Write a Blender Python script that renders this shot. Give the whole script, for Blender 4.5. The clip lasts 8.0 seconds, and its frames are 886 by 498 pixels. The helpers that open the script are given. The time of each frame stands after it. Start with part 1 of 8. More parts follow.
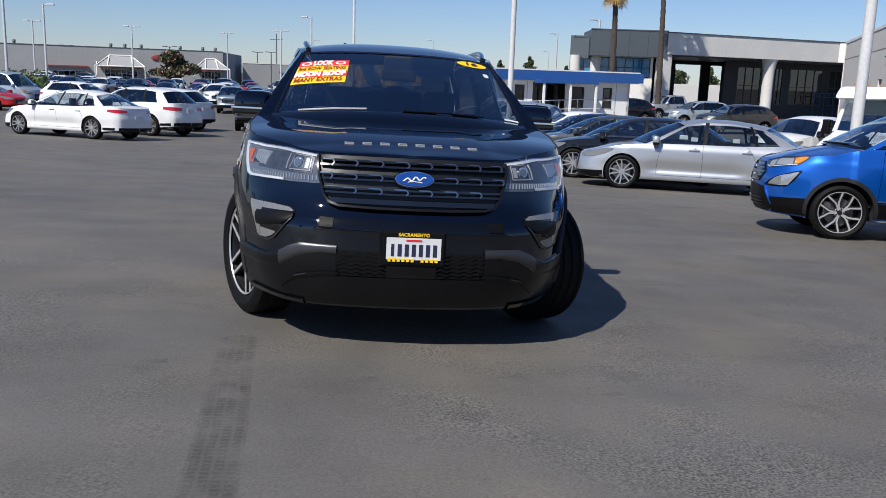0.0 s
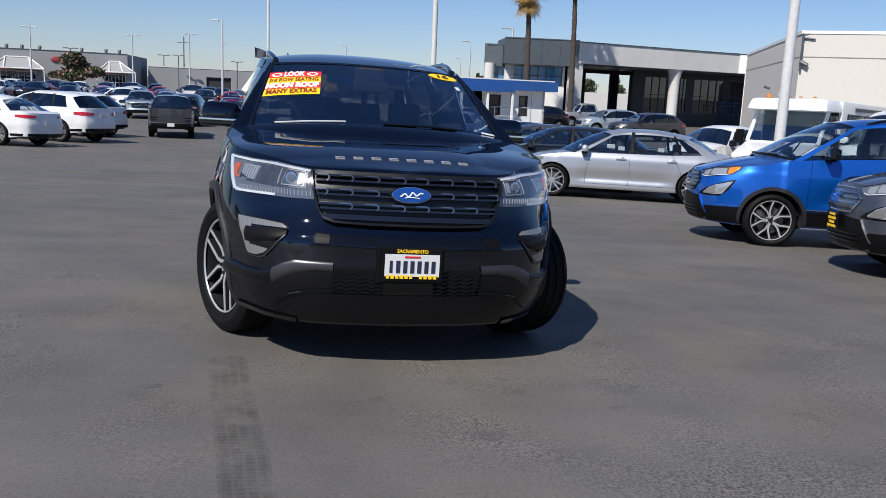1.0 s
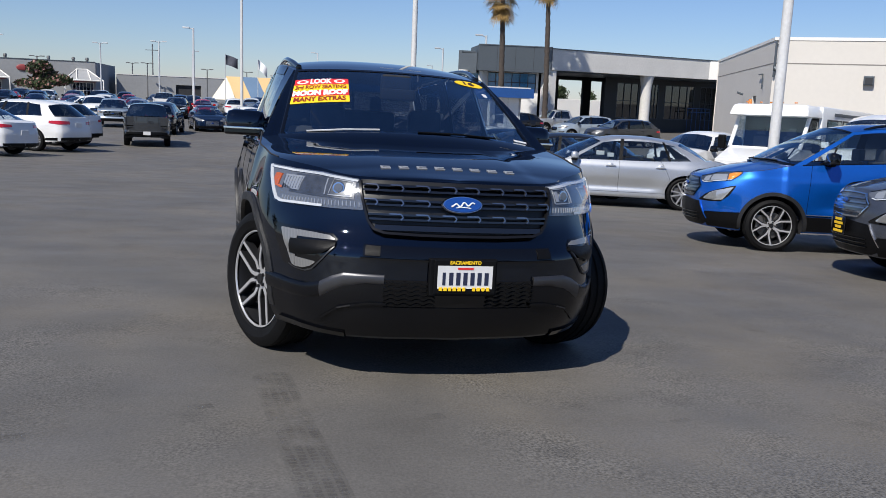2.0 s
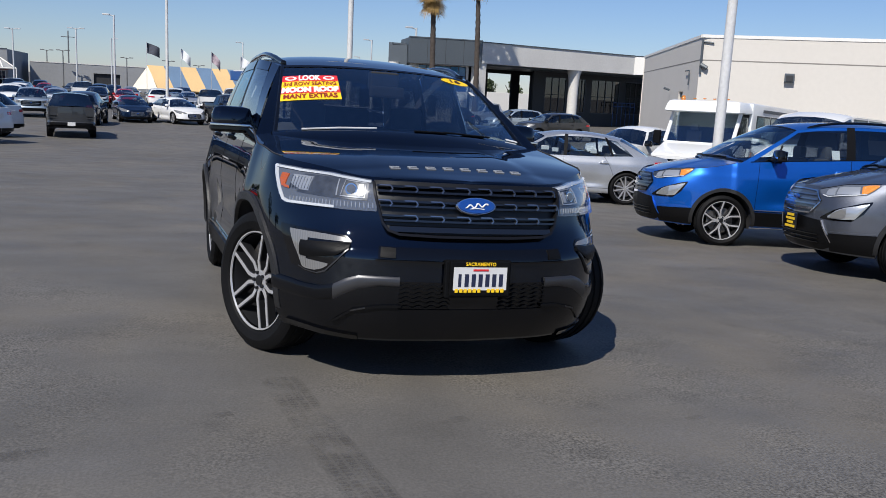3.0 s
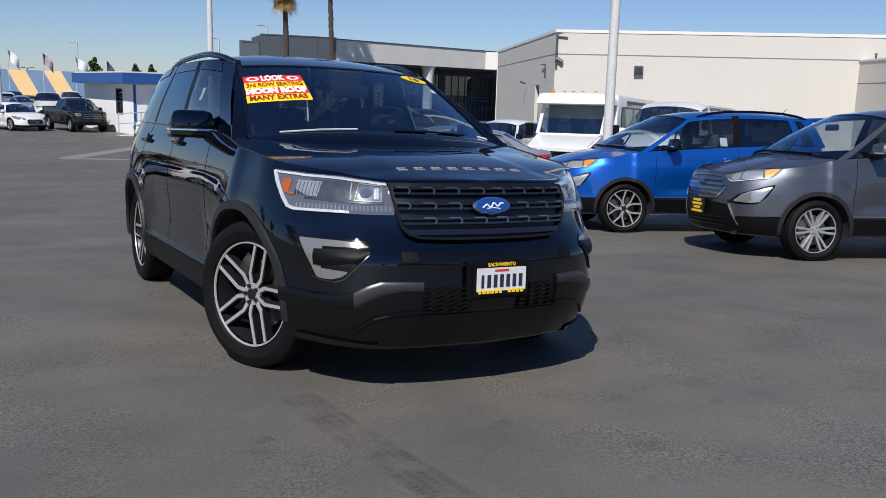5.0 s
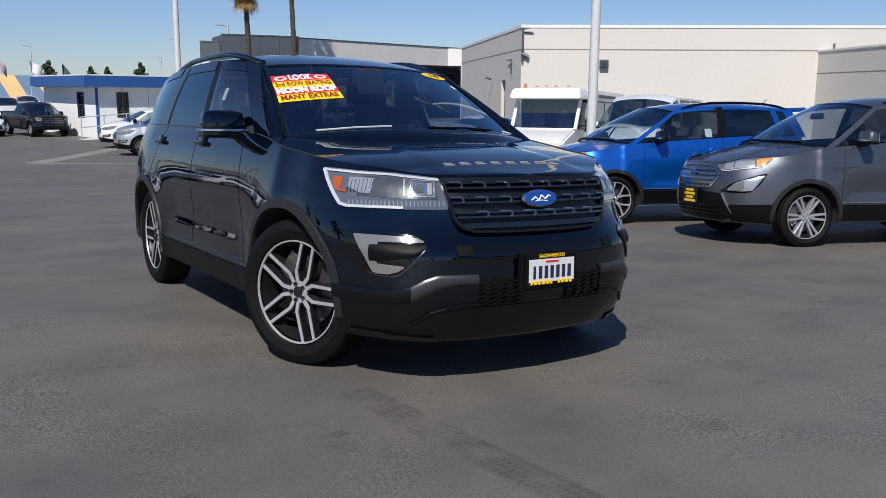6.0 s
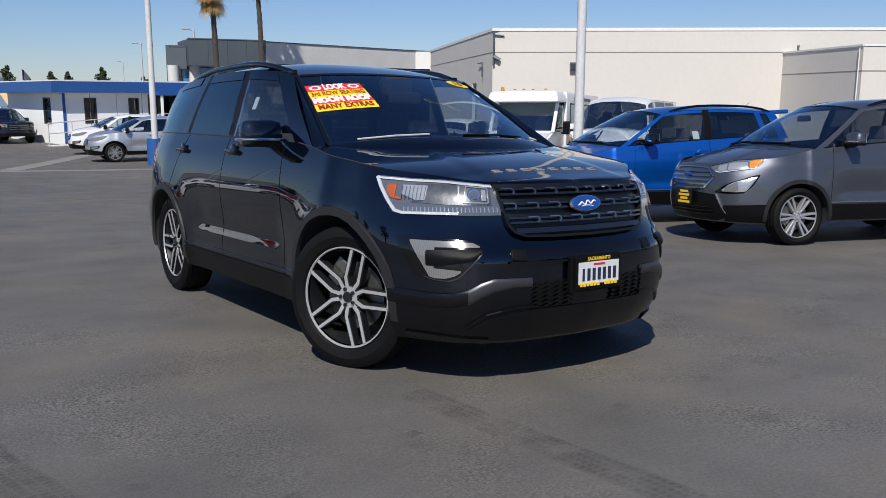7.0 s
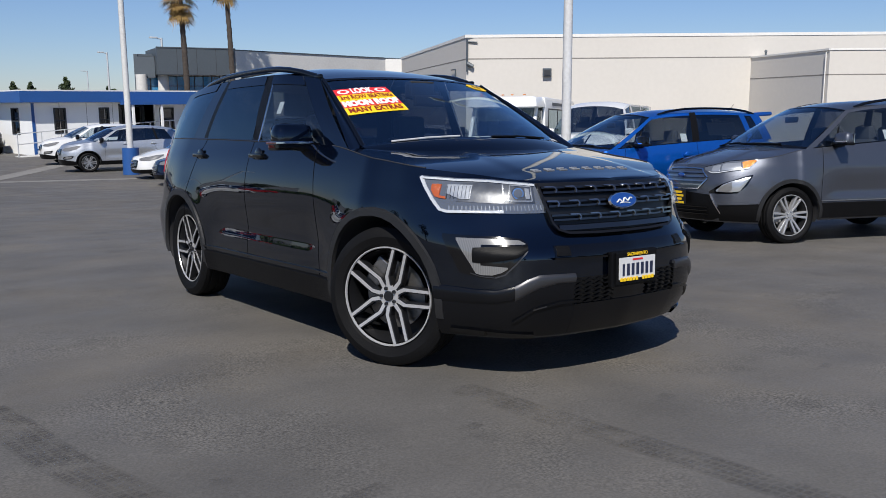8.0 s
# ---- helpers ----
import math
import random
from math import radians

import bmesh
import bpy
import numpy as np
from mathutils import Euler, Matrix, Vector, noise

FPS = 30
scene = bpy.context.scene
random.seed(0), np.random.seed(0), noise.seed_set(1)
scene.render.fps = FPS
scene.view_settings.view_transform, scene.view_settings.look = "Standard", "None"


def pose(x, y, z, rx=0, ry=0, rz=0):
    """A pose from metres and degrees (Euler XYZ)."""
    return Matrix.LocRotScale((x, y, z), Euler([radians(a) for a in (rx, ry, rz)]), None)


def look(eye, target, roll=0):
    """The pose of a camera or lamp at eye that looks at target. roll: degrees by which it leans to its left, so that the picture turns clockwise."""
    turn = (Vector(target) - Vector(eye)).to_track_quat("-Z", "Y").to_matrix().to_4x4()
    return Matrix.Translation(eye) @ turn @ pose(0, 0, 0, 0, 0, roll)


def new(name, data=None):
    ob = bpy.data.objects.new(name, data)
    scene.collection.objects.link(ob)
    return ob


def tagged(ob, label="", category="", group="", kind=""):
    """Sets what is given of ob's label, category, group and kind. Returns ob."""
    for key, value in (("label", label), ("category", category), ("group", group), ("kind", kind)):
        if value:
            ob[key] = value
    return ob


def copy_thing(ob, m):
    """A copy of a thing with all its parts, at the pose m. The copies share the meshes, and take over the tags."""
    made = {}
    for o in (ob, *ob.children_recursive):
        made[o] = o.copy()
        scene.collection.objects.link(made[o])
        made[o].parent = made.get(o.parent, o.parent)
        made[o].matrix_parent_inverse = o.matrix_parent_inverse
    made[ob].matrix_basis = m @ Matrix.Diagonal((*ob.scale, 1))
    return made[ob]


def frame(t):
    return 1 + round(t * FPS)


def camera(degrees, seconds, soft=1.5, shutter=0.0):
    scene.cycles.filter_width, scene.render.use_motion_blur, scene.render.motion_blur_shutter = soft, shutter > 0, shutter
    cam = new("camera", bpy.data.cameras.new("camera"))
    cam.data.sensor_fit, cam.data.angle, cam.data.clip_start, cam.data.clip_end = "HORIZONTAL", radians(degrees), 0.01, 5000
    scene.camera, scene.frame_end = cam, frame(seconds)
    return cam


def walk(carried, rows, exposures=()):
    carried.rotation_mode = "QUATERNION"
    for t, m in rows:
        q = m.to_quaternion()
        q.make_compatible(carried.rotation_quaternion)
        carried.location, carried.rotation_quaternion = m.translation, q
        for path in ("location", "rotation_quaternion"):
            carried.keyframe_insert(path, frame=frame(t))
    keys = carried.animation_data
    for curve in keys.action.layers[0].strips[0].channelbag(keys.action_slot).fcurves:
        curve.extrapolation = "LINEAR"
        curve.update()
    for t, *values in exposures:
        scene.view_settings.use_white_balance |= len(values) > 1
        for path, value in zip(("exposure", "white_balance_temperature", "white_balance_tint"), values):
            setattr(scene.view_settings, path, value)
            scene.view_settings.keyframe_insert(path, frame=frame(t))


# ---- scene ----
# ---- camera and its walk ----
cam = camera(54.8, 8.0, soft=0.4)
PATH = [
    (0, (-0.326, -5.068, 1.425), (-0.094, -3.120, 1.035), 1.9),
    (0.5, (-0.553, -5.010, 1.448), (-0.211, -3.075, 1.072), 2.1),
    (1, (-0.741, -4.957, 1.453), (-0.306, -3.040, 1.084), 2.5),
    (1.5, (-0.904, -4.845, 1.431), (-0.442, -2.931, 1.080), 2.3),
    (3, (-1.495, -4.609, 1.459), (-0.829, -2.758, 1.098), 2.9),
    (3.5, (-1.637, -4.484, 1.436), (-0.877, -2.669, 1.077), 3.1),
    (4, (-1.781, -4.371, 1.435), (-0.979, -2.575, 1.072), 2.9),
    (4.5, (-1.957, -4.283, 1.440), (-1.060, -2.532, 1.082), 2.4),
    (6, (-2.544, -4.046, 1.422), (-1.498, -2.381, 1.062), 0.6),
    (6.5, (-2.734, -3.981, 1.443), (-1.658, -2.335, 1.082), 0.6),
    (7, (-2.964, -3.924, 1.454), (-1.850, -2.301, 1.100), 0.2),
    (7.5, (-3.168, -3.884, 1.451), (-2.016, -2.286, 1.110), 0.0),
    (8, (-3.325, -3.787, 1.427), (-2.150, -2.204, 1.089), -0.3),
]
walk(cam, [(t, look(eye, target, roll)) for t, eye, target, roll in PATH], exposures=[(0, 0.2, 6450, 10), (2, 0.2, 6450, 10), (4, 0.06, 6450, 10), (8, 0.06, 6450, 10)])

# ---- sky and sun: a clear late morning ----
SUN_AZ, SUN_EL = -134.0, 47.8
world = bpy.data.worlds.new("clear_sky")
scene.world = world
world.use_nodes = True
wn, wl = world.node_tree.nodes, world.node_tree.links
sky = wn.new("ShaderNodeTexSky")
sky.sky_type, sky.sun_disc = "NISHITA", False
sky.sun_elevation, sky.sun_rotation = radians(SUN_EL), radians(SUN_AZ % 360)
sky.dust_density, sky.air_density, sky.ozone_density = 0.1, 1.0, 5.0
cool = wn.new("ShaderNodeMix")
cool.data_type, cool.blend_type = "RGBA", "MULTIPLY"
cool.inputs["Factor"].default_value, cool.inputs["B"].default_value = 1.0, (0.90, 0.96, 1.17, 1)
wl.new(sky.outputs[0], cool.inputs["A"])
wl.new(cool.outputs["Result"], wn["Background"].inputs["Color"])
wn["Background"].inputs["Strength"].default_value = 0.075
sun_lamp = bpy.data.lights.new("sun", "SUN")
sun_lamp.energy, sun_lamp.angle, sun_lamp.color = 5.0, radians(0.53), (1.0, 0.955, 0.88)
az, el = radians(SUN_AZ), radians(SUN_EL)
new("sun", sun_lamp).matrix_world = look((60 * math.sin(az) * math.cos(el), 60 * math.cos(az) * math.cos(el), 60 * math.sin(el)), (0, 0, 0))


# ---- materials ----
def material(name, colour, rough=0.5, metal=0.0, coat=0.0, coat_rough=0.03, spec=0.5, vary=0.0, scale=4.0, bump=0.0, bump_scale=40.0, flake=0.0, rough_vary=0.0):
    """A plain surface with broad and fine variation, and a fine relief."""
    m = bpy.data.materials.new(name)
    m.use_nodes = True
    n, l = m.node_tree.nodes, m.node_tree.links
    b = n["Principled BSDF"]
    b.inputs["Base Color"].default_value = (*colour, 1)
    b.inputs["Roughness"].default_value = rough
    b.inputs["Metallic"].default_value = metal
    b.inputs["Coat Weight"].default_value = coat
    b.inputs["Coat Roughness"].default_value = coat_rough
    b.inputs["Specular IOR Level"].default_value = spec
    if vary or bump or flake or rough_vary:
        co = n.new("ShaderNodeTexCoord")
    if vary:
        big, fine, mix, ramp = n.new("ShaderNodeTexNoise"), n.new("ShaderNodeTexNoise"), n.new("ShaderNodeMath"), n.new("ShaderNodeMapRange")
        big.inputs["Scale"].default_value, big.inputs["Detail"].default_value = scale, 5
        fine.inputs["Scale"].default_value, fine.inputs["Detail"].default_value = scale * 14, 3
        l.new(co.outputs["Object"], big.inputs["Vector"])
        l.new(co.outputs["Object"], fine.inputs["Vector"])
        mix.operation = "ADD"
        l.new(big.outputs["Fac"], mix.inputs[0])
        l.new(fine.outputs["Fac"], mix.inputs[1])
        ramp.inputs["From Min"].default_value, ramp.inputs["From Max"].default_value = 0.65, 1.35
        ramp.inputs["To Min"].default_value, ramp.inputs["To Max"].default_value = 1 - vary, 1 + vary
        l.new(mix.outputs[0], ramp.inputs["Value"])
        hsv = n.new("ShaderNodeHueSaturation")
        hsv.inputs["Color"].default_value = (*colour, 1)
        l.new(ramp.outputs[0], hsv.inputs["Value"])
        l.new(hsv.outputs[0], b.inputs["Base Color"])
    if rough_vary:
        rn, rr = n.new("ShaderNodeTexNoise"), n.new("ShaderNodeMapRange")
        rn.inputs["Scale"].default_value, rn.inputs["Detail"].default_value = 3.0, 6
        l.new(co.outputs["Object"], rn.inputs["Vector"])
        rr.inputs["From Min"].default_value, rr.inputs["From Max"].default_value = 0.35, 0.7
        rr.inputs["To Min"].default_value, rr.inputs["To Max"].default_value = max(0, rough - rough_vary), rough + rough_vary
        l.new(rn.outputs["Fac"], rr.inputs["Value"])
        l.new(rr.outputs[0], b.inputs["Roughness"])
    if bump:
        bn, bp = n.new("ShaderNodeTexNoise"), n.new("ShaderNodeBump")
        bn.inputs["Scale"].default_value, bn.inputs["Detail"].default_value = bump_scale, 4
        l.new(co.outputs["Object"], bn.inputs["Vector"])
        bp.inputs["Strength"].default_value, bp.inputs["Distance"].default_value = bump, 0.01
        l.new(bn.outputs["Fac"], bp.inputs["Height"])
        l.new(bp.outputs[0], b.inputs["Normal"])
    if flake:
        v, hs = n.new("ShaderNodeTexVoronoi"), n.new("ShaderNodeHueSaturation")
        v.inputs["Scale"].default_value = 900
        l.new(co.outputs["Object"], v.inputs["Vector"])
        mr = n.new("ShaderNodeMapRange")
        mr.inputs["To Min"].default_value, mr.inputs["To Max"].default_value = 1 - flake, 1 + flake
        sep = n.new("ShaderNodeSeparateColor")
        l.new(v.outputs["Color"], sep.inputs[0])
        l.new(sep.outputs[0], mr.inputs["Value"])
        hs.inputs["Color"].default_value = (*colour, 1)
        l.new(mr.outputs[0], hs.inputs["Value"])
        l.new(hs.outputs[0], b.inputs["Base Color"])
    return m


def glass_material(name, tint, gloss=1.0, sheen=(1, 1, 1)):
    """A thin pane: tinted see-through, with the mirror of its surface."""
    m = bpy.data.materials.new(name)
    m.use_nodes = True
    n, l = m.node_tree.nodes, m.node_tree.links
    n.remove(n["Principled BSDF"])
    tr, gl, mix, edge = n.new("ShaderNodeBsdfTransparent"), n.new("ShaderNodeBsdfGlossy"), n.new("ShaderNodeMixShader"), n.new("ShaderNodeLayerWeight")
    tr.inputs["Color"].default_value = (*tint, 1)
    gl.inputs["Roughness"].default_value = 0.01
    gl.inputs["Color"].default_value = (*sheen, 1)
    edge.inputs["Blend"].default_value = 0.5
    pw, sc = n.new("ShaderNodeMath"), n.new("ShaderNodeMath")
    pw.operation, pw.inputs[1].default_value = "POWER", 5.0
    sc.operation, sc.use_clamp = "MULTIPLY_ADD", True
    sc.inputs[1].default_value, sc.inputs[2].default_value = 0.96, 0.04 * gloss
    l.new(edge.outputs["Facing"], pw.inputs[0])
    l.new(pw.outputs[0], sc.inputs[0])
    l.new(sc.outputs[0], mix.inputs[0])
    l.new(tr.outputs[0], mix.inputs[1])
    l.new(gl.outputs[0], mix.inputs[2])
    l.new(mix.outputs[0], n["Material Output"].inputs["Surface"])
    return m


def paint(name, colour, metal=0.0, rough=0.35, flake=0.0):
    return material(name, colour, rough=rough, metal=metal, coat=1.0, coat_rough=0.012, flake=flake, spec=0.5 if metal else 0.0)


BLACK_PAINT = material("black_paint", (0.0004, 0.0009, 0.0030), rough=0.02, spec=0.8, coat=0.25, coat_rough=0.012)
BLACK_PAINT.node_tree.nodes["Principled BSDF"].inputs["Specular Tint"].default_value = (0.66, 0.80, 1.0, 1)
BLUE_PAINT = paint("blue_paint", (0.002, 0.098, 0.46), metal=0.6, rough=0.34, flake=0.25)
GREY_PAINT = paint("grey_paint", (0.088, 0.096, 0.118), metal=0.75, rough=0.46, flake=0.3)
SILVER_PAINT = paint("silver_paint", (0.50, 0.515, 0.535), metal=0.70, rough=0.38, flake=0.2)
WHITE_PAINT = paint("white_paint", (0.68, 0.68, 0.675), rough=0.4)
DARK_PAINT = paint("dark_paint", (0.010, 0.011, 0.014), rough=0.4)
CHARCOAL_PAINT = paint("charcoal_paint", (0.045, 0.047, 0.05), metal=0.5, rough=0.4)
NAVY_PAINT = paint("navy_paint", (0.004, 0.010, 0.028), rough=0.4)
RED_PAINT = paint("red_paint", (0.38, 0.012, 0.01), rough=0.4)
PALE_PAINT = paint("pale_blue_paint", (0.34, 0.40, 0.46), metal=0.4, rough=0.4)
PLASTIC = material("black_plastic", (0.0045, 0.0045, 0.005), rough=0.42, spec=0.14, vary=0.15, scale=6, bump=0.15, bump_scale=400)
ARCH_PLASTIC = material("arch_plastic", (0.016, 0.016, 0.017), rough=0.45, spec=0.40, vary=0.15, scale=6, bump=0.15, bump_scale=400)
LAMP_DARK = material("lamp_chamber_dark", (0.042, 0.048, 0.060), rough=0.32, metal=0.15, coat=1.0, vary=0.5, scale=28, bump=0.08, bump_scale=30)
BUMPER_BLACK = material("bumper_black", (0.0035, 0.0038, 0.0050), rough=0.24, spec=0.32, vary=0.12, scale=5, bump=0.06, bump_scale=400)
GLOSS_BLACK = material("gloss_black", (0.0025, 0.0025, 0.003), rough=0.12, coat=0.5, spec=0.3)
RUBBER = material("tyre_rubber", (0.005, 0.005, 0.0055), rough=0.65, spec=0.14, vary=0.25, scale=8, bump=0.25, bump_scale=120)
DARK_ALLOY = material("dark_alloy", (0.035, 0.036, 0.04), rough=0.35, metal=0.7)
ALLOY = material("machined_alloy", (0.56, 0.56, 0.57), rough=0.28, metal=0.55, vary=0.12, scale=20)
SILVER_ALLOY = material("silver_alloy", (0.46, 0.46, 0.47), rough=0.32, metal=0.6)
STEEL = material("brake_steel", (0.22, 0.21, 0.20), rough=0.4, metal=0.9, vary=0.2, scale=20)
CHROME = material("chrome", (0.75, 0.75, 0.76), rough=0.08, metal=1.0)
SATIN = material("satin_silver", (0.30, 0.30, 0.305), rough=0.35, metal=0.8)
DULL_GREY = material("skid_grey", (0.075, 0.075, 0.08), rough=0.36, metal=0.75)
WIPER_METAL = material("wiper_metal", (0.60, 0.60, 0.61), rough=0.3, metal=0.3)
LETTER = material("silver_letter", (0.25, 0.26, 0.285), rough=0.45, metal=0.1)
DARK_CHROME = material("dark_chrome", (0.34, 0.35, 0.37), rough=0.15, metal=0.95)
GRILLE_GLOSS = material("grille_gloss", (0.006, 0.0065, 0.008), rough=0.10, coat=1.0, spec=0.6)
SEAM = material("dark_gap", (0.004, 0.004, 0.005), rough=0.9, spec=0.05, vary=0.1, scale=8)
INTERIOR = material("dark_interior", (0.018, 0.018, 0.021), rough=0.8, vary=0.2, scale=8)
CLOTH = material("seat_cloth", (0.055, 0.055, 0.06), rough=0.85, vary=0.25, scale=12)
WIND_GLASS = glass_material("windscreen_glass", (0.62, 0.68, 0.73), 5.0, (0.66, 0.86, 1.0))
PRIVACY_GLASS = glass_material("privacy_glass", (0.09, 0.10, 0.11), 2.8, (0.72, 0.89, 1.0))
DOOR_GLASS = glass_material("door_glass", (0.72, 0.78, 0.80), 2.4)
BUILDING_GLASS = glass_material("building_glass", (0.14, 0.18, 0.21), 2.6)
LENS = glass_material("lamp_lens", (0.92, 0.93, 0.94), 0.9)
REFLECTOR = material("lamp_reflector", (0.55, 0.56, 0.58), rough=0.09, metal=1.0, bump=0.04, bump_scale=30)
LAMP_CLEAR = material("clear_lamp_bowl", (0.44, 0.46, 0.48), rough=0.2, metal=0.55, coat=1.0, bump=0.10, bump_scale=60)
LAMP_WHITE = material("lamp_white_lens", (0.52, 0.54, 0.57), rough=0.12, coat=1.0, bump=0.3, bump_scale=150)
LAMP_GREY = material("lamp_grey_lens", (0.095, 0.105, 0.125), rough=0.1, coat=1.0, bump=0.08, bump_scale=120)
FOG_LENS = material("fog_lens", (0.42, 0.43, 0.45), rough=0.2, coat=1.0)
fn, fl = FOG_LENS.node_tree.nodes, FOG_LENS.node_tree.links
ribs, shade, where = fn.new("ShaderNodeTexWave"), fn.new("ShaderNodeMapRange"), fn.new("ShaderNodeTexCoord")
ribs.bands_direction = "X"
ribs.inputs["Scale"].default_value, ribs.inputs["Distortion"].default_value = 48.0, 1.5
shade.inputs["To Min"].default_value, shade.inputs["To Max"].default_value = 0.13, 0.17
tone = fn.new("ShaderNodeCombineColor")
fl.new(where.outputs["Object"], ribs.inputs["Vector"])
fl.new(ribs.outputs["Fac"], shade.inputs["Value"])
for k in range(3):
    fl.new(shade.outputs[0], tone.inputs[k])
fl.new(tone.outputs[0], fn["Principled BSDF"].inputs["Base Color"])
TURN_AMBER = material("turn_signal_amber", (0.42, 0.085, 0.012), rough=0.12, coat=1.0, bump=0.3, bump_scale=160)
AMBER = material("amber_lens", (0.60, 0.20, 0.02), rough=0.12, coat=1.0, bump=0.4, bump_scale=160)
RED_LENS = material("red_lens", (0.45, 0.012, 0.02), rough=0.12, coat=1.0)
EMBLEM_BLUE = material("emblem_blue", (0.008, 0.05, 0.24), rough=0.15, coat=1.0)
WHITE_PRINT = material("white_print", (0.75, 0.75, 0.74), rough=0.5)
RED_PRINT = material("red_print", (0.62, 0.02, 0.025), rough=0.5)
YELLOW_PRINT = material("yellow_print", (0.88, 0.56, 0.012), rough=0.5)
DARK_PRINT = material("dark_print", (0.03, 0.012, 0.008), rough=0.5)
INK_RED = material("dark_red_ink", (0.20, 0.018, 0.008), rough=0.5)
PLATE_WHITE = material("plate_white", (0.62, 0.62, 0.62), rough=0.45, vary=0.05, scale=30)
PLATE_INK = material("plate_ink", (0.015, 0.02, 0.05), rough=0.5)


# ---- helpers for meshes ----
def shaded(me, smooth=True, angle=None):
    if smooth:
        me.polygons.foreach_set("use_smooth", [True] * len(me.polygons))
        if angle:
            me.set_sharp_from_angle(angle=radians(angle))
    return me


def mesh(name, verts, faces, mat, smooth=True, angle=None):
    me = bpy.data.meshes.new(name)
    me.from_pydata([tuple(float(c) for c in v) for v in verts], [], faces)
    me.validate()
    me.materials.append(mat)
    return shaded(me, smooth, angle)


def child(name, me, parent, label="", m=None):
    ob = new(name, me)
    ob.parent = parent
    if m is not None:
        ob.matrix_local = m
    if label:
        ob["label"] = label
    return ob


def part(name, bm, mat, parent, label="", smooth=False, angle=35, m=None):
    me = bpy.data.meshes.new(name)
    bm.normal_update()
    bm.to_mesh(me)
    bm.free()
    me.materials.append(mat)
    shaded(me, smooth, angle)
    return child(name, me, parent, label, m)


def thing(name, label, category, m=None, group="", kind=""):
    ob = new(name)
    ob.empty_display_size = 0.2
    if m is not None:
        ob.matrix_world = m
    return tagged(ob, label, category, group, kind)


def box(bm, size, at=(0, 0, 0), rot=None, bevel=0.0, taper=None):
    """A box with its middle at `at`; taper scales its top in x and y."""
    r = bmesh.ops.create_cube(bm, size=1.0)
    vs = r["verts"]
    for v in vs:
        tx, ty = taper if taper and v.co.z > 0 else (1, 1)
        v.co = Vector((v.co.x * size[0] * tx, v.co.y * size[1] * ty, v.co.z * size[2]))
    if bevel:
        es = list({e for v in vs for e in v.link_edges})
        g = bmesh.ops.bevel(bm, geom=es, offset=bevel, segments=2, affect="EDGES", profile=0.6)
        vs = list({v for f in g["faces"] for v in f.verts} | {v for v in vs if v.is_valid})
    m = Matrix.Translation(at) @ (rot.to_4x4() if rot else Matrix.Identity(4))
    bmesh.ops.transform(bm, matrix=m, verts=vs)
    return vs


def rod(bm, a, b, r0, r1=None, n=8):
    a, b = Vector(a), Vector(b)
    q = (b - a).to_track_quat("Z", "Y").to_matrix().to_4x4()
    bmesh.ops.create_cone(bm, cap_ends=True, segments=n, radius1=r0, radius2=r0 if r1 is None else r1, depth=(b - a).length, matrix=Matrix.Translation((a + b) / 2) @ q)


def tube(bm, pts, r, n=8):
    """One bent rod through all the points."""
    pts = [Vector(p) for p in pts]
    rings, up = [], None
    for i, p in enumerate(pts):
        d = (pts[min(i + 1, len(pts) - 1)] - pts[max(i - 1, 0)]).normalized()
        up = (d.orthogonal() if up is None else up - d * up.dot(d)).normalized()
        s = d.cross(up)
        rings.append([bm.verts.new(p + (up * math.cos(2 * math.pi * k / n) + s * math.sin(2 * math.pi * k / n)) * r) for k in range(n)])
    for a, b in zip(rings, rings[1:]):
        for k in range(n):
            bm.faces.new((a[k], a[(k + 1) % n], b[(k + 1) % n], b[k]))
    bm.faces.new(rings[0][::-1])
    bm.faces.new(rings[-1])
    bmesh.ops.recalc_face_normals(bm, faces=bm.faces)


def boxed(name, size, at, mat, parent, label="", bevel=0.0, rot=None, taper=None):
    bm = bmesh.new()
    box(bm, size, at, rot, bevel, taper)
    return part(name, bm, mat, parent, label)


def lathe(profile, n=40):
    """Vertices and faces of a profile of (x, r) turned about the x axis."""
    vs, fs, k = [], [], len(profile)
    for i in range(n):
        a = 2 * math.pi * i / n
        vs += [(x, r * math.cos(a), r * math.sin(a)) for x, r in profile]
    for i in range(n):
        j = (i + 1) % n
        fs += [(i * k + a, i * k + a + 1, j * k + a + 1, j * k + a) for a in range(k - 1)]
    return vs, fs


def cub(x, xs, ys):
    """A smooth curve through the points (xs, ys)."""
    xs, ys, x = np.asarray(xs, float), np.asarray(ys, float), np.clip(x, xs[0], xs[-1])
    d = np.diff(ys) / np.diff(xs)
    s = np.concatenate([[d[0]], np.where(d[:-1] * d[1:] > 0, 2 * d[:-1] * d[1:] / (d[:-1] + d[1:] + 1e-12), 0), [d[-1]]])
    i = np.clip(np.searchsorted(xs, x) - 1, 0, len(xs) - 2)
    h = xs[i + 1] - xs[i]
    u = (x - xs[i]) / h
    return (1 + 2 * u) * (1 - u) ** 2 * ys[i] + u * (1 - u) ** 2 * h * s[i] + u * u * (3 - 2 * u) * ys[i + 1] + u * u * (u - 1) * h * s[i + 1]


def table(pairs):
    xs, ys = zip(*pairs)
    return lambda x: cub(x, xs, ys)


def step(a, b, x):
    u = np.clip((x - a) / (b - a), 0, 1)
    return u * u * (3 - 2 * u)


# ---- the lie of the land: a gentle fall away from the camera, level further off ----
FALL_X, FALL_Y, LEVEL = -0.02653, -0.04285, 1.1


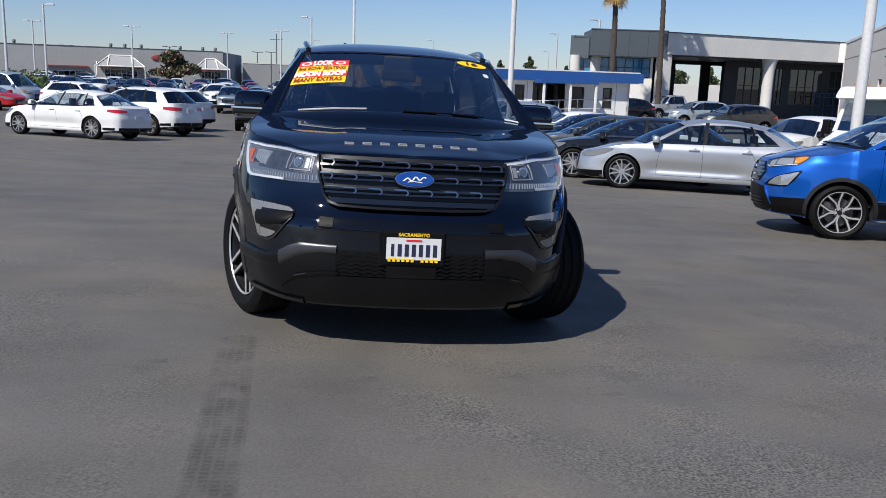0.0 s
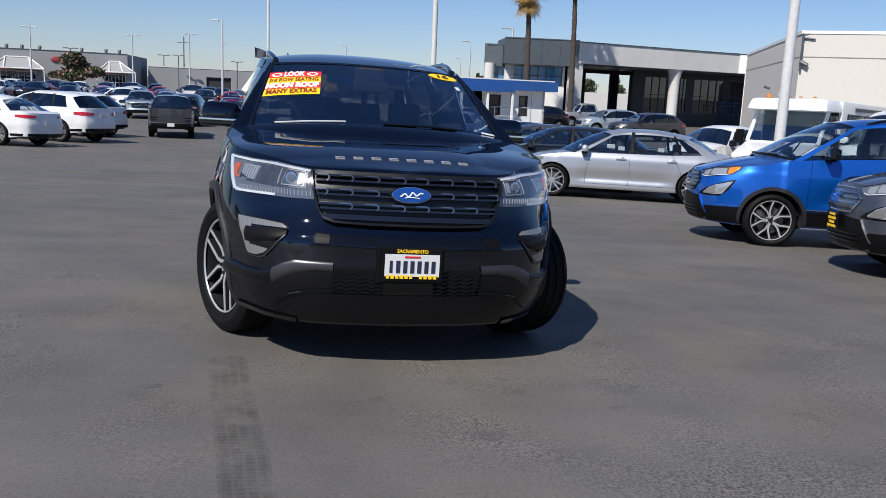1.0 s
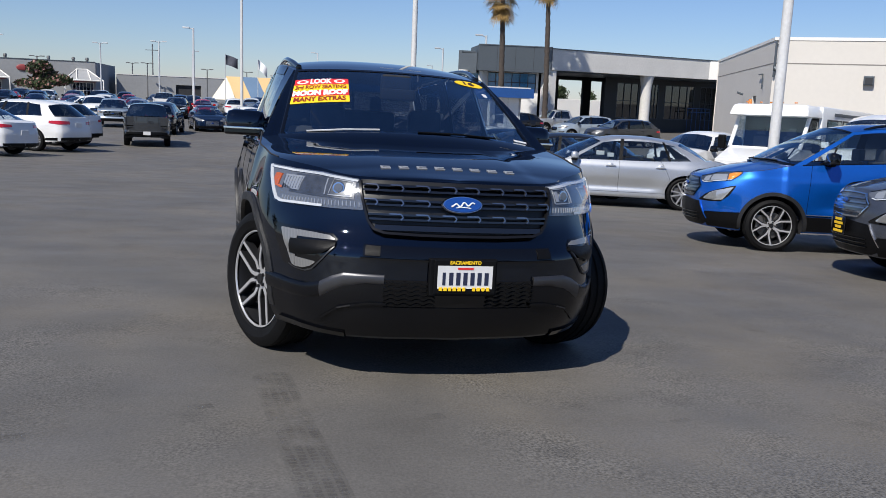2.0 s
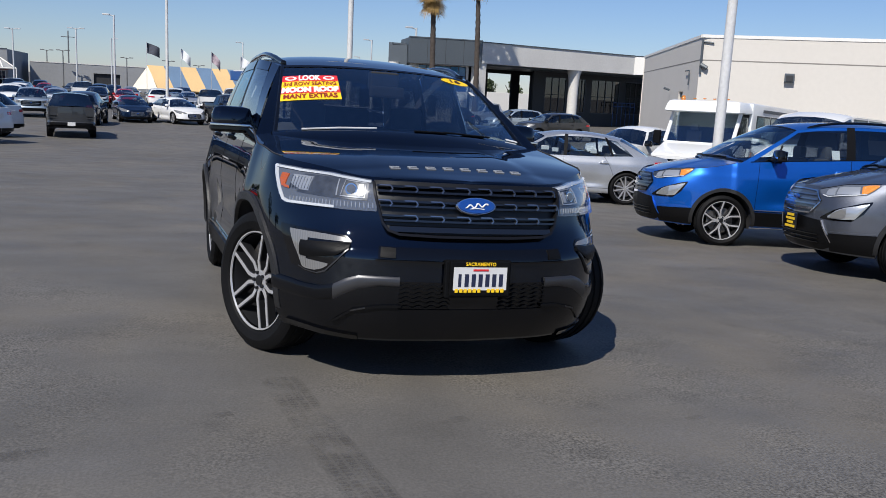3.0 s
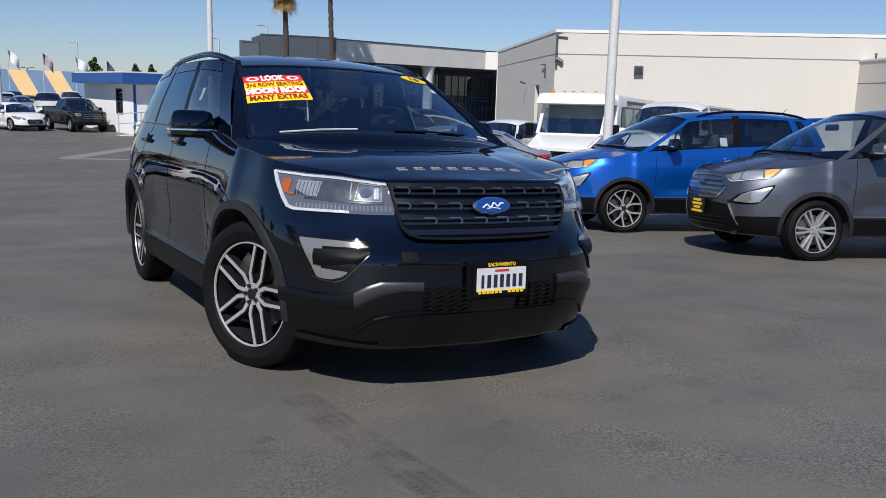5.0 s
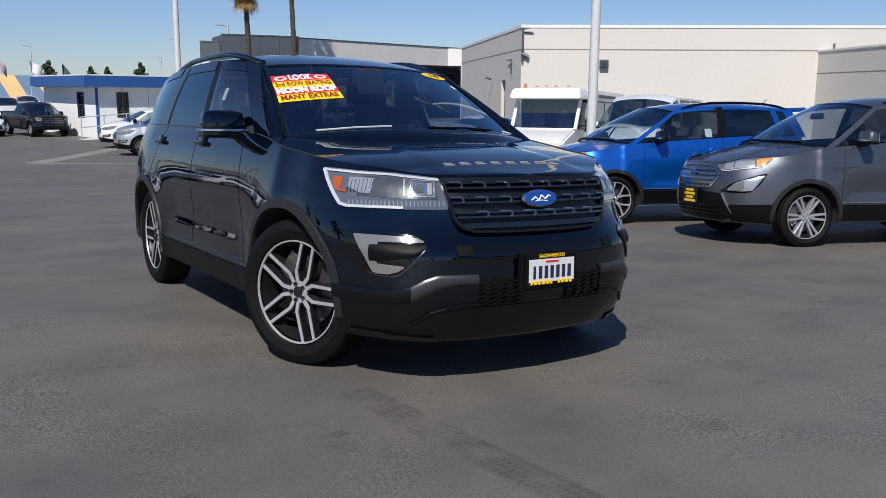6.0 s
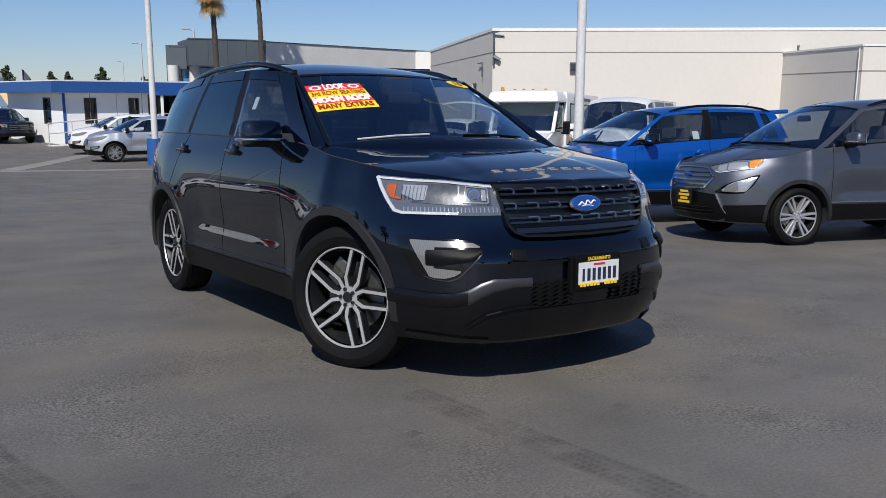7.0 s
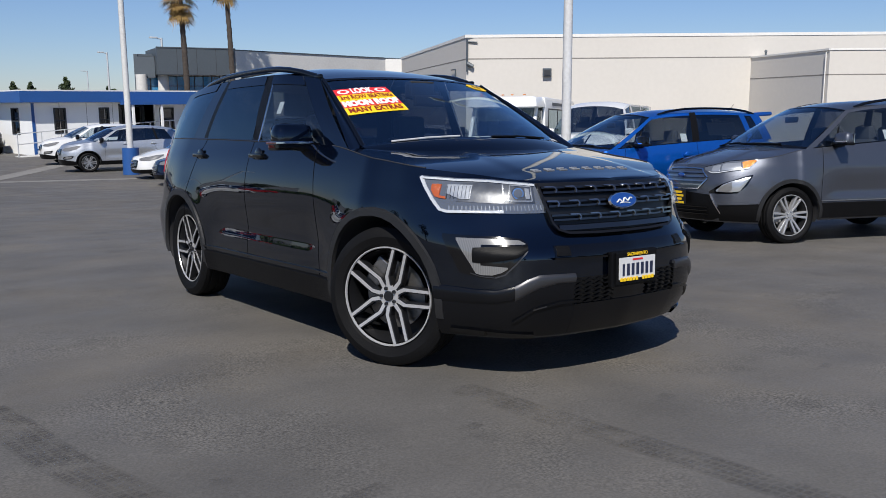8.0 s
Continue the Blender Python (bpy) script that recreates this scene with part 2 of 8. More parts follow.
def land(x, y):
    p = FALL_X * x + FALL_Y * y
    return p / (1 + np.abs(p / LEVEL) ** 4) ** 0.25


def stand(x, y, heading=0.0, lift=0.0):
    """A pose on the ground at (x, y), upright on its slope, turned by heading degrees."""
    e = 0.4
    n = Vector((-(land(x + e, y) - land(x - e, y)) / (2 * e), -(land(x, y + e) - land(x, y - e)) / (2 * e), 1)).normalized()
    q = Vector((0, 0, 1)).rotation_difference(n).to_matrix().to_4x4()
    return Matrix.Translation((x, y, float(land(x, y)) + lift)) @ q @ pose(0, 0, 0, 0, 0, heading)


# ---- how a car is built: a skin round its plan, a hood and a glasshouse ----
class Shell:
    """The lower skin of a car. Its nose points to -y, the front axle stands at y = 0. u runs round the plan from the nose to the tail."""

    def __init__(self, S):
        self.S = S
        W, yf, yr, k = S["half"], S["nose"], S["tail"], S.get("round", 1.0)
        c = [(0, yf), (0.36 * W, yf + 0.022 * k), (0.64 * W, yf + 0.085 * k), (0.82 * W, yf + 0.20 * k), (0.925 * W, yf + 0.37 * k), (0.975 * W, yf + 0.62 * k), (W, 0.12), (W, S["base"] * 0.5), (W, S["base"]),
             (0.965 * W, yr - 0.60), (0.90 * W, yr - 0.28), (0.76 * W, yr - 0.10), (0.42 * W, yr - 0.02), (0, yr)]
        c = np.array(c)
        d = np.concatenate([[0], np.cumsum(np.hypot(*np.diff(c, axis=0).T))])
        self.u = np.linspace(0, d[-1], 600)
        self.x, self.y = cub(self.u, d, c[:, 0]), cub(self.u, d, c[:, 1])
        gx, gy = np.gradient(self.x), np.gradient(self.y)
        for _ in range(12):
            gx[1:-1], gy[1:-1] = (gx[:-2] + gx[2:] + gx[1:-1]) / 3, (gy[:-2] + gy[2:] + gy[1:-1]) / 3
        g = np.hypot(gx, gy)
        self.nx, self.ny = gy / g, -gx / g
        self.front, self.side, self.rear = table(S["front"]), table(S["side"]), table(S["rear"])
        self.top, self.bottom = table(S["top"]), table(S["bottom"])
        self.fill = table(S["fill"]) if "fill" in S else None
        self.hollow = table(S["hollow"]) if "hollow" in S else None
        self.flare = S.get("flare", 0.0)
        self.u_corner = float(np.interp(yf + 0.36, self.y, self.u))
        self.long = self.u[-1]
        self.mid = int(np.argmax(self.x))

    def ux(self, x):
        return float(np.interp(x, self.x[: self.mid + 1], self.u[: self.mid + 1]))

    def uxr(self, x):
        return float(np.interp(-x, -self.x[self.mid:], self.u[self.mid:]))

    def uy(self, y):
        return np.interp(y, self.y, self.u)

    def at(self, u, z, off=0.0):
        u = np.asarray(u, float)
        s, a = np.where(u < 0, -1.0, 1.0), np.abs(u)
        x, y = np.interp(a, self.u, self.x), np.interp(a, self.u, self.y)
        nx, ny = np.interp(a, self.u, self.nx), np.interp(a, self.u, self.ny)
        yf, yr = self.S["nose"], self.S["tail"]
        wf, wr = 1 - step(yf + 0.18, yf + 0.75, y), step(yr - 0.7, yr - 0.15, y)
        ins = wf * self.front(z) + wr * self.rear(z) + (1 - wf - wr) * self.side(z) - off
        if self.fill:
            ins = ins - 0.5 * (1 - np.cos(2 * math.pi * np.clip((a - self.u_corner + 0.42) / 0.84, 0, 1))) * self.fill(z)
        if self.hollow:
            ins = ins + self.hollow(z) * step(self.S["arch"] + 0.04, self.S["arch"] + 0.35, y) * (1 - step(self.S["base"] - self.S["arch"] - 0.40, self.S["base"] - self.S["arch"] - 0.02, y))
        if self.flare:
            for yc in (0, self.S["base"]):
                r = np.hypot(y - yc, z - self.S["wheel"]) - self.S["arch"]
                ins = ins - self.flare * np.exp(-(np.maximum(r, 0) / 0.13) ** 2) * (1 - wf * 0.6)
        return np.stack([s * np.maximum(x - nx * ins, 0), y - ny * ins, z + 0 * x], -1)

    def edge(self, u):
        y = np.interp(abs(u), self.u, self.y)
        return self.at(u, self.top(y))


def skin(shell, nu, nv):
    """The painted side, nose and tail in one sheet, with the wheel arches cut out."""
    S = shell.S
    us = np.linspace(0, shell.long, nu)
    ys = np.interp(us, shell.u, shell.y)
    v = np.linspace(0, 1, nv)
    B, T = shell.bottom(ys), shell.top(ys)
    Z = B[:, None] + (T - B)[:, None] * v[None, :]
    U = np.repeat(us[:, None], nv, 1)
    P = shell.at(U, Z)
    gone = np.zeros((nu - 1, nv - 1), bool)
    C = (P[:-1, :-1] + P[1:, :-1] + P[:-1, 1:] + P[1:, 1:]) / 4
    for yc in (0, S["base"]):
        ra, zc = S["arch"], S["wheel"]
        ins = np.hypot(C[..., 1] - yc, C[..., 2] - zc) < ra
        gone |= ins
        near, keep = np.zeros((nu, nv), bool), np.zeros((nu, nv), bool)
        for a in (0, 1):
            for b in (0, 1):
                near[a:nu - 1 + a, b:nv - 1 + b] |= ins
                keep[a:nu - 1 + a, b:nv - 1 + b] |= ~ins
        for i, j in zip(*np.nonzero(near & keep)):
            dy, dz = P[i, j, 1] - yc, P[i, j, 2] - zc
            r = math.hypot(dy, dz)
            yn, zn = yc + dy * ra / r, zc + dz * ra / r
            if j == 0:
                zn = P[i, j, 2]
                yn = yc + math.copysign(math.sqrt(max(ra * ra - (zn - zc) ** 2, 0)), dy)
            P[i, j] = shell.at(shell.uy(yn), zn)
            P[i, j, 1], P[i, j, 2] = yn, zn
    vs, fs = [], []
    for s in (1, -1):
        o = len(vs)
        Q = P * np.array([s, 1, 1])
        vs += [tuple(p) for p in Q.reshape(-1, 3)]
        for i in range(nu - 1):
            for j in range(nv - 1):
                if not gone[i, j]:
                    q = [o + i * nv + j, o + (i + 1) * nv + j, o + (i + 1) * nv + j + 1, o + i * nv + j + 1]
                    fs.append(tuple(q if s > 0 else q[::-1]))
    return vs, fs


def welded(name, vs, fs, mat, angle=40):
    bm = bmesh.new()
    bv = [bm.verts.new(v) for v in vs]
    for f in fs:
        if len({tuple(np.round(vs[i], 5)) for i in f}) >= 3:
            bm.faces.new([bv[i] for i in f])
    bmesh.ops.remove_doubles(bm, verts=bm.verts, dist=0.0006)
    bm.normal_update()
    me = bpy.data.meshes.new(name)
    bm.to_mesh(me)
    bm.free()
    me.materials.append(mat)
    return shaded(me, True, angle)


def grid(G):
    """Vertices and faces of a net of points (n, m, 3)."""
    n, m = G.shape[:2]
    return [tuple(p) for p in G.reshape(-1, 3)], [(i * m + j, (i + 1) * m + j, (i + 1) * m + j + 1, i * m + j + 1) for i in range(n - 1) for j in range(m - 1)]


def merged(*lots):
    vs, fs = [], []
    for v, f in lots:
        o = len(vs)
        vs += list(v)
        fs += [tuple(i + o for i in q) for q in f]
    return vs, fs


def strip(shell, stations, off=0.004, thick=0.012, rows=3, fine=5, bow=0.0):
    """A panel that follows the skin: stations of (u, low z, high z), proud of it by off, with a closed rim of that thickness."""
    us, lo, hi = (np.array(c, float) for c in zip(*stations))
    t = np.linspace(0, len(us) - 1, (len(us) - 1) * fine + 1)
    k = np.arange(len(us))
    us, lo, hi = np.interp(t, k, us), np.interp(t, k, lo), np.interp(t, k, hi)
    w = np.linspace(0, 1, rows + 1)
    Z = lo[:, None] + (hi - lo)[:, None] * w
    G = shell.at(np.repeat(us[:, None], rows + 1, 1), Z, off + bow * np.sqrt(np.clip(4 * w * (1 - w), 0, 1))[None, :])
    back = shell.at(np.repeat(us[:, None], rows + 1, 1), Z, off - thick)
    vs, fs = grid(G)
    n, m = G.shape[:2]
    rim = [i * m for i in range(n)] + [(n - 1) * m + j for j in range(1, m)] + [i * m + m - 1 for i in range(n - 2, -1, -1)] + [j for j in range(m - 2, 0, -1)]
    o = len(vs)
    bk = back.reshape(-1, 3)
    vs += [tuple(bk[i]) for i in rim]
    fs += [(rim[i], o + i, o + (i + 1) % len(rim), rim[(i + 1) % len(rim)]) for i in range(len(rim))]
    if us[0] + us[-1] < 0:
        fs = [f[::-1] for f in fs]
    return vs, fs


def both(stations):
    return stations, [(-u, a, b) for u, a, b in stations]


def ribbon(shell, line, width, off=0.003, thick=0.006, fine=4):
    """A thin band along a line of (u, z) on the skin."""
    pts = np.array(line, float)
    t = np.linspace(0, len(pts) - 1, (len(pts) - 1) * fine + 1)
    u, z = np.interp(t, range(len(pts)), pts[:, 0]), np.interp(t, range(len(pts)), pts[:, 1])
    du, dz = np.gradient(u), np.gradient(z)
    g = np.hypot(du, dz) + 1e-9
    nu, nz = -dz / g * width / 2, du / g * width / 2
    sections = [shell.at(u + nu, z + nz, off - thick), shell.at(u + nu * 0.8, z + nz * 0.8, off), shell.at(u - nu * 0.8, z - nz * 0.8, off), shell.at(u - nu, z - nz, off - thick)]
    return grid(np.stack(sections, 1))


WHEELS = {}


def wheel_meshes(style, R, hw, rr):
    """The meshes of one wheel, its outer face towards -x."""
    key = (style, R, hw, rr)
    if key in WHEELS:
        return WHEELS[key]
    prof = [(-hw * 0.70, rr - 0.004), (-hw * 0.90, rr + 0.018), (-hw, (rr + R) / 2), (-hw * 0.95, R - 0.03), (-hw * 0.80, R - 0.006)]
    for g in (-0.5, 0.0, 0.5):
        prof += [(hw * (g - 0.10), R - 0.001), (hw * (g - 0.07), R - 0.009), (hw * (g + 0.07), R - 0.009), (hw * (g + 0.10), R - 0.001)]
    prof += [(hw * 0.80, R - 0.006), (hw, (rr + R) / 2), (hw * 0.7, rr - 0.004)]
    out = {"tyre": mesh("wheel", *lathe(prof, 56), RUBBER, angle=30)}
    dark = style in ("twin5", "split6")
    inner = DARK_ALLOY if dark else SILVER_ALLOY
    lip = [(-hw * 0.72, rr + 0.004), (-hw * 0.86, rr + 0.003), (-hw * 0.86, rr - 0.003), (-hw * 0.80, rr - 0.007)]
    out["rim_lip"] = mesh("rim_lip", *lathe(lip, 56), ALLOY if dark else SILVER_ALLOY, angle=30)
    barrel = [(-hw * 0.72, rr - 0.012), (-hw * 0.3, rr - 0.03), (hw * 0.7, rr - 0.03), (hw * 0.7, 0.08)]
    out["rim"] = mesh("rim", *lathe(barrel, 40), DARK_ALLOY, angle=30)
    if style == "twin5":
        arms = [(k * 72 + s * 21, k * 72 + s * 23, k * 72 + s * 8.6, 0.030, 0.023) for k in range(5) for s in (-1, 1)]
    elif style == "split6":
        arms = [(k * 72 + s * 5, k * 72 + s * 8, k * 72 + s * 20, 0.032, 0.034) for k in range(5) for s in (-1, 1)]
    elif style == "six":
        arms = [(k * 60 + s * 9, k * 60 + s * 10, k * 60 + s * 8, 0.019, 0.021) for k in range(6) for s in (-1, 1)]
    elif style == "pairs":
        arms = [(k * 72 + s * 15, k * 72 + s * 15, k * 72 + s * 13, 0.020, 0.022) for k in range(5) for s in (-1, 1)]
    else:
        arms = [(k * 72, k * 72, k * 72, 0.060, 0.075) for k in range(5)]
    body, face = bmesh.new(), bmesh.new()
    xh, xr = -hw * 0.66, -hw * 0.80
    r0, rm, r1 = 0.050, rr * (0.40 if style == "twin5" else 0.50), rr - 0.008
    for a0, am, a1, w0, w1 in arms:
        spine = []
        for r, a, w in ((r0, a0, w0), (rm, am, (w0 + w1) / 2), (r1, a1, w1)):
            a = radians(a)
            spine.append((r, a, w, xh + (xr - xh) * (r - r0) / (r1 - r0)))
        for bm, front, back, grow in ((body, 0.0, 0.045, 1.25), (face, -0.004, 0.001, 0.70 if style in ("twin5", "six") else 0.62)):
            rings = []
            for r, a, w, x in spine:
                d, n = Vector((0, math.cos(a), math.sin(a))), Vector((0, -math.sin(a), math.cos(a)))
                rings.append([bm.verts.new(d * r + n * (s * w * grow / 2) + Vector((x + o, 0, 0))) for s, o in ((-1, front), (1, front), (1, back), (-1, back))])
            for q, p in zip(rings, rings[1:]):
                for i in range(4):
                    j = (i + 1) % 4
                    bm.faces.new((q[i], q[j], p[j], p[i]))
            bm.faces.new(rings[0])
            bm.faces.new(rings[-1][::-1])
    rod(face, (xh - 0.004, 0, 0), (xh + 0.01, 0, 0), 0.058, 0.060, 24)
    for k in range(5):
        a = radians(72 * k + 36)
        rod(body, (xh - 0.018, 0.044 * math.cos(a), 0.044 * math.sin(a)), (xh - 0.006, 0.044 * math.cos(a), 0.044 * math.sin(a)), 0.009, 0.011, 6)
    rod(body, (xh - 0.012, 0, 0), (xh, 0, 0), 0.027, 0.030, 16)
    for name, bm, mat in (("spoke_frame", body, inner), ("spoke_face", face, ALLOY if dark else SILVER_ALLOY)):
        bmesh.ops.recalc_face_normals(bm, faces=bm.faces)
        me = bpy.data.meshes.new(name)
        bm.to_mesh(me)
        bm.free()
        me.materials.append(mat)
        out[name] = me
    disc = bmesh.new()
    rod(disc, (-0.012, 0, 0), (0.012, 0, 0), rr * 0.68, None, 32)
    box(disc, (0.07, 0.09, 0.20), (-0.005, rr * 0.56, 0.02), bevel=0.01)
    me = bpy.data.meshes.new("brake")
    disc.to_mesh(me)
    disc.free()
    me.materials.append(STEEL)
    out["brake"] = me
    WHEELS[key] = out
    return out


def add_wheels(car, S, steer=0.0, fine=True):
    me = wheel_meshes(S["rim"], S["wheel"], S["tread"], S["rim_r"])
    for yc in (0, S["base"]):
        for s in (-1, 1):
            turn = (steer if yc == 0 else 0) + (180 if s > 0 else 0)
            w = child("wheel", me["tyre"], car, "", pose(s * (S["half"] - S["tread"] - S.get("tuck", 0.02)), yc, S["wheel"], 0, 0, turn) @ pose(0, 0, 0, S.get("spin", 0.0) if yc == 0 else 0.0, 0, 0))
            for n in ("rim", "rim_lip", "spoke_frame", "spoke_face") + (("brake",) if fine else ()):
                child(n, me[n], w)


def glasshouse(car, shell, S, body_mat, fine):
    """Pillars, panes, roof."""
    G = S["glass"]
    rz, rx = table(G["rail_z"]), table(G["rail_x"])
    st = G["stations"]
    lots = []

    def low(y):
        p = shell.at(shell.uy(y), shell.top(y))
        return np.array([p[0] - 0.010, y, p[2] - 0.004])

    def high(y):
        return np.array([rx(y), y, rz(y)])

    def side(a, b, m, out, bulge=0.014, off=0.0, v0=0.0, v1=1.0):
        us, vs = np.linspace(0, 1, m), np.linspace(v0, v1, 7 if fine else 4)
        net = []
        for u in us:
            p, q = low(a[0] + (b[0] - a[0]) * u), high(a[1] + (b[1] - a[1]) * u)
            net.append([p + (q - p) * v + np.array([bulge * math.sin(math.pi * v) + off, 0, 0]) for v in vs])
        net = np.array(net)
        v, f = grid(net)
        out.append((v, f))
        out.append(([(-x, y, z) for x, y, z in v], [q[::-1] for q in f]))
        return net

    for i, (a, b) in enumerate(zip(st, st[1:])):
        kind = a[2]
        if kind == "body":
            side(a, b, 4, lots)
        elif kind == "black":
            black = []
            side(a, b, 3, black)
            for one in black:
                child("pillar", welded("pillar", *one, PLASTIC), car)
        else:
            lots_frame = []
            side(a, b, 8, lots_frame, off=G.get("frame_off", -0.004), v0=G.get("frame", 0.93), v1=1.0)
            lots.extend(lots_frame)
            for s in (1, -1):
                one = []
                side(a, b, 8, one, v1=G.get("frame", 0.93) + 0.01)
                child("side_window", welded("side_window", *one[0 if s > 0 else 1], PRIVACY_GLASS if kind == "privacy" else DOOR_GLASS), car, "dark privacy glass" if kind == "privacy" else "")
    # windscreen and rear window
    n = 17 if fine else 9
    ss, vv = np.linspace(-1, 1, n), np.linspace(0, 1, 9 if fine else 5)

    def pane(yb, yt, fwd_b, fwd_t, up_b, up_t, puff, inset=(1.0, 1.0)):
        b, t = low(yb), high(yt)
        net = np.zeros((n, len(vv), 3))
        for i, s in enumerate(ss):
            e = 1 - s * s
            p = np.array([s * b[0] * inset[0], b[1] + fwd_b * e, b[2] + up_b * (1 - abs(s) ** 2.4)])
            q = np.array([s * t[0] * inset[1], t[1] + fwd_t * e, t[2] + up_t * (1 - abs(s) ** 2.6)])
            for j, v in enumerate(vv):
                net[i, j] = p + (q - p) * v + np.array([0, puff * 0.6, abs(puff)]) * math.sin(math.pi * v) * (0.4 + 0.6 * e)
        return net

    crown = G["crown"]
    front = pane(st[0][0], st[0][1], -G["cowl_bow"], -G["head_bow"], G.get("cowl_up", 0.04), crown * G.get("head", 0.85), -0.022, G.get("pane", (1.0, 1.0)))
    shell.screen = front
    if "pane" in G:
        # the broad front faces of the windscreen pillars
        full = pane(st[0][0], st[0][1], -G["cowl_bow"], -G["head_bow"], G.get("cowl_up", 0.04), crown * G["head"], -0.022)
        for k in (0, -1):
            w = np.linspace(0, 1, 5)[:, None, None]
            face = full[k][None] * (1 - w) + front[k][None] * w + np.array([0, -0.004, 0.004]) * np.sin(math.pi * np.minimum(w + 0.25, 1))
            v, f = grid(face)
            child("pillar", welded("pillar", v, f if k == 0 else [q[::-1] for q in f], body_mat), car)
    v, f = grid(front)
    child("windscreen", welded("windscreen", v, f, WIND_GLASS), car)
    back = pane(st[-1][0], st[-1][1], G["tail_bow"], G["tail_bow"] * 0.8, G.get("tail_up", 0.02), crown * 0.85, 0.015)
    child("rear_window", welded("rear_window", grid(back)[0], [q[::-1] for q in grid(back)[1]], PRIVACY_GLASS if G.get("dark_rear", True) else WIND_GLASS), car)
    ya, yb = st[0][1], st[-1][1]
    rows = np.linspace(0, 1, 25 if fine else 10)
    roof = np.zeros((len(rows), n, 3))
    for i, w in enumerate(rows):
        y = ya + (yb - ya) * w
        for j, s in enumerate(ss):
            bow = -G["head_bow"] * (1 - s * s) * (1 - w) ** 2 + G["tail_bow"] * 0.8 * (1 - s * s) * w ** 2
            c = crown * (0.85 + 0.15 * math.sin(math.pi * min(1, w * 1.2))) if "head" not in G else crown * (G["head"] + (1 - G["head"]) * float(step(-0.12, 0.40, w) - step(-0.12, 0.40, 0)) / (1 - float(step(-0.12, 0.40, 0)))) * (1 - 0.15 * w)
            roof[i, j] = (s * rx(y), y + bow, rz(y) + c * (1 - abs(s) ** 2.6))
    shell.roof = roof
    child("roof", welded("roof", *[(v, [q[::-1] for q in f]) for v, f in [grid(roof)]][0], S.get("roof_mat", body_mat)), car)
    for one in lots:
        child("pillar", welded("pillar", *one, body_mat), car)
    if fine:
        # a dark printed border round the windscreen
        a = front
        rim = []
        for j0, j1 in ((0, 1), (len(vv) - 2, len(vv) - 1)):
            k = 0.45 if j0 == 0 else 0.25
            lo = a[:, j0] if j0 == 0 else a[:, j1]
            hi = a[:, j0] + (a[:, j1] - a[:, j0]) * k if j0 == 0 else a[:, j1] + (a[:, j0] - a[:, j1]) * k
            net = np.stack([lo, hi], 1) + np.array([0, -0.002, 0.003])
            v, f = grid(net)
            rim.append((v, f if j0 == 0 else [q[::-1] for q in f]))
        child("windscreen_border", welded("windscreen_border", *merged(*rim), GLOSS_BLACK), car)


def deck(shell, ya, yb, crown, ns=15, nr=26, ridge=0.0):
    """The hood or boot lid: a net from edge to edge between two places along the car."""
    us = np.linspace(shell.uy(ya) if ya > shell.S["nose"] + 0.01 else 0, shell.uy(yb) if yb < shell.S["tail"] - 0.01 else shell.long, nr)
    ss = np.linspace(-1, 1, ns)
    net = np.zeros((nr, ns, 3))
    for i, u in enumerate(us):
        e = shell.edge(u)
        for j, s in enumerate(ss):
            b = 1 - abs(s) ** 2.4
            z = e[2] + crown(e[1]) * b + ridge * (1 - step(0.0, 0.10, abs(s * e[0]) - 0.40 + 0.13 * step(ya + 0.1, ya + 1.3, e[1]))) * step(ya + 0.06, ya + 0.42, e[1])
            net[i, j] = (s * e[0], e[1], z)
    return net


def seat(car, x, y, z=0.35, wide=0.50, tall=0.62):
    bm = bmesh.new()
    box(bm, (wide, 0.50, 0.16), (x, y - 0.2, z + 0.10), bevel=0.05)
    box(bm, (wide * 0.95, 0.14, tall), (x, y + 0.10, z + 0.42), rot=Euler((radians(-14), 0, 0)).to_matrix(), bevel=0.05)
    box(bm, (wide * 0.5, 0.10, 0.17), (x, y + 0.20, z + 0.80), bevel=0.04)
    part("seat", bm, CLOTH, car, smooth=True, angle=50)


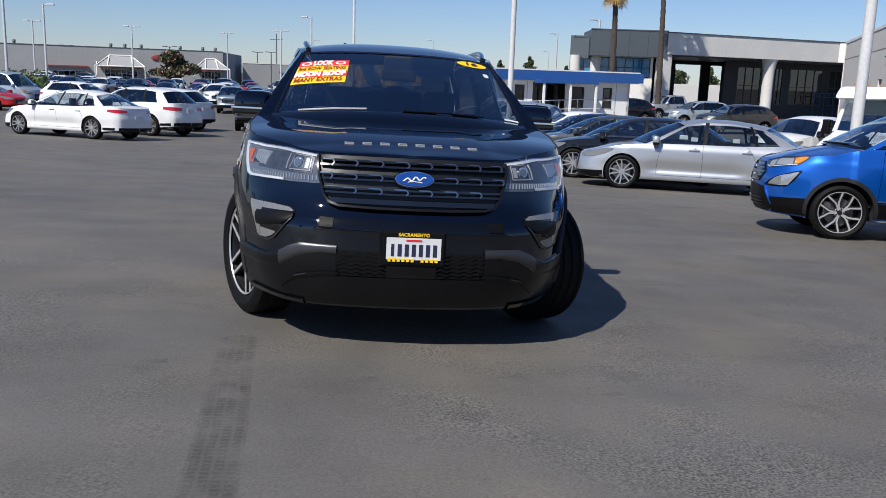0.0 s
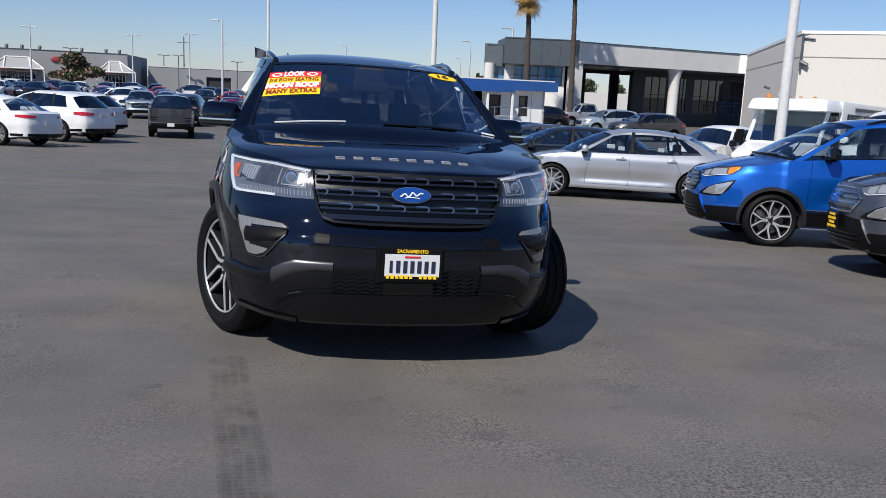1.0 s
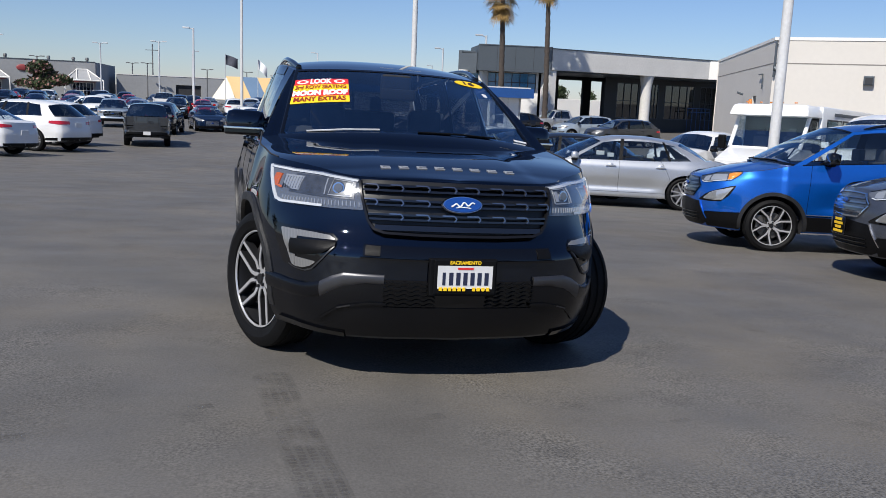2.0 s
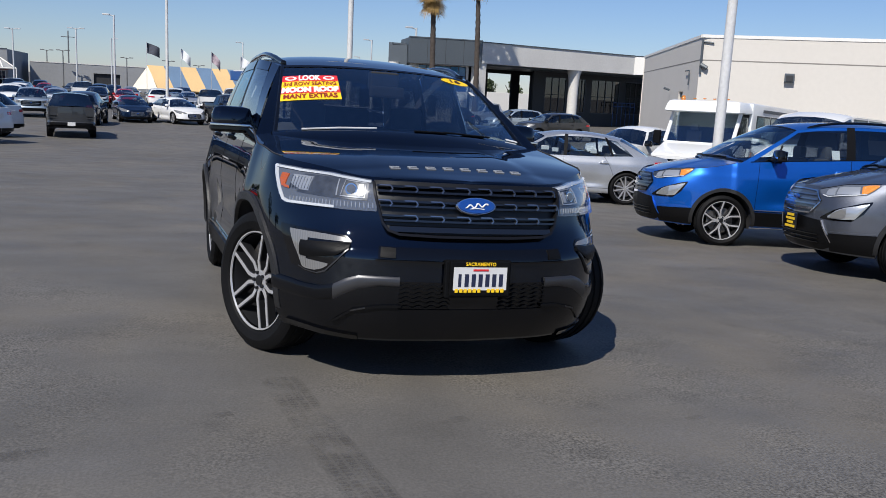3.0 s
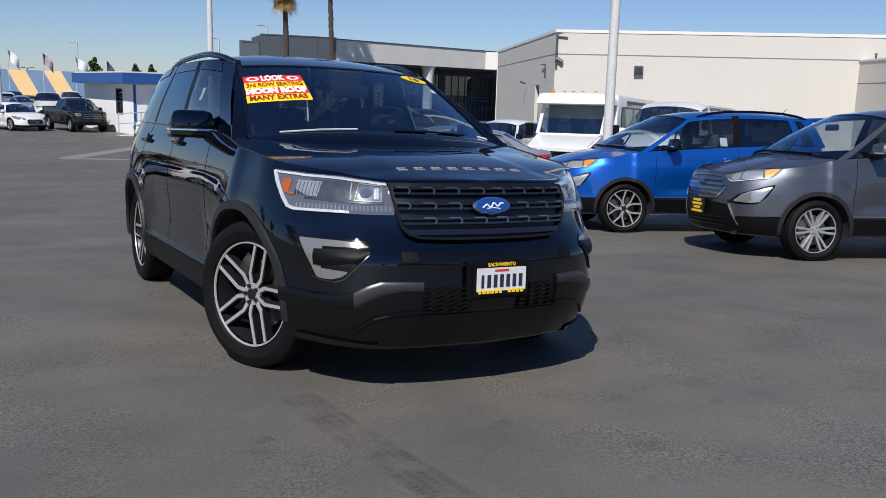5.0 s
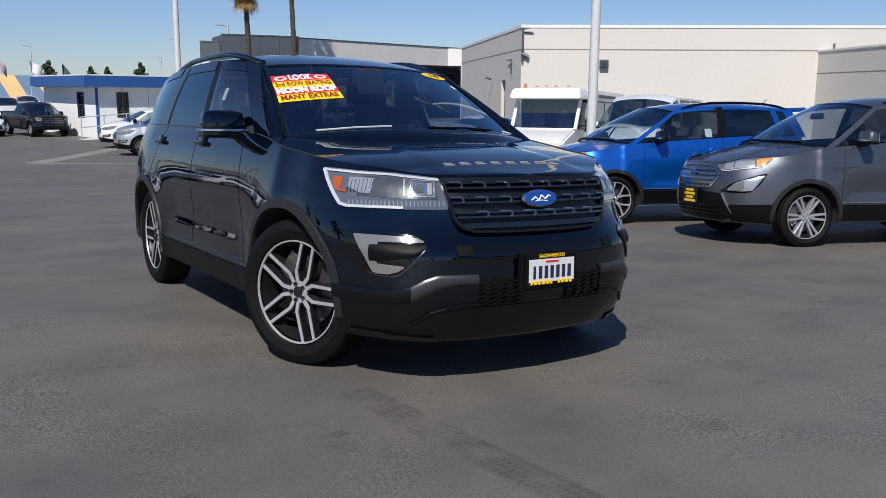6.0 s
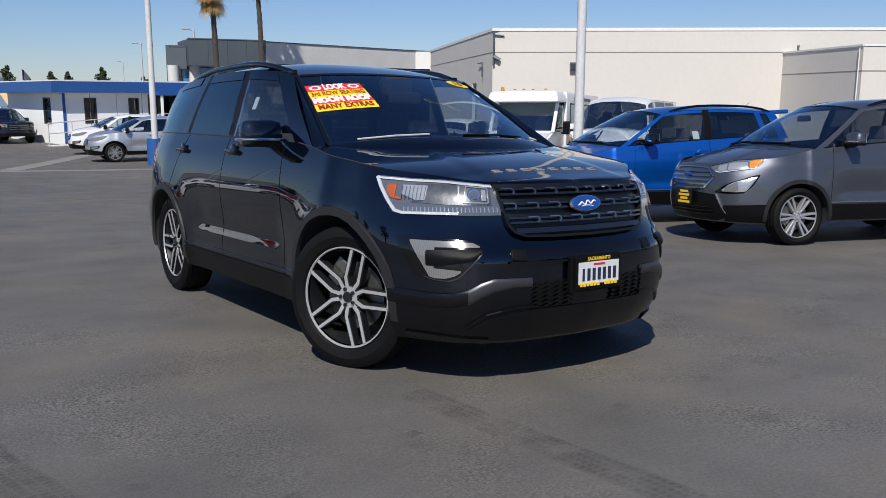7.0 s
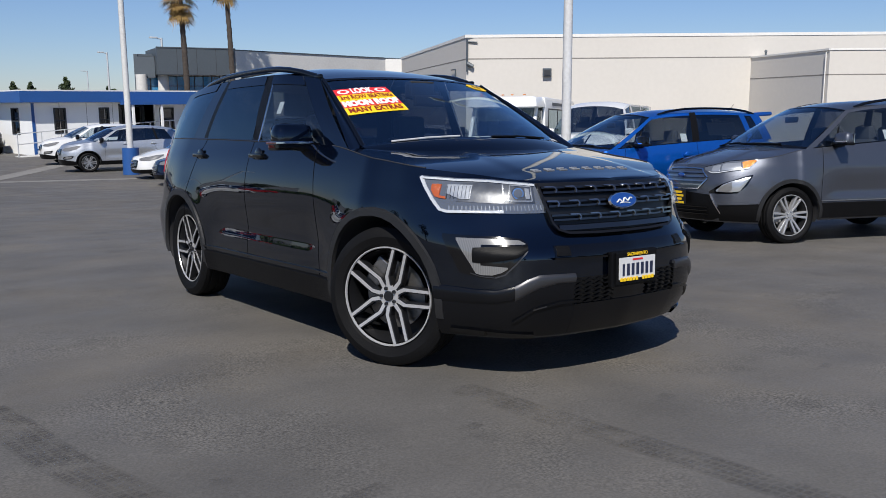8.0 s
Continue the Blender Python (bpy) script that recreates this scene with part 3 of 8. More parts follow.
def build_car(name, S, body_mat, label, category, m, detail=2, steer=0.0, group=""):
    """A whole car. detail 2: seen close; 1: a middle distance; 0: far."""
    car = thing(name, label, category, m, group)
    shell = Shell(S)
    nu, nv = ((190, 30), (100, 16), (56, 9))[2 - detail]
    fine = detail > 0
    child("body", welded("body", *skin(shell, nu, nv), body_mat, 50), car)
    glasshouse(car, shell, S, body_mat, detail > 1)
    hood_end = S["glass"]["stations"][0][0] + 0.02
    c = S.get("hood_crown", 0.05)
    hood = deck(shell, S["nose"], hood_end, lambda y: c * (1 - (1 - min(1.0, max(0.0, (y - S["nose"]) / 0.80))) ** 1.7), 67 if detail > 1 else 11, 44 if detail > 1 else 12, S.get("ridge", 0.0))
    shell.hood = hood
    v, f = grid(hood)
    child("hood", welded("hood", v, [q[::-1] for q in f], body_mat, 60), car)
    tail0 = S["glass"]["stations"][-1][0] - 0.02
    if S.get("bed"):
        bm = bmesh.new()
        ln = S["tail"] - tail0
        box(bm, (S["half"] * 1.78, ln - 0.10, 0.05), (0, tail0 + ln / 2 - 0.02, S["bed"]))
        part("bed", bm, PLASTIC, car, "dark open load bed")
        bm = bmesh.new()
        for s in (-1, 1):
            box(bm, (0.07, ln - 0.05, 0.05), (s * S["half"] * 0.91, tail0 + ln / 2, float(shell.top(tail0 + 0.5)) - 0.01), bevel=0.012)
            box(bm, (0.04, ln - 0.08, 0.40), (s * S["half"] * 0.86, tail0 + ln / 2, float(shell.top(tail0 + 0.5)) - 0.21))
        box(bm, (S["half"] * 1.7, 0.06, 0.48), (0, S["tail"] - 0.10, float(shell.top(S["tail"])) - 0.22), bevel=0.012)
        part("bed_rail", bm, body_mat, car)
    else:
        d = deck(shell, tail0, S["tail"], lambda y: S.get("tail_crown", 0.03) * (1 - step(S["tail"] - 0.5, S["tail"], y)), 11, 12)
        v, f = grid(d)
        child("boot_lid", welded("boot_lid", v, [q[::-1] for q in f], body_mat, 60), car)
    # floor, wheel wells and cabin
    zb = float(shell.bottom(1.0))
    bm = bmesh.new()
    box(bm, (S["half"] * 1.45, S["tail"] - S["nose"] - 0.5, 0.10), (0, (S["tail"] + S["nose"]) / 2, zb + 0.09))
    box(bm, (S["half"] * 1.15, 0.4, 0.4), (0, S["nose"] + 0.55, zb + 0.30))
    part("underbody", bm, INTERIOR, car)
    ra = S["arch"]
    for yc in (0, S["base"]):
        for s in (-1, 1):
            net = []
            for i in range(21):
                a = radians(-25 + 230 * i / 20)
                y, z = yc + (ra + 0.004) * math.cos(a), S["wheel"] + (ra + 0.004) * math.sin(a)
                z = max(z, zb - 0.02)
                x = float(shell.at(shell.uy(y), z)[0])
                net.append([(s * (x - 0.002), y, z), (s * (x - 0.03), y, z), (s * (S["half"] - 0.40), y, z), (s * (S["half"] - 0.42), yc, S["wheel"])])
            v, f = grid(np.array(net))
            child("wheel_well", welded("wheel_well", v, f if s > 0 else [q[::-1] for q in f], INTERIOR), car)
    st = S["glass"]["stations"]
    bm = bmesh.new()
    box(bm, (S["half"] * 1.62, 0.55, 0.22), (0, st[0][0] + 0.12, float(shell.top(st[0][0])) - 0.13), bevel=0.05)
    part("dashboard", bm, INTERIOR, car)
    if fine:
        for x in (-0.37, 0.37):
            seat(car, x, st[0][0] + 1.05, S.get("seat_z", 0.42))
        if not S.get("bed"):
            seat(car, 0, st[0][0] + 1.95, S.get("seat_z", 0.42), 1.25)
        bm = bmesh.new()
        box(bm, (S["half"] * 1.7, st[-1][0] - st[0][0], 0.05), (0, (st[-1][0] + st[0][0]) / 2, S.get("seat_z", 0.42) - 0.02))
        part("cabin_floor", bm, INTERIOR, car)
    # steering wheel
    if fine:
        n = 28
        bm = bmesh.new()
        tube(bm, [(0.18 * math.cos(2 * math.pi * i / n), 0, 0.18 * math.sin(2 * math.pi * i / n)) for i in range(n + 1)], 0.014, 6)
        box(bm, (0.34, 0.03, 0.04))
        box(bm, (0.12, 0.05, 0.12), bevel=0.02)
        part("steering_wheel", bm, INTERIOR, car, m=pose(0.38, st[0][0] + 0.48, float(shell.top(st[0][0])) - 0.10, -25, 0, 0))
    add_wheels(car, S, steer, fine)
    return car, shell


def skin_part(name, car, mat, lots, label="", angle=40):
    return child(name, welded(name, *merged(*lots), mat, angle), car, label)


def seams(car, shell, doors):
    """Dark shut lines of the doors on both sides, along the pillars and down to the sill."""
    lots = {1: [], -1: []}
    for y, lean in doors:
        zt, zb = float(shell.top(y)) - 0.005, float(shell.bottom(y)) + 0.10
        line = [(float(shell.uy(y + lean * (1 - k) ** 2)), zt + (zb - zt) * k) for k in np.linspace(0, 1, 7)]
        for s in (1, -1):
            lots[s].append(ribbon(shell, [(s * u, z) for u, z in line], 0.006, 0.0012, 0.003))
    y0, y1 = doors[0][0], doors[-1][0]
    for s in (1, -1):
        lots[s].append(ribbon(shell, [(s * float(shell.uy(y)), float(shell.bottom(y)) + 0.10) for y in np.linspace(y0, y1, 8)], 0.006, 0.0012, 0.003))
        skin_part("door_seam", car, SEAM, lots[s])


def handles(car, shell, ys, z, mat):
    for y in ys:
        for s in (1, -1):
            p = shell.at(s * shell.uy(y), z, 0.02)
            bm = bmesh.new()
            box(bm, (0.022, 0.20, 0.030), bevel=0.009)
            box(bm, (0.05, 0.03, 0.024), (-s * 0.02, 0.085, 0), bevel=0.006)
            box(bm, (0.05, 0.03, 0.024), (-s * 0.02, -0.085, 0), bevel=0.006)
            h = part("door_handle", bm, mat, car, m=Matrix.Translation(p), smooth=True, angle=50)
            bm = bmesh.new()
            bmesh.ops.create_uvsphere(bm, u_segments=16, v_segments=8, radius=1)
            bmesh.ops.scale(bm, vec=(0.012, 0.060, 0.048), verts=bm.verts)
            part("handle_dish", bm, mat, h, smooth=True, angle=80, m=Matrix.Translation((-s * 0.020, 0, 0.004)))


def mirrors(car, shell, y, z, x_out, mat, base_mat=None, big=1.0, flat=1.0):
    for s in (1, -1):
        x0 = float(shell.at(shell.uy(y), float(shell.top(y)))[0]) - 0.03
        bm = bmesh.new()
        box(bm, (0.25 * big, 0.15, 0.17 * big * flat), (s * (x_out - 0.125 * big), y, z), bevel=0.05, taper=(0.9, 0.8))
        h = part("mirror", bm, mat, car, smooth=True, angle=60)
        bm = bmesh.new()
        box(bm, (0.26 * big, 0.12, 0.05), (s * (x_out - 0.128 * big), y, z - 0.085 * big * flat), bevel=0.016)
        box(bm, (x_out - x0 - 0.15, 0.07, 0.05), (s * (x_out + x0 - 0.15) / 2, y + 0.01, z - 0.09 * big * flat), bevel=0.015)
        part("mirror_base", bm, base_mat or PLASTIC, h)
        bm = bmesh.new()
        box(bm, (0.20 * big, 0.006, 0.12 * big * flat), (s * (x_out - 0.125 * big), y + 0.073, z), bevel=0.002)
        part("mirror_glass", bm, CHROME, h)


def plate(car, m, frame_mat, face_mat, ink):
    """A number plate with plain bars for its writing."""
    bm = bmesh.new()
    box(bm, (0.335, 0.012, 0.180), bevel=0.005)
    p = part("number_plate", bm, frame_mat, car, m=m)
    bm = bmesh.new()
    box(bm, (0.298, 0.006, 0.120), (0, -0.007, 0.0))
    part("plate_face", bm, face_mat, p)
    for k in range(7):
        boxed("plate_bar", (0.022 if k else 0.016, 0.002, 0.066), ((k - 3) * 0.0385, -0.0112, -0.008), ink, p)
    return p


# ---- shapes of the cars, in metres ----
SUV = dict(half=0.985, nose=-0.93, tail=3.96, base=2.865, wheel=0.380, tread=0.125, rim_r=0.266, arch=0.435, rim="twin5", ridge=0.005, tuck=0.036, spin=36.0, hood_crown=0.036, round=1.5, seat_z=0.52,
           flare=0.020, fill=[(0.20, -0.018), (0.55, -0.024), (0.63, -0.024), (0.70, 0.002), (0.78, 0.014), (0.88, 0.0), (1.0, -0.008)], hollow=[(0.45, 0.0), (0.54, 0.003), (0.62, 0.021), (0.70, 0.019), (0.84, 0.005), (0.95, 0.0)],
           front=[(0.18, 0.14), (0.25, 0.075), (0.34, 0.03), (0.42, 0.008), (0.50, 0.0), (0.64, 0.0), (0.70, 0.035), (0.78, 0.075), (0.90, 0.10), (0.98, 0.14), (1.03, 0.20), (1.10, 0.22)],
           side=[(0.20, 0.10), (0.28, 0.05), (0.38, 0.026), (0.50, 0.022), (0.64, 0.014), (0.76, 0.008), (0.86, 0.010), (0.96, 0.022), (1.04, 0.038), (1.12, 0.062), (1.20, 0.096), (1.28, 0.125)],
           rear=[(0.25, 0.14), (0.36, 0.03), (0.60, 0.0), (0.80, 0.05), (1.00, 0.07), (1.28, 0.15)],
           top=[(-0.93, 0.992), (-0.62, 1.030), (-0.3, 1.068), (0.1, 1.118), (0.58, 1.185), (1.5, 1.215), (2.6, 1.245), (3.6, 1.26), (4.0, 1.20)],
           bottom=[(-0.93, 0.22), (-0.45, 0.23), (0, 0.26), (0.5, 0.27), (2.3, 0.27), (3.2, 0.32), (4.0, 0.36)],
           glass=dict(stations=[(0.36, 1.09, "body"), (0.62, 1.27, "door"), (1.58, 1.63, "black"), (1.70, 1.73, "privacy"), (2.56, 2.39, "black"), (2.63, 2.46, "body"), (2.86, 2.62, "privacy"), (3.46, 3.22, "body"), (3.62, 3.42, "")], frame=0.86, frame_off=0.005, pane=(0.897, 0.985), head=0.30,
                      rail_z=[(1.09, 1.606), (1.30, 1.642), (1.65, 1.672), (2.3, 1.682), (3.0, 1.668), (3.42, 1.628)], rail_x=[(1.09, 0.668), (1.65, 0.725), (2.5, 0.71), (3.42, 0.655)],
                      crown=0.080, cowl_bow=0.20, head_bow=0.12, cowl_up=0.045, tail_bow=0.25))
CUV = dict(half=0.88, nose=-0.88, tail=3.16, base=2.52, wheel=0.320, tread=0.105, rim_r=0.240, arch=0.362, rim="split6", hood_crown=0.075, round=1.55, seat_z=0.44, ridge=0.010, flare=0.022,
           hollow=[(0.40, 0.0), (0.50, 0.002), (0.58, 0.030), (0.66, 0.024), (0.80, 0.004), (0.90, 0.0)],
           front=[(0.18, 0.16), (0.26, 0.07), (0.36, 0.02), (0.50, 0.0), (0.66, 0.004), (0.76, 0.025), (0.84, 0.06), (0.90, 0.10), (0.96, 0.15)],
           side=[(0.20, 0.10), (0.30, 0.04), (0.40, 0.024), (0.52, 0.02), (0.66, 0.008), (0.76, 0.004), (0.86, 0.006), (0.92, 0.018), (1.0, 0.032), (1.08, 0.055), (1.16, 0.082), (1.25, 0.11)],
           rear=[(0.25, 0.12), (0.36, 0.02), (0.60, 0.0), (0.85, 0.04), (1.15, 0.10)],
           top=[(-0.88, 0.880), (-0.60, 0.918), (-0.33, 0.955), (-0.12, 0.990), (0.15, 1.052), (0.35, 1.072), (0.85, 1.108), (1.7, 1.165), (2.4, 1.20), (3.16, 1.18)],
           bottom=[(-0.88, 0.25), (-0.4, 0.23), (0, 0.25), (2.3, 0.26), (3.16, 0.34)],
           glass=dict(stations=[(0.18, 0.94, "body"), (0.31, 1.02, "door"), (1.52, 1.56, "black"), (1.64, 1.66, "privacy"), (2.48, 2.40, "body"), (2.60, 2.50, "privacy"), (2.80, 2.62, "body"), (3.02, 2.80, "")], frame=0.90,
                      rail_z=[(0.94, 1.505), (1.3, 1.560), (1.9, 1.585), (2.5, 1.570), (2.80, 1.545)], rail_x=[(0.94, 0.575), (1.5, 0.625), (2.3, 0.615), (2.80, 0.575)],
                      crown=0.07, cowl_bow=0.26, head_bow=0.12, cowl_up=0.05, tail_bow=0.16))
MIDSUV = dict(CUV, half=0.93, nose=-0.90, tail=3.80, base=2.75, wheel=0.355, tread=0.115, arch=0.40, rim="six", rim_r=0.25, hollow=[(0.42, 0.0), (0.52, 0.003), (0.60, 0.030), (0.70, 0.022), (0.84, 0.003), (0.95, 0.0)],
              top=[(-0.90, 0.96), (-0.55, 1.0), (-0.2, 1.04), (0.2, 1.08), (1.5, 1.10), (2.6, 1.15), (3.8, 1.14)],
              bottom=[(-0.90, 0.26), (-0.4, 0.24), (0, 0.27), (2.6, 0.28), (3.8, 0.38)],
              glass=dict(stations=[(0.25, 0.98, "body"), (0.45, 1.12, "door"), (1.35, 1.45, "black"), (1.47, 1.55, "privacy"), (2.42, 2.32, "black"), (2.50, 2.40, "privacy"), (3.02, 2.78, "body"), (3.45, 3.05, "")],
                         rail_z=[(0.98, 1.49), (1.5, 1.58), (2.1, 1.585), (2.7, 1.54), (3.05, 1.48)], rail_x=[(0.98, 0.58), (1.6, 0.65), (2.4, 0.64), (3.05, 0.58)],
                         crown=0.08, cowl_bow=0.24, head_bow=0.12, cowl_up=0.05, tail_bow=0.18))
SEDAN = dict(half=0.92, nose=-0.96, tail=3.88, base=2.85, wheel=0.335, tread=0.112, rim_r=0.248, arch=0.372, rim="pairs", hood_crown=0.06, flare=0.006, hollow=[(0.26, 0.0), (0.34, 0.003), (0.42, 0.028), (0.52, 0.020), (0.66, 0.003), (0.75, 0.0)], round=1.5, tail_crown=0.03, seat_z=0.30,
             front=[(0.15, 0.14), (0.22, 0.03), (0.36, 0.0), (0.52, 0.02), (0.66, 0.07), (0.74, 0.16), (0.82, 0.26)],
             side=[(0.18, 0.09), (0.26, 0.03), (0.40, 0.03), (0.62, 0.0), (0.80, 0.004), (0.92, 0.04), (1.0, 0.06)],
             rear=[(0.20, 0.10), (0.32, 0.0), (0.60, 0.0), (0.80, 0.04), (1.0, 0.09)],
             top=[(-0.96, 0.70), (-0.6, 0.75), (-0.2, 0.84), (0.3, 0.91), (1.0, 0.94), (2.2, 0.96), (3.0, 1.0), (3.5, 1.01), (3.88, 0.96)],
             bottom=[(-0.96, 0.20), (-0.4, 0.19), (0, 0.21), (2.6, 0.22), (3.88, 0.30)],
             glass=dict(stations=[(0.42, 1.16, "body"), (0.58, 1.27, "door"), (1.52, 1.56, "black"), (1.59, 1.63, "door"), (2.52, 2.40, "black"), (2.57, 2.45, "door"), (2.96, 2.62, "body"), (3.26, 2.72, "")], frame=0.90,
                        rail_z=[(1.16, 1.31), (1.6, 1.385), (2.0, 1.39), (2.4, 1.355), (2.72, 1.295)], rail_x=[(1.16, 0.52), (1.7, 0.58), (2.72, 0.52)],
                        crown=0.075, cowl_bow=0.28, head_bow=0.14, cowl_up=0.045, tail_bow=0.16, dark_rear=False))
PICKUP = dict(half=1.0, nose=-0.95, tail=4.75, base=3.55, wheel=0.40, tread=0.13, rim_r=0.235, arch=0.47, rim="five", hood_crown=0.07, round=0.9, bed=0.92, seat_z=0.62,
              front=[(0.30, 0.10), (0.40, 0.02), (0.60, 0.0), (0.72, 0.05), (1.05, 0.07), (1.15, 0.14)],
              side=[(0.30, 0.08), (0.42, 0.02), (0.60, 0.03), (0.95, 0.0), (1.15, 0.02), (1.30, 0.06)],
              rear=[(0.40, 0.10), (0.52, -0.03), (0.66, -0.03), (0.70, 0.03), (1.0, 0.03), (1.3, 0.04)],
              top=[(-0.95, 1.10), (-0.6, 1.13), (0, 1.17), (0.5, 1.20), (2.2, 1.22), (2.4, 1.28), (4.75, 1.30)],
              bottom=[(-0.95, 0.40), (0, 0.38), (3.0, 0.42), (4.75, 0.56)],
              glass=dict(stations=[(0.45, 1.0, "body"), (0.62, 1.12, "door"), (1.40, 1.45, "black"), (1.48, 1.52, "privacy"), (2.20, 2.15, "body"), (2.42, 2.28, "")],
                         rail_z=[(1.0, 1.72), (1.5, 1.80), (2.28, 1.78)], rail_x=[(1.0, 0.66), (1.5, 0.71), (2.28, 0.70)],
                         crown=0.08, cowl_bow=0.18, head_bow=0.10, cowl_up=0.05, tail_bow=0.04))
VAN = dict(half=1.0, nose=-0.95, tail=4.4, base=3.2, wheel=0.36, tread=0.115, rim_r=0.21, arch=0.42, rim="five", hood_crown=0.10, round=1.2, seat_z=0.8,
           front=[(0.25, 0.12), (0.36, 0.02), (0.60, 0.0), (0.90, 0.10), (1.10, 0.22), (1.2, 0.3)],
           side=[(0.25, 0.08), (0.40, 0.0), (0.95, 0.0), (1.30, 0.04)], rear=[(0.3, 0.06), (0.45, 0.0), (1.0, 0.0), (1.3, 0.03)],
           top=[(-0.95, 1.0), (-0.5, 1.08), (0, 1.20), (0.4, 1.25), (4.4, 1.28)], bottom=[(-0.95, 0.30), (0, 0.30), (4.4, 0.38)],
           glass=dict(stations=[(-0.10, 0.62, "body"), (0.12, 0.78, "door"), (1.05, 1.12, "body"), (1.25, 1.30, "privacy"), (2.5, 2.5, "body"), (2.6, 2.6, "privacy"), (3.9, 3.85, "body"), (4.33, 4.28, "")],
                      rail_z=[(0.62, 1.85), (1.2, 1.98), (4.28, 1.98)], rail_x=[(0.62, 0.74), (1.3, 0.80), (4.28, 0.80)],
                      crown=0.10, cowl_bow=0.25, head_bow=0.12, cowl_up=0.08, tail_bow=0.03))


# ---- ground ----
def asphalt_material():
    m = bpy.data.materials.new("asphalt")
    m.use_nodes = True
    n, l = m.node_tree.nodes, m.node_tree.links
    b = n["Principled BSDF"]
    co = n.new("ShaderNodeTexCoord")

    def tex(kind, scale, detail=4.0, stretch=None):
        t = n.new(kind)
        t.inputs["Scale"].default_value = scale
        if "Detail" in t.inputs:
            t.inputs["Detail"].default_value = detail
        if stretch:
            mp = n.new("ShaderNodeMapping")
            mp.inputs["Scale"].default_value, mp.inputs["Rotation"].default_value = stretch, (0, 0, radians(25))
            l.new(co.outputs["Object"], mp.inputs["Vector"])
            l.new(mp.outputs[0], t.inputs["Vector"])
        else:
            l.new(co.outputs["Object"], t.inputs["Vector"])
        return t

    def ranged(src, a, b_, lo, hi):
        r = n.new("ShaderNodeMapRange")
        r.inputs["From Min"].default_value, r.inputs["From Max"].default_value, r.inputs["To Min"].default_value, r.inputs["To Max"].default_value = a, b_, lo, hi
        l.new(src, r.inputs["Value"])
        return r.outputs[0]

    def times(a, c):
        k = n.new("ShaderNodeMath")
        k.operation = "MULTIPLY"
        l.new(a, k.inputs[0])
        l.new(c, k.inputs[1])
        return k.outputs[0]

    broad = ranged(tex("ShaderNodeTexNoise", 0.25, 5).outputs["Fac"], 0.3, 0.7, 0.88, 1.12)
    mid = ranged(tex("ShaderNodeTexNoise", 1.5, 8).outputs["Fac"], 0.3, 0.7, 0.89, 1.12)
    streak = ranged(tex("ShaderNodeTexNoise", 0.9, 6, (0.35, 2.2, 1)).outputs["Fac"], 0.35, 0.7, 1.05, 0.90)
    grain = ranged(tex("ShaderNodeTexNoise", 85, 4).outputs["Fac"], 0.32, 0.70, 0.40, 1.66)
    stones = tex("ShaderNodeTexVoronoi", 70)
    chip = ranged(stones.outputs["Distance"], 0.0, 0.20, 2.0, 1.0)
    # the stones show in worn patches only; between them the surface is closed and smooth
    patch = ranged(tex("ShaderNodeTexNoise", 1.1, 10).outputs["Fac"], 0.46, 0.64, 0.26, 1.0)
    worn = n.new("ShaderNodeMix")
    worn.inputs["A"].default_value = 1.0
    l.new(patch, worn.inputs["Factor"])
    l.new(times(grain, chip), worn.inputs["B"])
    blot = ranged(tex("ShaderNodeTexNoise", 2.1, 6).outputs["Fac"], 0.62, 0.74, 1.0, 0.80)
    pits = ranged(tex("ShaderNodeTexVoronoi", 9.0).outputs["Distance"], 0.02, 0.06, 0.72, 1.0)
    value = times(times(times(times(broad, mid), times(streak, blot)), worn.outputs["Result"]), pits)
    hsv = n.new("ShaderNodeHueSaturation")
    hsv.inputs["Color"].default_value = (0.104, 0.098, 0.090, 1)
    l.new(value, hsv.inputs["Value"])
    # a few pale specks
    speck = ranged(tex("ShaderNodeTexVoronoi", 2.6).outputs["Distance"], 0.012, 0.02, 1.0, 0.0)
    mix = n.new("ShaderNodeMix")
    mix.data_type = "RGBA"
    mix.inputs["B"].default_value = (0.22, 0.21, 0.19, 1)
    l.new(speck, mix.inputs["Factor"])
    dusty = n.new("ShaderNodeMix")
    dusty.data_type, dusty.blend_type = "RGBA", "MULTIPLY"
    dusty.inputs["B"].default_value = (1.12, 1.07, 0.98, 1)
    l.new(ranged(tex("ShaderNodeTexNoise", 0.7, 8).outputs["Fac"], 0.45, 0.68, 0.0, 1.0), dusty.inputs["Factor"])
    l.new(hsv.outputs[0], dusty.inputs["A"])
    l.new(dusty.outputs["Result"], mix.inputs["A"])
    l.new(mix.outputs["Result"], b.inputs["Base Color"])
    l.new(ranged(tex("ShaderNodeTexNoise", 2.2, 5).outputs["Fac"], 0.3, 0.7, 0.62, 0.82), b.inputs["Roughness"])
    bp = n.new("ShaderNodeBump")
    bp.inputs["Strength"].default_value, bp.inputs["Distance"].default_value = 0.38, 0.005
    l.new(tex("ShaderNodeTexNoise", 80, 4).outputs["Fac"], bp.inputs["Height"])
    l.new(bp.outputs[0], b.inputs["Normal"])
    return m


ASPHALT = asphalt_material()


def make_ground():
    side = np.concatenate([-np.geomspace(3000, 50, 14), np.linspace(-48, 48, 97), np.geomspace(50, 3000, 14)])
    X, Y = np.meshgrid(side, side + 15, indexing="ij")
    vs, fs = grid(np.stack([X, Y, land(X, Y)], -1))
    ob = new("ground", mesh("ground", vs, fs, ASPHALT))
    return tagged(ob, "grey worn asphalt of a car dealer's lot", "ground", kind="structure")


make_ground()


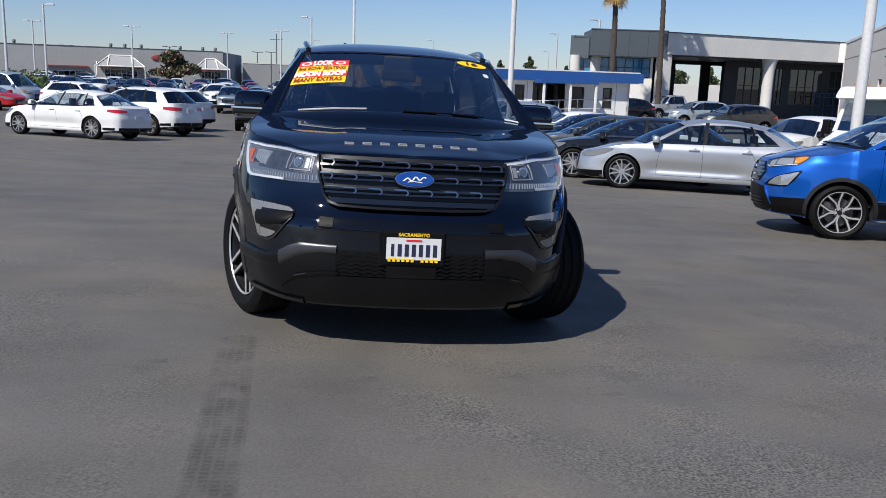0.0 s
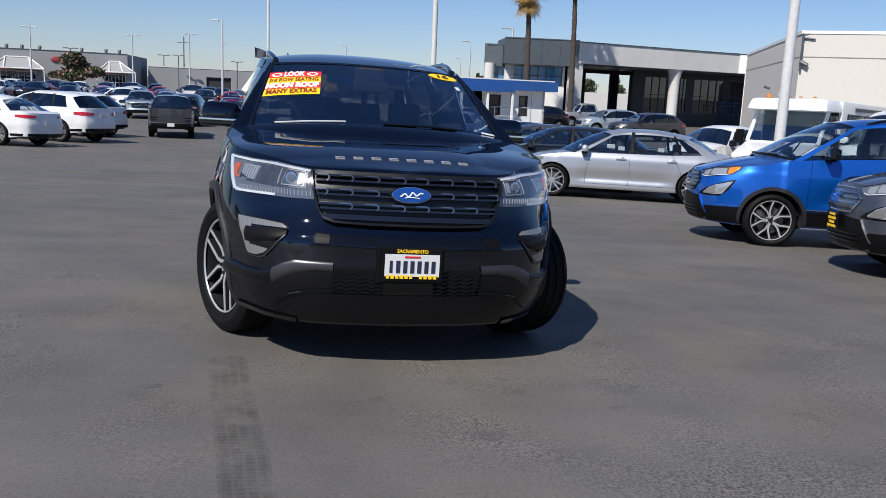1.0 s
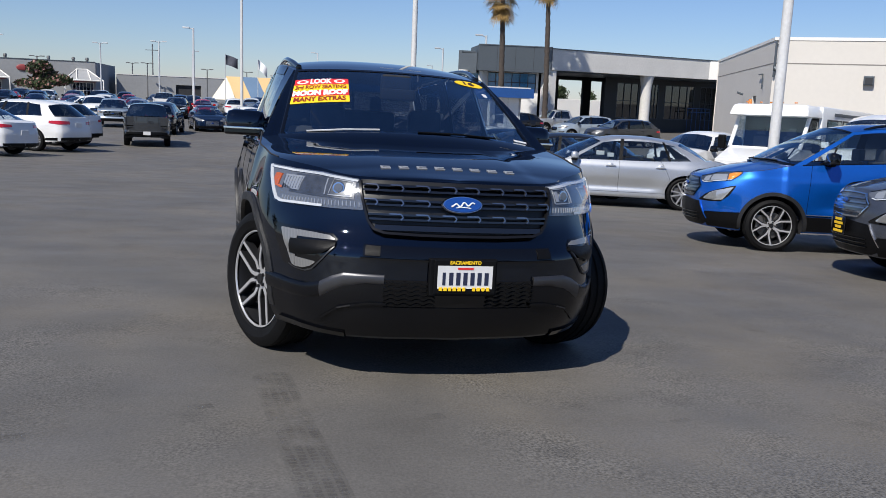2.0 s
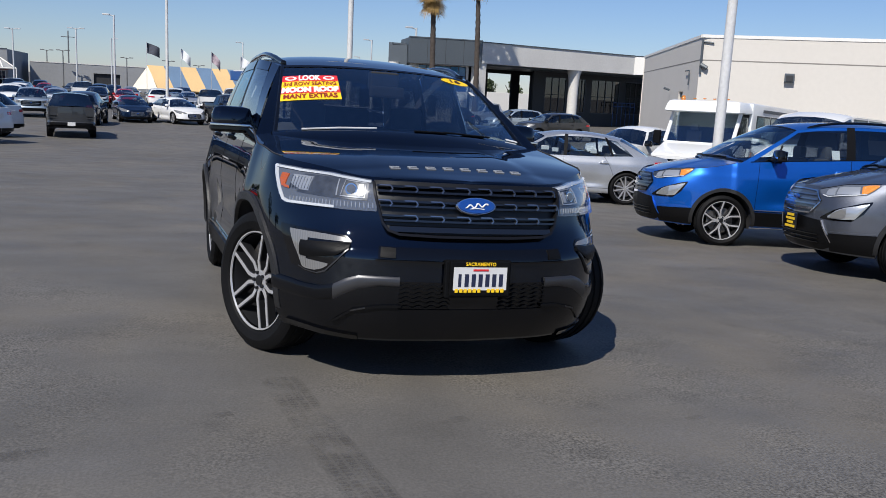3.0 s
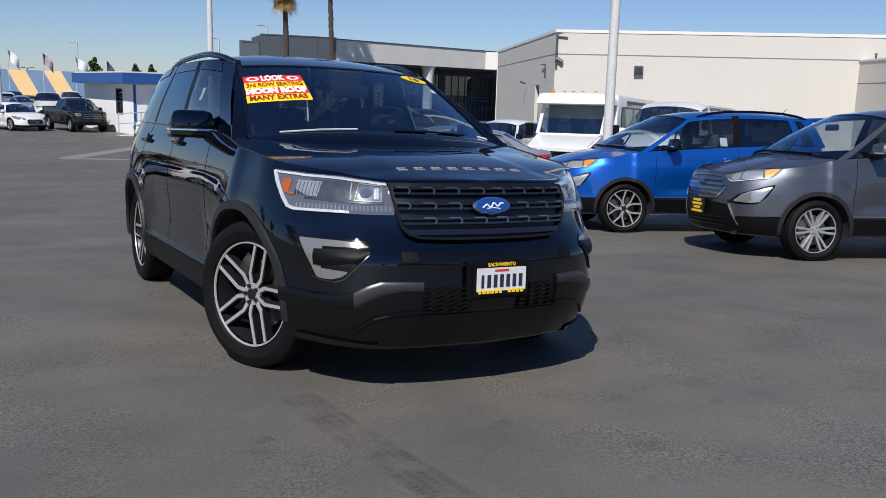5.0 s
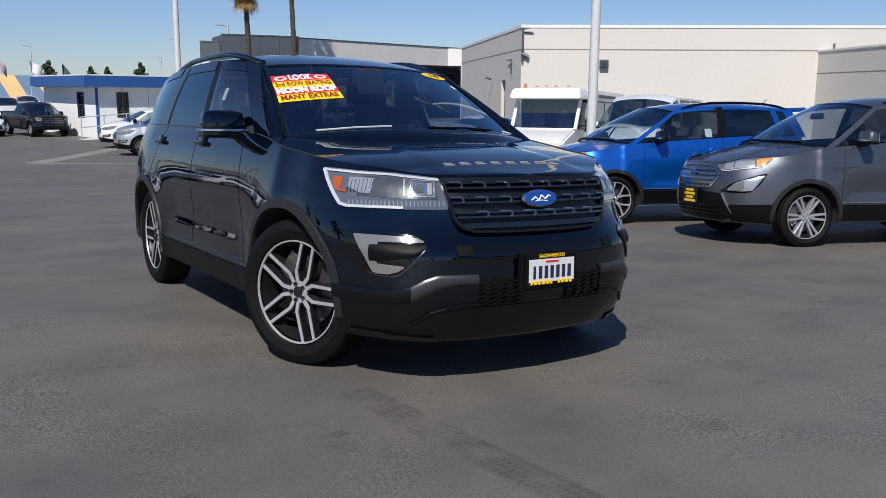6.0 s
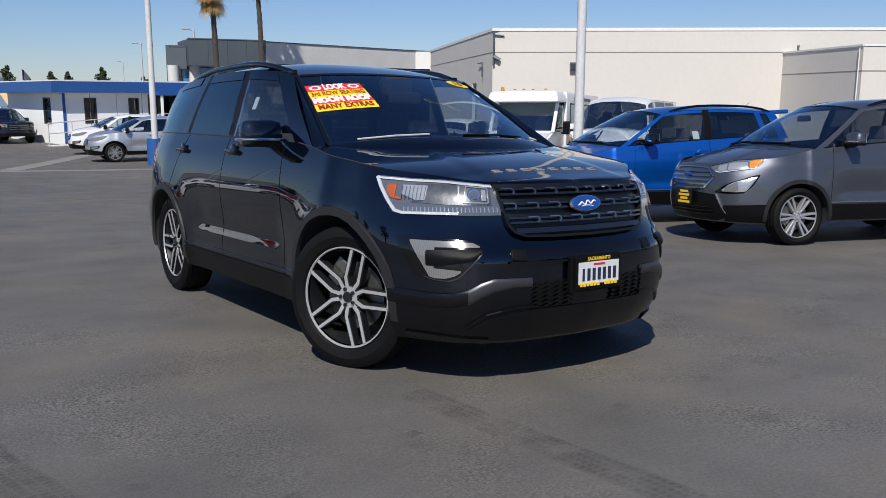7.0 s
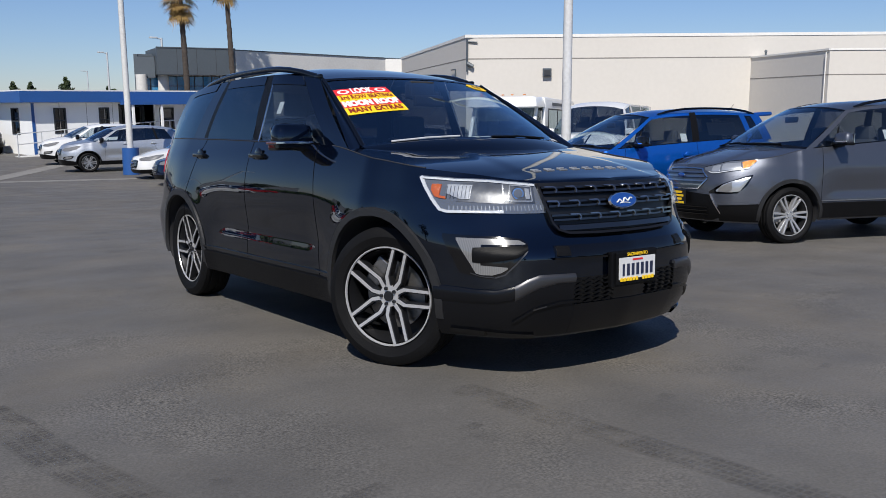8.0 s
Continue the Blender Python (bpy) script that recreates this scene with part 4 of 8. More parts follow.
# ---- cars: common fittings ----
def dress(car, sh, S, body, style, detail=1, plate_mat=None, lift=0.003):
    """Lamps, grille, seams, handles, mirrors and plates of a parked car."""
    def strip_(s_, rows, off, *rest):
        return strip(s_, rows, off + lift, *rest)

    def ribbon_(s_, pts, wide, off, *rest):
        return ribbon(s_, pts, wide, off + lift, *rest)

    ux, uy, W = sh.ux, lambda y: float(sh.uy(y)), S["half"]
    nose, tail = S["nose"], S["tail"]
    hl, hh, hx, hy = style["lamp"]          # low, high, inner x, rearmost y
    for sg in (1, -1):
        def q(st):
            return [(sg * u, a, b) for u, a, b in st]
        u0, u1 = ux(hx), uy(hy)
        rise = style.get("rise", 0.04)
        lamp = [(u0, hl + 0.02, hh - 0.03), (u0 + (u1 - u0) * 0.12, hl + 0.005, hh), (u0 + (u1 - u0) * 0.45, hl, hh + rise * 0.4), (u0 + (u1 - u0) * 0.8, hl + rise * 0.8, hh + rise), (u1, hh + rise * 0.7, hh + rise * 1.1)]
        h = skin_part("headlamp", car, FOG_LENS if detail else LAMP_WHITE, [strip_(sh, q(lamp), 0.005, 0.01, 3, 4 if detail else 1)], "clear headlamp")
        if detail and style.get("amber", True):
            skin_part("amber_lens", h, AMBER, [strip_(sh, q([(u0 + (u1 - u0) * 0.80, (hl + hh) / 2 + rise * 0.6, hh + rise * 0.8), (u0 + (u1 - u0) * 0.90, (hl + hh) / 2 + rise * 0.9, hh + rise * 0.9), (u1 - 0.01, hh + rise * 0.8, hh + rise * 1.0)]), 0.010, 0.01, 2, 3)])
            skin_part("light_bar", h, LAMP_WHITE, [ribbon_(sh, [(sg * u, a + 0.012) for u, a, b in lamp[1:4]], 0.014, 0.009, 0.01, 3)])
            skin_part("projector", h, INTERIOR, [ribbon_(sh, [(sg * (u0 + (u1 - u0) * 0.2), (hl + hh) / 2), (sg * (u0 + (u1 - u0) * 0.5), (hl + hh) / 2 + 0.01)], (hh - hl) * 0.35, 0.009, 0.008, 3)])
        if "fog" in style and detail:
            a, b, x0, x1 = style["fog"]
            f = skin_part("fog_pocket", car, PLASTIC, [strip_(sh, q([(ux(x0 - 0.05), a - 0.01, a + 0.02), (ux(x0), a - 0.03, b + 0.005), (ux(x1), a + 0.0, b + 0.035), (ux(x1) + 0.06, b, b + 0.045)]), 0.004, 0.01, 2, 4)])
            skin_part("fog_lamp", f, FOG_LENS, [strip_(sh, q([(ux(x0), a - 0.005, a + 0.03), (ux((x0 + x1) / 2), a, b + 0.005), (ux(x1), a + 0.03, b + 0.02)]), 0.010, 0.01, 2, 4)])
        a, b, y0, xi = style["tail"]
        skin_part("tail_lamp", car, RED_LENS, [strip_(sh, q([(uy(y0), a + 0.03, b), (uy(tail - 0.2), a, b + 0.01), (sh.uxr(xi), a + 0.01, b - 0.005)]), 0.006, 0.01, 2, 5 if detail else 2)], "red tail lamp")
        if style.get("clad"):
            for yc in (0, S["base"]):
                arc = [(sg * uy(yc + (S["arch"] + 0.018) * math.cos(t)), S["wheel"] + (S["arch"] + 0.018) * math.sin(t)) for t in np.radians(np.linspace(-8, 188, 17))]
                skin_part("arch_trim", car, PLASTIC, [ribbon_(sh, arc, 0.038, 0.010, 0.02, 2)])
            skin_part("sill", car, PLASTIC, [ribbon_(sh, [(sg * uy(y), float(sh.bottom(y)) + 0.065) for y in np.linspace(S["arch"], S["base"] - S["arch"], 5)], 0.15, 0.010, 0.03, 4)])
    gz0, gz1, gx = style["grille"]
    skin_part("grille", car, GLOSS_BLACK, [strip_(sh, [(-ux(gx), gz0 + 0.07, gz1 - 0.03), (-ux(gx * 0.8), gz0, gz1), (0.001, gz0, gz1), (ux(gx * 0.8), gz0, gz1), (ux(gx), gz0 + 0.07, gz1 - 0.03)], 0.004, 0.01, 3, 5)])
    if detail:
        for k in range(style.get("bars", 4)):
            z = gz0 + (gz1 - gz0) * (k + 0.7) / (style.get("bars", 4) + 0.4)
            skin_part("grille_bar", car, style.get("bar_mat", SATIN), [ribbon_(sh, [(-ux(gx * 0.88), z), (0.001, z), (ux(gx * 0.88), z)], style.get("bar", 0.018), 0.016, 0.012, 8)])
        bm = bmesh.new()
        bmesh.ops.create_uvsphere(bm, u_segments=20, v_segments=10, radius=1)
        bmesh.ops.scale(bm, vec=(0.075, 0.014, 0.030), verts=bm.verts)
        part("badge", bm, EMBLEM_BLUE, car, "plain blue oval badge", smooth=True, angle=80, m=Matrix.Translation(Vector(sh.at(0.0, (gz0 + gz1) / 2 + 0.02, 0.034))))
    lo = float(sh.bottom(nose))
    skin_part("lower_bumper", car, PLASTIC, [strip_(sh, [(-uy(-S["arch"] - 0.02), lo, lo + 0.14), (-ux(W * 0.62), lo, lo + style.get("chin", 0.18)), (0.001, lo, lo + style.get("chin", 0.18)), (ux(W * 0.62), lo, lo + style.get("chin", 0.18)), (uy(-S["arch"] - 0.02), lo, lo + 0.14)], 0.006, 0.02, 2, 8 if detail else 3)])
    lr, val = float(sh.bottom(tail)), style.get("valance", 0.11)
    skin_part("rear_bumper", car, PLASTIC, [strip_(sh, [(-sh.uxr(0.01), lr, lr + val), (-sh.uxr(W * 0.6), lr, lr + val), (-uy(S["base"] + S["arch"] + 0.04), lr, lr + 0.07)], 0.006, 0.02, 2, 4), strip_(sh, [(sh.uxr(0.01), lr, lr + val), (sh.uxr(W * 0.6), lr, lr + val), (uy(S["base"] + S["arch"] + 0.04), lr, lr + 0.07)], 0.006, 0.02, 2, 4)])
    st = S["glass"]["stations"]
    if detail:
        seams(car, sh, style["doors"])
        handles(car, sh, style["handles"], style["handle_z"], body)
    mirrors(car, sh, st[0][0] + 0.20, float(sh.top(st[0][0] + 0.2)) + 0.085, W + 0.13, style.get("mirror", body), PLASTIC, 0.9)
    z = float(sh.top(tail)) * style.get("plate_z", 0.78)
    bm = bmesh.new()
    box(bm, (0.30, 0.012, 0.15), bevel=0.003)
    part("number_plate", bm, plate_mat or PLATE_WHITE, car, m=Matrix.Translation(Vector(sh.at(sh.long - 0.001, z, 0.012))))
    if style.get("rails") and detail:
        rz, rx = table(S["glass"]["rail_z"]), table(S["glass"]["rail_x"])
        for sg in (1, -1):
            bm = bmesh.new()
            ys = np.linspace(st[0][1] + 0.12, st[-1][1] - 0.1, 10)
            pts = [Vector((sg * (rx(y) - 0.03), y, rz(y) + 0.02 + 0.05 * min(1, 4 * k / 9, 4 * (1 - k / 9)) ** 0.5)) for k, y in enumerate(ys)]
            tube(bm, pts, 0.016, 6)
            part("roof_rail", bm, GLOSS_BLACK, car)
    if style.get("front_plate"):
        bm = bmesh.new()
        box(bm, (0.32, 0.014, 0.17), bevel=0.004)
        p = part("dealer_plate", bm, GLOSS_BLACK, car, "black and yellow dealer plate with plain bars", m=Matrix.Translation(Vector(sh.at(0.0, style["front_plate"], 0.025))))
        for k in range(3):
            boxed("plate_bar", (0.24, 0.003, 0.032), (0, -0.008, 0.05 - k * 0.046), YELLOW_PRINT, p)


def net_point(net, s, v, lift=0.0):
    """A point on a net of points at the shares s and v of its two sides, lifted along its normal."""
    n, m = net.shape[:2]

    def p(a, b):
        a, b = np.clip(a, 0, 1) * (n - 1), np.clip(b, 0, 1) * (m - 1)
        i, j = min(int(a), n - 2), min(int(b), m - 2)
        fa, fb = a - i, b - j
        return (net[i, j] * (1 - fa) + net[i + 1, j] * fa) * (1 - fb) + (net[i, j + 1] * (1 - fa) + net[i + 1, j + 1] * fa) * fb

    c = p(s, v)
    nn = np.cross(p(s + 0.02, v) - p(s - 0.02, v), p(s, v + 0.02) - p(s, v - 0.02))
    return Vector(c + lift * nn / np.linalg.norm(nn))


def dress_compact(car, sh, S, body, dark_bars, plate_z=0.0):
    """Fittings of the two compact cars: swept lamps, six-sided grille, fog pockets, black cladding."""
    ux, uy = sh.ux, lambda y: float(sh.uy(y))
    st = S["glass"]["stations"]
    for sg in (1, -1):
        def q(rows):
            return [(sg * u, a, b) for u, a, b in rows]
        lamp = [(ux(0.345), 0.845, 0.866), (ux(0.42), 0.806, 0.880), (ux(0.48), 0.793, 0.895), (ux(0.56), 0.803, 0.914), (ux(0.64), 0.818, 0.932), (uy(-0.51), 0.842, 0.944), (uy(-0.45), 0.885, 0.951), (uy(-0.39), 0.940, 0.954)]
        h = skin_part("headlamp", car, LAMP_DARK if dark_bars else LAMP_GREY, [strip(sh, q(lamp), 0.006, 0.012, 5, 4)], "clear swept-back headlamp with an amber corner")
        skin_part("amber_lens", h, AMBER, [strip(sh, q([(uy(-0.555), 0.850, 0.922), (uy(-0.50), 0.862, 0.938), (uy(-0.45), 0.897, 0.944), (uy(-0.41), 0.930, 0.946)]), 0.011, 0.01, 3, 4)])
        skin_part("reflector", h, LAMP_CLEAR, [strip(sh, q([(ux(0.455), 0.818, 0.872), (ux(0.50), 0.812, 0.884), (ux(0.545), 0.822, 0.893)]), 0.010, 0.01, 4, 4, 0.004)])
        skin_part("reflector", h, LAMP_CLEAR, [strip(sh, q([(ux(0.565), 0.826, 0.898), (ux(0.60), 0.832, 0.908), (uy(-0.572), 0.842, 0.918)]), 0.010, 0.01, 4, 4, 0.004)])
        skin_part("light_bar", h, LAMP_WHITE, [ribbon(sh, [(sg * u, a + 0.008) for u, a, b in lamp[1:6]], 0.009, 0.012, 0.01, 4)])
        skin_part("lamp_edge", h, GLOSS_BLACK, [ribbon(sh, [(sg * u, b + 0.003) for u, a, b in lamp], 0.006, 0.009, 0.01, 4)])
        pocket = [(ux(0.455), 0.578, 0.592), (ux(0.54), 0.570, 0.650), (ux(0.62), 0.570, 0.698), (ux(0.70), 0.576, 0.738), (uy(-0.52), 0.655, 0.768), (uy(-0.455), 0.768, 0.782)]
        f = skin_part("fog_pocket", car, PLASTIC if dark_bars else GLOSS_BLACK, [strip(sh, q(pocket), 0.004, 0.01, 4, 5)], "black fog lamp pocket")
        skin_part("fog_lamp", f, LAMP_CLEAR, [strip(sh, q([(ux(0.535), 0.592, 0.612), (ux(0.60), 0.588, 0.674), (ux(0.66), 0.588, 0.710), (uy(-0.585), 0.600, 0.730), (uy(-0.53), 0.680, 0.750), (uy(-0.48), 0.750, 0.762)]), 0.010, 0.01, 4, 5, 0.006)], "clear fog lamp")
        skin_part("fog_lens", f, FOG_LENS, [strip(sh, q([(ux(0.56), 0.598, 0.632), (ux(0.60), 0.596, 0.664), (ux(0.645), 0.600, 0.694), (ux(0.665), 0.616, 0.702)]), 0.019, 0.006, 4, 4)])
        skin_part("bumper_line", car, CHROME if not dark_bars else body, [ribbon(sh, [(sg * ux(0.470), 0.560), (sg * ux(0.49), 0.510), (sg * ux(0.535), 0.420), (sg * ux(0.575), 0.345)], 0.014, 0.014, 0.014, 4)], "slim bright bumper line")
        skin_part("bumper_cladding", car, PLASTIC, [strip(sh, q([(ux(0.55), 0.255, 0.435), (ux(0.66), 0.255, 0.440), (uy(-0.52), 0.250, 0.447), (uy(-0.375), 0.245, 0.455)]), 0.009, 0.02, 4, 5)])
        skin_part("bumper_crease", car, body, [ribbon(sh, [(sg * ux(0.555), 0.448), (sg * ux(0.66), 0.452), (sg * uy(-0.52), 0.458), (sg * uy(-0.40), 0.464)], 0.018, 0.014, 0.014, 5)])
        for yc in (0, S["base"]):
            arc = [(sg * uy(yc + (S["arch"] + 0.024) * math.cos(t)), S["wheel"] + (S["arch"] + 0.024) * math.sin(t)) for t in np.radians(np.linspace(-8, 188, 25))]
            skin_part("arch_trim", car, ARCH_PLASTIC, [ribbon(sh, arc, 0.052, 0.012, 0.02, 3)])
        ys = np.linspace(S["arch"] + 0.02, S["base"] - S["arch"] - 0.02, 6)
        skin_part("sill", car, PLASTIC, [ribbon(sh, [(sg * uy(y), 0.362) for y in ys], 0.205, 0.012, 0.03, 4)])
        skin_part("sill_line", car, SATIN, [ribbon(sh, [(sg * uy(y), 0.474) for y in ys], 0.010, 0.013, 0.012, 4)])
        skin_part("tail_lamp", car, RED_LENS, [strip(sh, q([(uy(2.90), 0.92, 1.08), (uy(3.02), 0.90, 1.09), (sh.uxr(0.45), 0.91, 1.08)]), 0.006, 0.01, 2, 5)], "red tail lamp")
        # mirror on a stalk from the door, with a slim lamp strip
        ym, zm = 0.60, float(sh.top(0.60)) + 0.085
        bm = bmesh.new()
        box(bm, (0.22, 0.13, 0.135), (sg * 0.945, ym, zm), bevel=0.045, taper=(0.88, 0.75))
        mr = part("mirror", bm, body if not dark_bars else GLOSS_BLACK, car, smooth=True, angle=60)
        bm = bmesh.new()
        box(bm, (0.225, 0.11, 0.035), (sg * 0.945, ym, zm - 0.062), bevel=0.014)
        box(bm, (0.16, 0.08, 0.035), (sg * 0.83, ym + 0.02, zm - 0.075), bevel=0.012)
        box(bm, (0.03, 0.13, 0.16), (sg * 0.812, ym + 0.03, zm - 0.12), bevel=0.012)
        part("mirror_base", bm, PLASTIC, mr)
        boxed("mirror_strip", (0.19, 0.012, 0.014), (sg * 0.955, ym - 0.062, zm - 0.035), CHROME, mr, "bright turn signal strip")
        boxed("mirror_glass", (0.18, 0.006, 0.10), (sg * 0.945, ym + 0.064, zm), CHROME, mr)
        lo, hi = Vector(sh.at(sg * uy(0.62), float(sh.top(0.62)))), Vector((sg * 0.725, 0.72, float(sh.top(0.72)) + 0.20))
        bm = bmesh.new()
        rod(bm, lo, hi, 0.012, None, 6)
        part("quarter_bar", bm, PLASTIC, car)
        line = [Vector(sh.at(sg * uy(y), float(sh.top(y)))) + Vector((-sg * 0.004, 0, 0.004)) for y in np.linspace(0.30, 2.75, 12)]
        bm = bmesh.new()
        tube(bm, line, 0.008, 6)
        part("window_trim", bm, GLOSS_BLACK, car)
        rz, rx = table(S["glass"]["rail_z"]), table(S["glass"]["rail_x"])
        ys = np.linspace(st[0][1] + 0.15, st[-1][1] - 0.06, 13)
        bm = bmesh.new()
        tube(bm, [Vector((sg * (rx(y) - 0.045), y, rz(y) + 0.012 + 0.042 * min(1, 4 * k / 12, 4 * (1 - k / 12)) ** 0.6)) for k, y in enumerate(ys)], 0.017, 8)
        part("roof_rail", bm, GLOSS_BLACK, car, smooth=True, angle=60)
        edge = [Vector(sh.edge(sg * uy(y))) + Vector((-sg * 0.006, 0, 0.001)) for y in np.linspace(-0.37, 0.16, 8)]
        bm = bmesh.new()
        tube(bm, edge, 0.0045, 6)
        part("hood_seam", bm, INTERIOR, car)
    six = [(0.425, 0.738, 0.752), (0.36, 0.668, 0.806), (0.31, 0.622, 0.848), (0.15, 0.616, 0.856)]
    rows = [(-ux(x), a, b) for x, a, b in six] + [(0.001, 0.615, 0.858)] + [(ux(x), a, b) for x, a, b in six[::-1]]
    g = skin_part("grille", car, LAMP_DARK, [strip(sh, rows, 0.003, 0.008, 4, 4)], "dark six-sided grille")
    bar_mat = GLOSS_BLACK if dark_bars else DARK_CHROME
    up = [(u, b) for u, a, b in rows]
    dn = [(u, a) for u, a, b in rows]
    skin_part("grille_frame", g, GLOSS_BLACK if dark_bars else CHROME, [ribbon(sh, up, 0.016, 0.016, 0.014, 4), ribbon(sh, dn, 0.016, 0.016, 0.014, 4)], "bright grille surround" if not dark_bars else "")
    for z, w in ((0.665, 0.345), (0.712, 0.385), (0.760, 0.385), (0.808, 0.345)):
        skin_part("grille_bar", g, bar_mat, [ribbon(sh, [(-ux(w), z), (-ux(w / 2), z), (0.001, z), (ux(w / 2), z), (ux(w), z)], 0.024, 0.018, 0.016, 5)])
    bm = bmesh.new()
    bmesh.ops.create_uvsphere(bm, u_segments=20, v_segments=10, radius=1)
    bmesh.ops.scale(bm, vec=(0.070, 0.014, 0.028), verts=bm.verts)
    part("badge", bm, EMBLEM_BLUE, car, "plain blue oval badge", smooth=True, angle=80, m=Matrix.Translation(Vector(sh.at(0.0, 0.770, 0.022))))
    skin_part("lower_intake", car, PLASTIC, [strip(sh, [(-ux(0.565), 0.30, 0.34), (-ux(0.465), 0.26, 0.555), (0.001, 0.26, 0.590), (ux(0.465), 0.26, 0.555), (ux(0.565), 0.30, 0.34)], 0.006, 0.02, 5, 8)], "black lower intake")
    for z in (0.33, 0.37, 0.41):
        skin_part("intake_bar", car, GLOSS_BLACK, [ribbon(sh, [(-ux(0.44), z), (0.001, z), (ux(0.44), z)], 0.010, 0.016, 0.012, 8)])
    lr = float(sh.bottom(S["tail"]))
    for sg in (1, -1):
        skin_part("rear_bumper", car, PLASTIC, [strip(sh, [(sg * sh.uxr(0.01), lr, lr + 0.2), (sg * sh.uxr(0.53), lr, lr + 0.2), (sg * uy(S["base"] + S["arch"] + 0.04), lr, lr + 0.12)], 0.006, 0.02, 2, 4)])
    seams(car, sh, [(0.385, 0.03), (1.58, 0.0), (2.46, -0.25)])
    handles(car, sh, (1.42, 2.30), 0.975, body)
    boxed("spoiler", (1.10, 0.38, 0.06), (0, 2.88, 1.560), body, car, "roof spoiler over the rear window", 0.022, Euler((radians(3), 0, 0)).to_matrix())
    for s0, s1 in ((0.12, 0.48), (0.50, 0.84)):
        a, b = net_point(sh.screen, s0, 0.03, 0.014), net_point(sh.screen, s1, 0.05, 0.014)
        bm = bmesh.new()
        tube(bm, [a, net_point(sh.screen, (s0 + s1) / 2, 0.036, 0.016), b], 0.007, 6)
        part("wiper", bm, PLASTIC, car)
    bm = bmesh.new()
    box(bm, (0.22, 0.03, 0.07), tuple(net_point(sh.screen, 0.5, 0.80, -0.08)), bevel=0.015)
    part("rear_view_mirror", bm, INTERIOR, car)
    if plate_z:
        bm = bmesh.new()
        box(bm, (0.32, 0.014, 0.17), bevel=0.004)
        p = part("dealer_plate", bm, GLOSS_BLACK, car, "black and yellow dealer plate with plain bars", m=Matrix.Translation(Vector(sh.at(0.0, plate_z, 0.030))))
        for k, (w, z) in enumerate(((0.17, 0.056), (0.22, 0.016), (0.15, -0.024), (0.24, -0.064))):
            boxed("plate_bar", (w, 0.003, 0.026), (0, -0.008, z), YELLOW_PRINT, p)


CUV_STYLE = dict(lamp=(0.800, 0.905, 0.40, -0.22), rise=0.075, fog=(0.575, 0.655, 0.56, 0.74), tail=(0.90, 1.08, 2.95, 0.45), grille=(0.64, 0.89, 0.38), bars=4, bar_mat=DARK_CHROME, clad=True, rails=True, chin=0.20,
                 doors=[(0.50, 0.10), (1.36, 0.0), (2.25, -0.2)], handles=(1.22, 2.12), handle_z=1.05, mirror=GLOSS_BLACK)
MID_STYLE = dict(CUV_STYLE, grille=(0.62, 0.85, 0.37), lamp=(0.78, 0.88, 0.46, -0.25), fog=(0.50, 0.57, 0.58, 0.78), tail=(0.90, 1.01, 3.30, 0.40), doors=[(0.55, 0.10), (1.44, 0.0), (2.45, -0.2)], handles=(1.30, 2.30), handle_z=1.0, rails=False, amber=False)
SEDAN_STYLE = dict(lamp=(0.60, 0.70, 0.46, -0.20), rise=0.09, tail=(0.815, 0.905, 3.42, 0.45), grille=(0.36, 0.62, 0.40), bars=5, doors=[(0.66, 0.08), (1.53, 0.0), (2.60, -0.25)], handles=(1.36, 2.36), handle_z=0.84, plate_z=0.70, chin=0.12, valance=0.08, amber=False)
TRUCK_STYLE = dict(lamp=(0.90, 1.06, 0.62, -0.62), rise=0.01, tail=(0.88, 1.22, 4.60, 0.88), grille=(0.72, 1.06, 0.60), bars=3, clad=True, doors=[(0.62, 0.06), (1.44, 0.0), (2.20, 0.0)], handles=(1.30, 2.05), handle_z=1.10, plate_z=0.47, chin=0.20)
VAN_STYLE = dict(lamp=(0.74, 0.92, 0.56, -0.40), rise=0.12, tail=(0.70, 1.15, 4.36, 0.90), grille=(0.48, 0.80, 0.46), bars=4, doors=[(0.20, 0.05), (1.15, 0.0), (2.55, 0.0)], handles=(1.02, 2.4), handle_z=1.02, plate_z=0.5, chin=0.2)


def near_side(S, x, y, heading, side=1, axle=0):
    """The pose of a car whose near front (axle 0) or rear (axle 1) wheel stands at (x, y)."""
    a = radians(heading)
    d = side * (S["half"] - S["tread"])
    b = S["base"] * axle
    return stand(x - d * math.cos(a) + b * math.sin(a), y - d * math.sin(a) - b * math.cos(a), heading)


explorer, ex = build_car("sport_utility_vehicle", SUV, BLACK_PAINT, "glossy black sport utility vehicle with a sale sticker on its windscreen", "car", stand(0, 0), 2, steer=25)

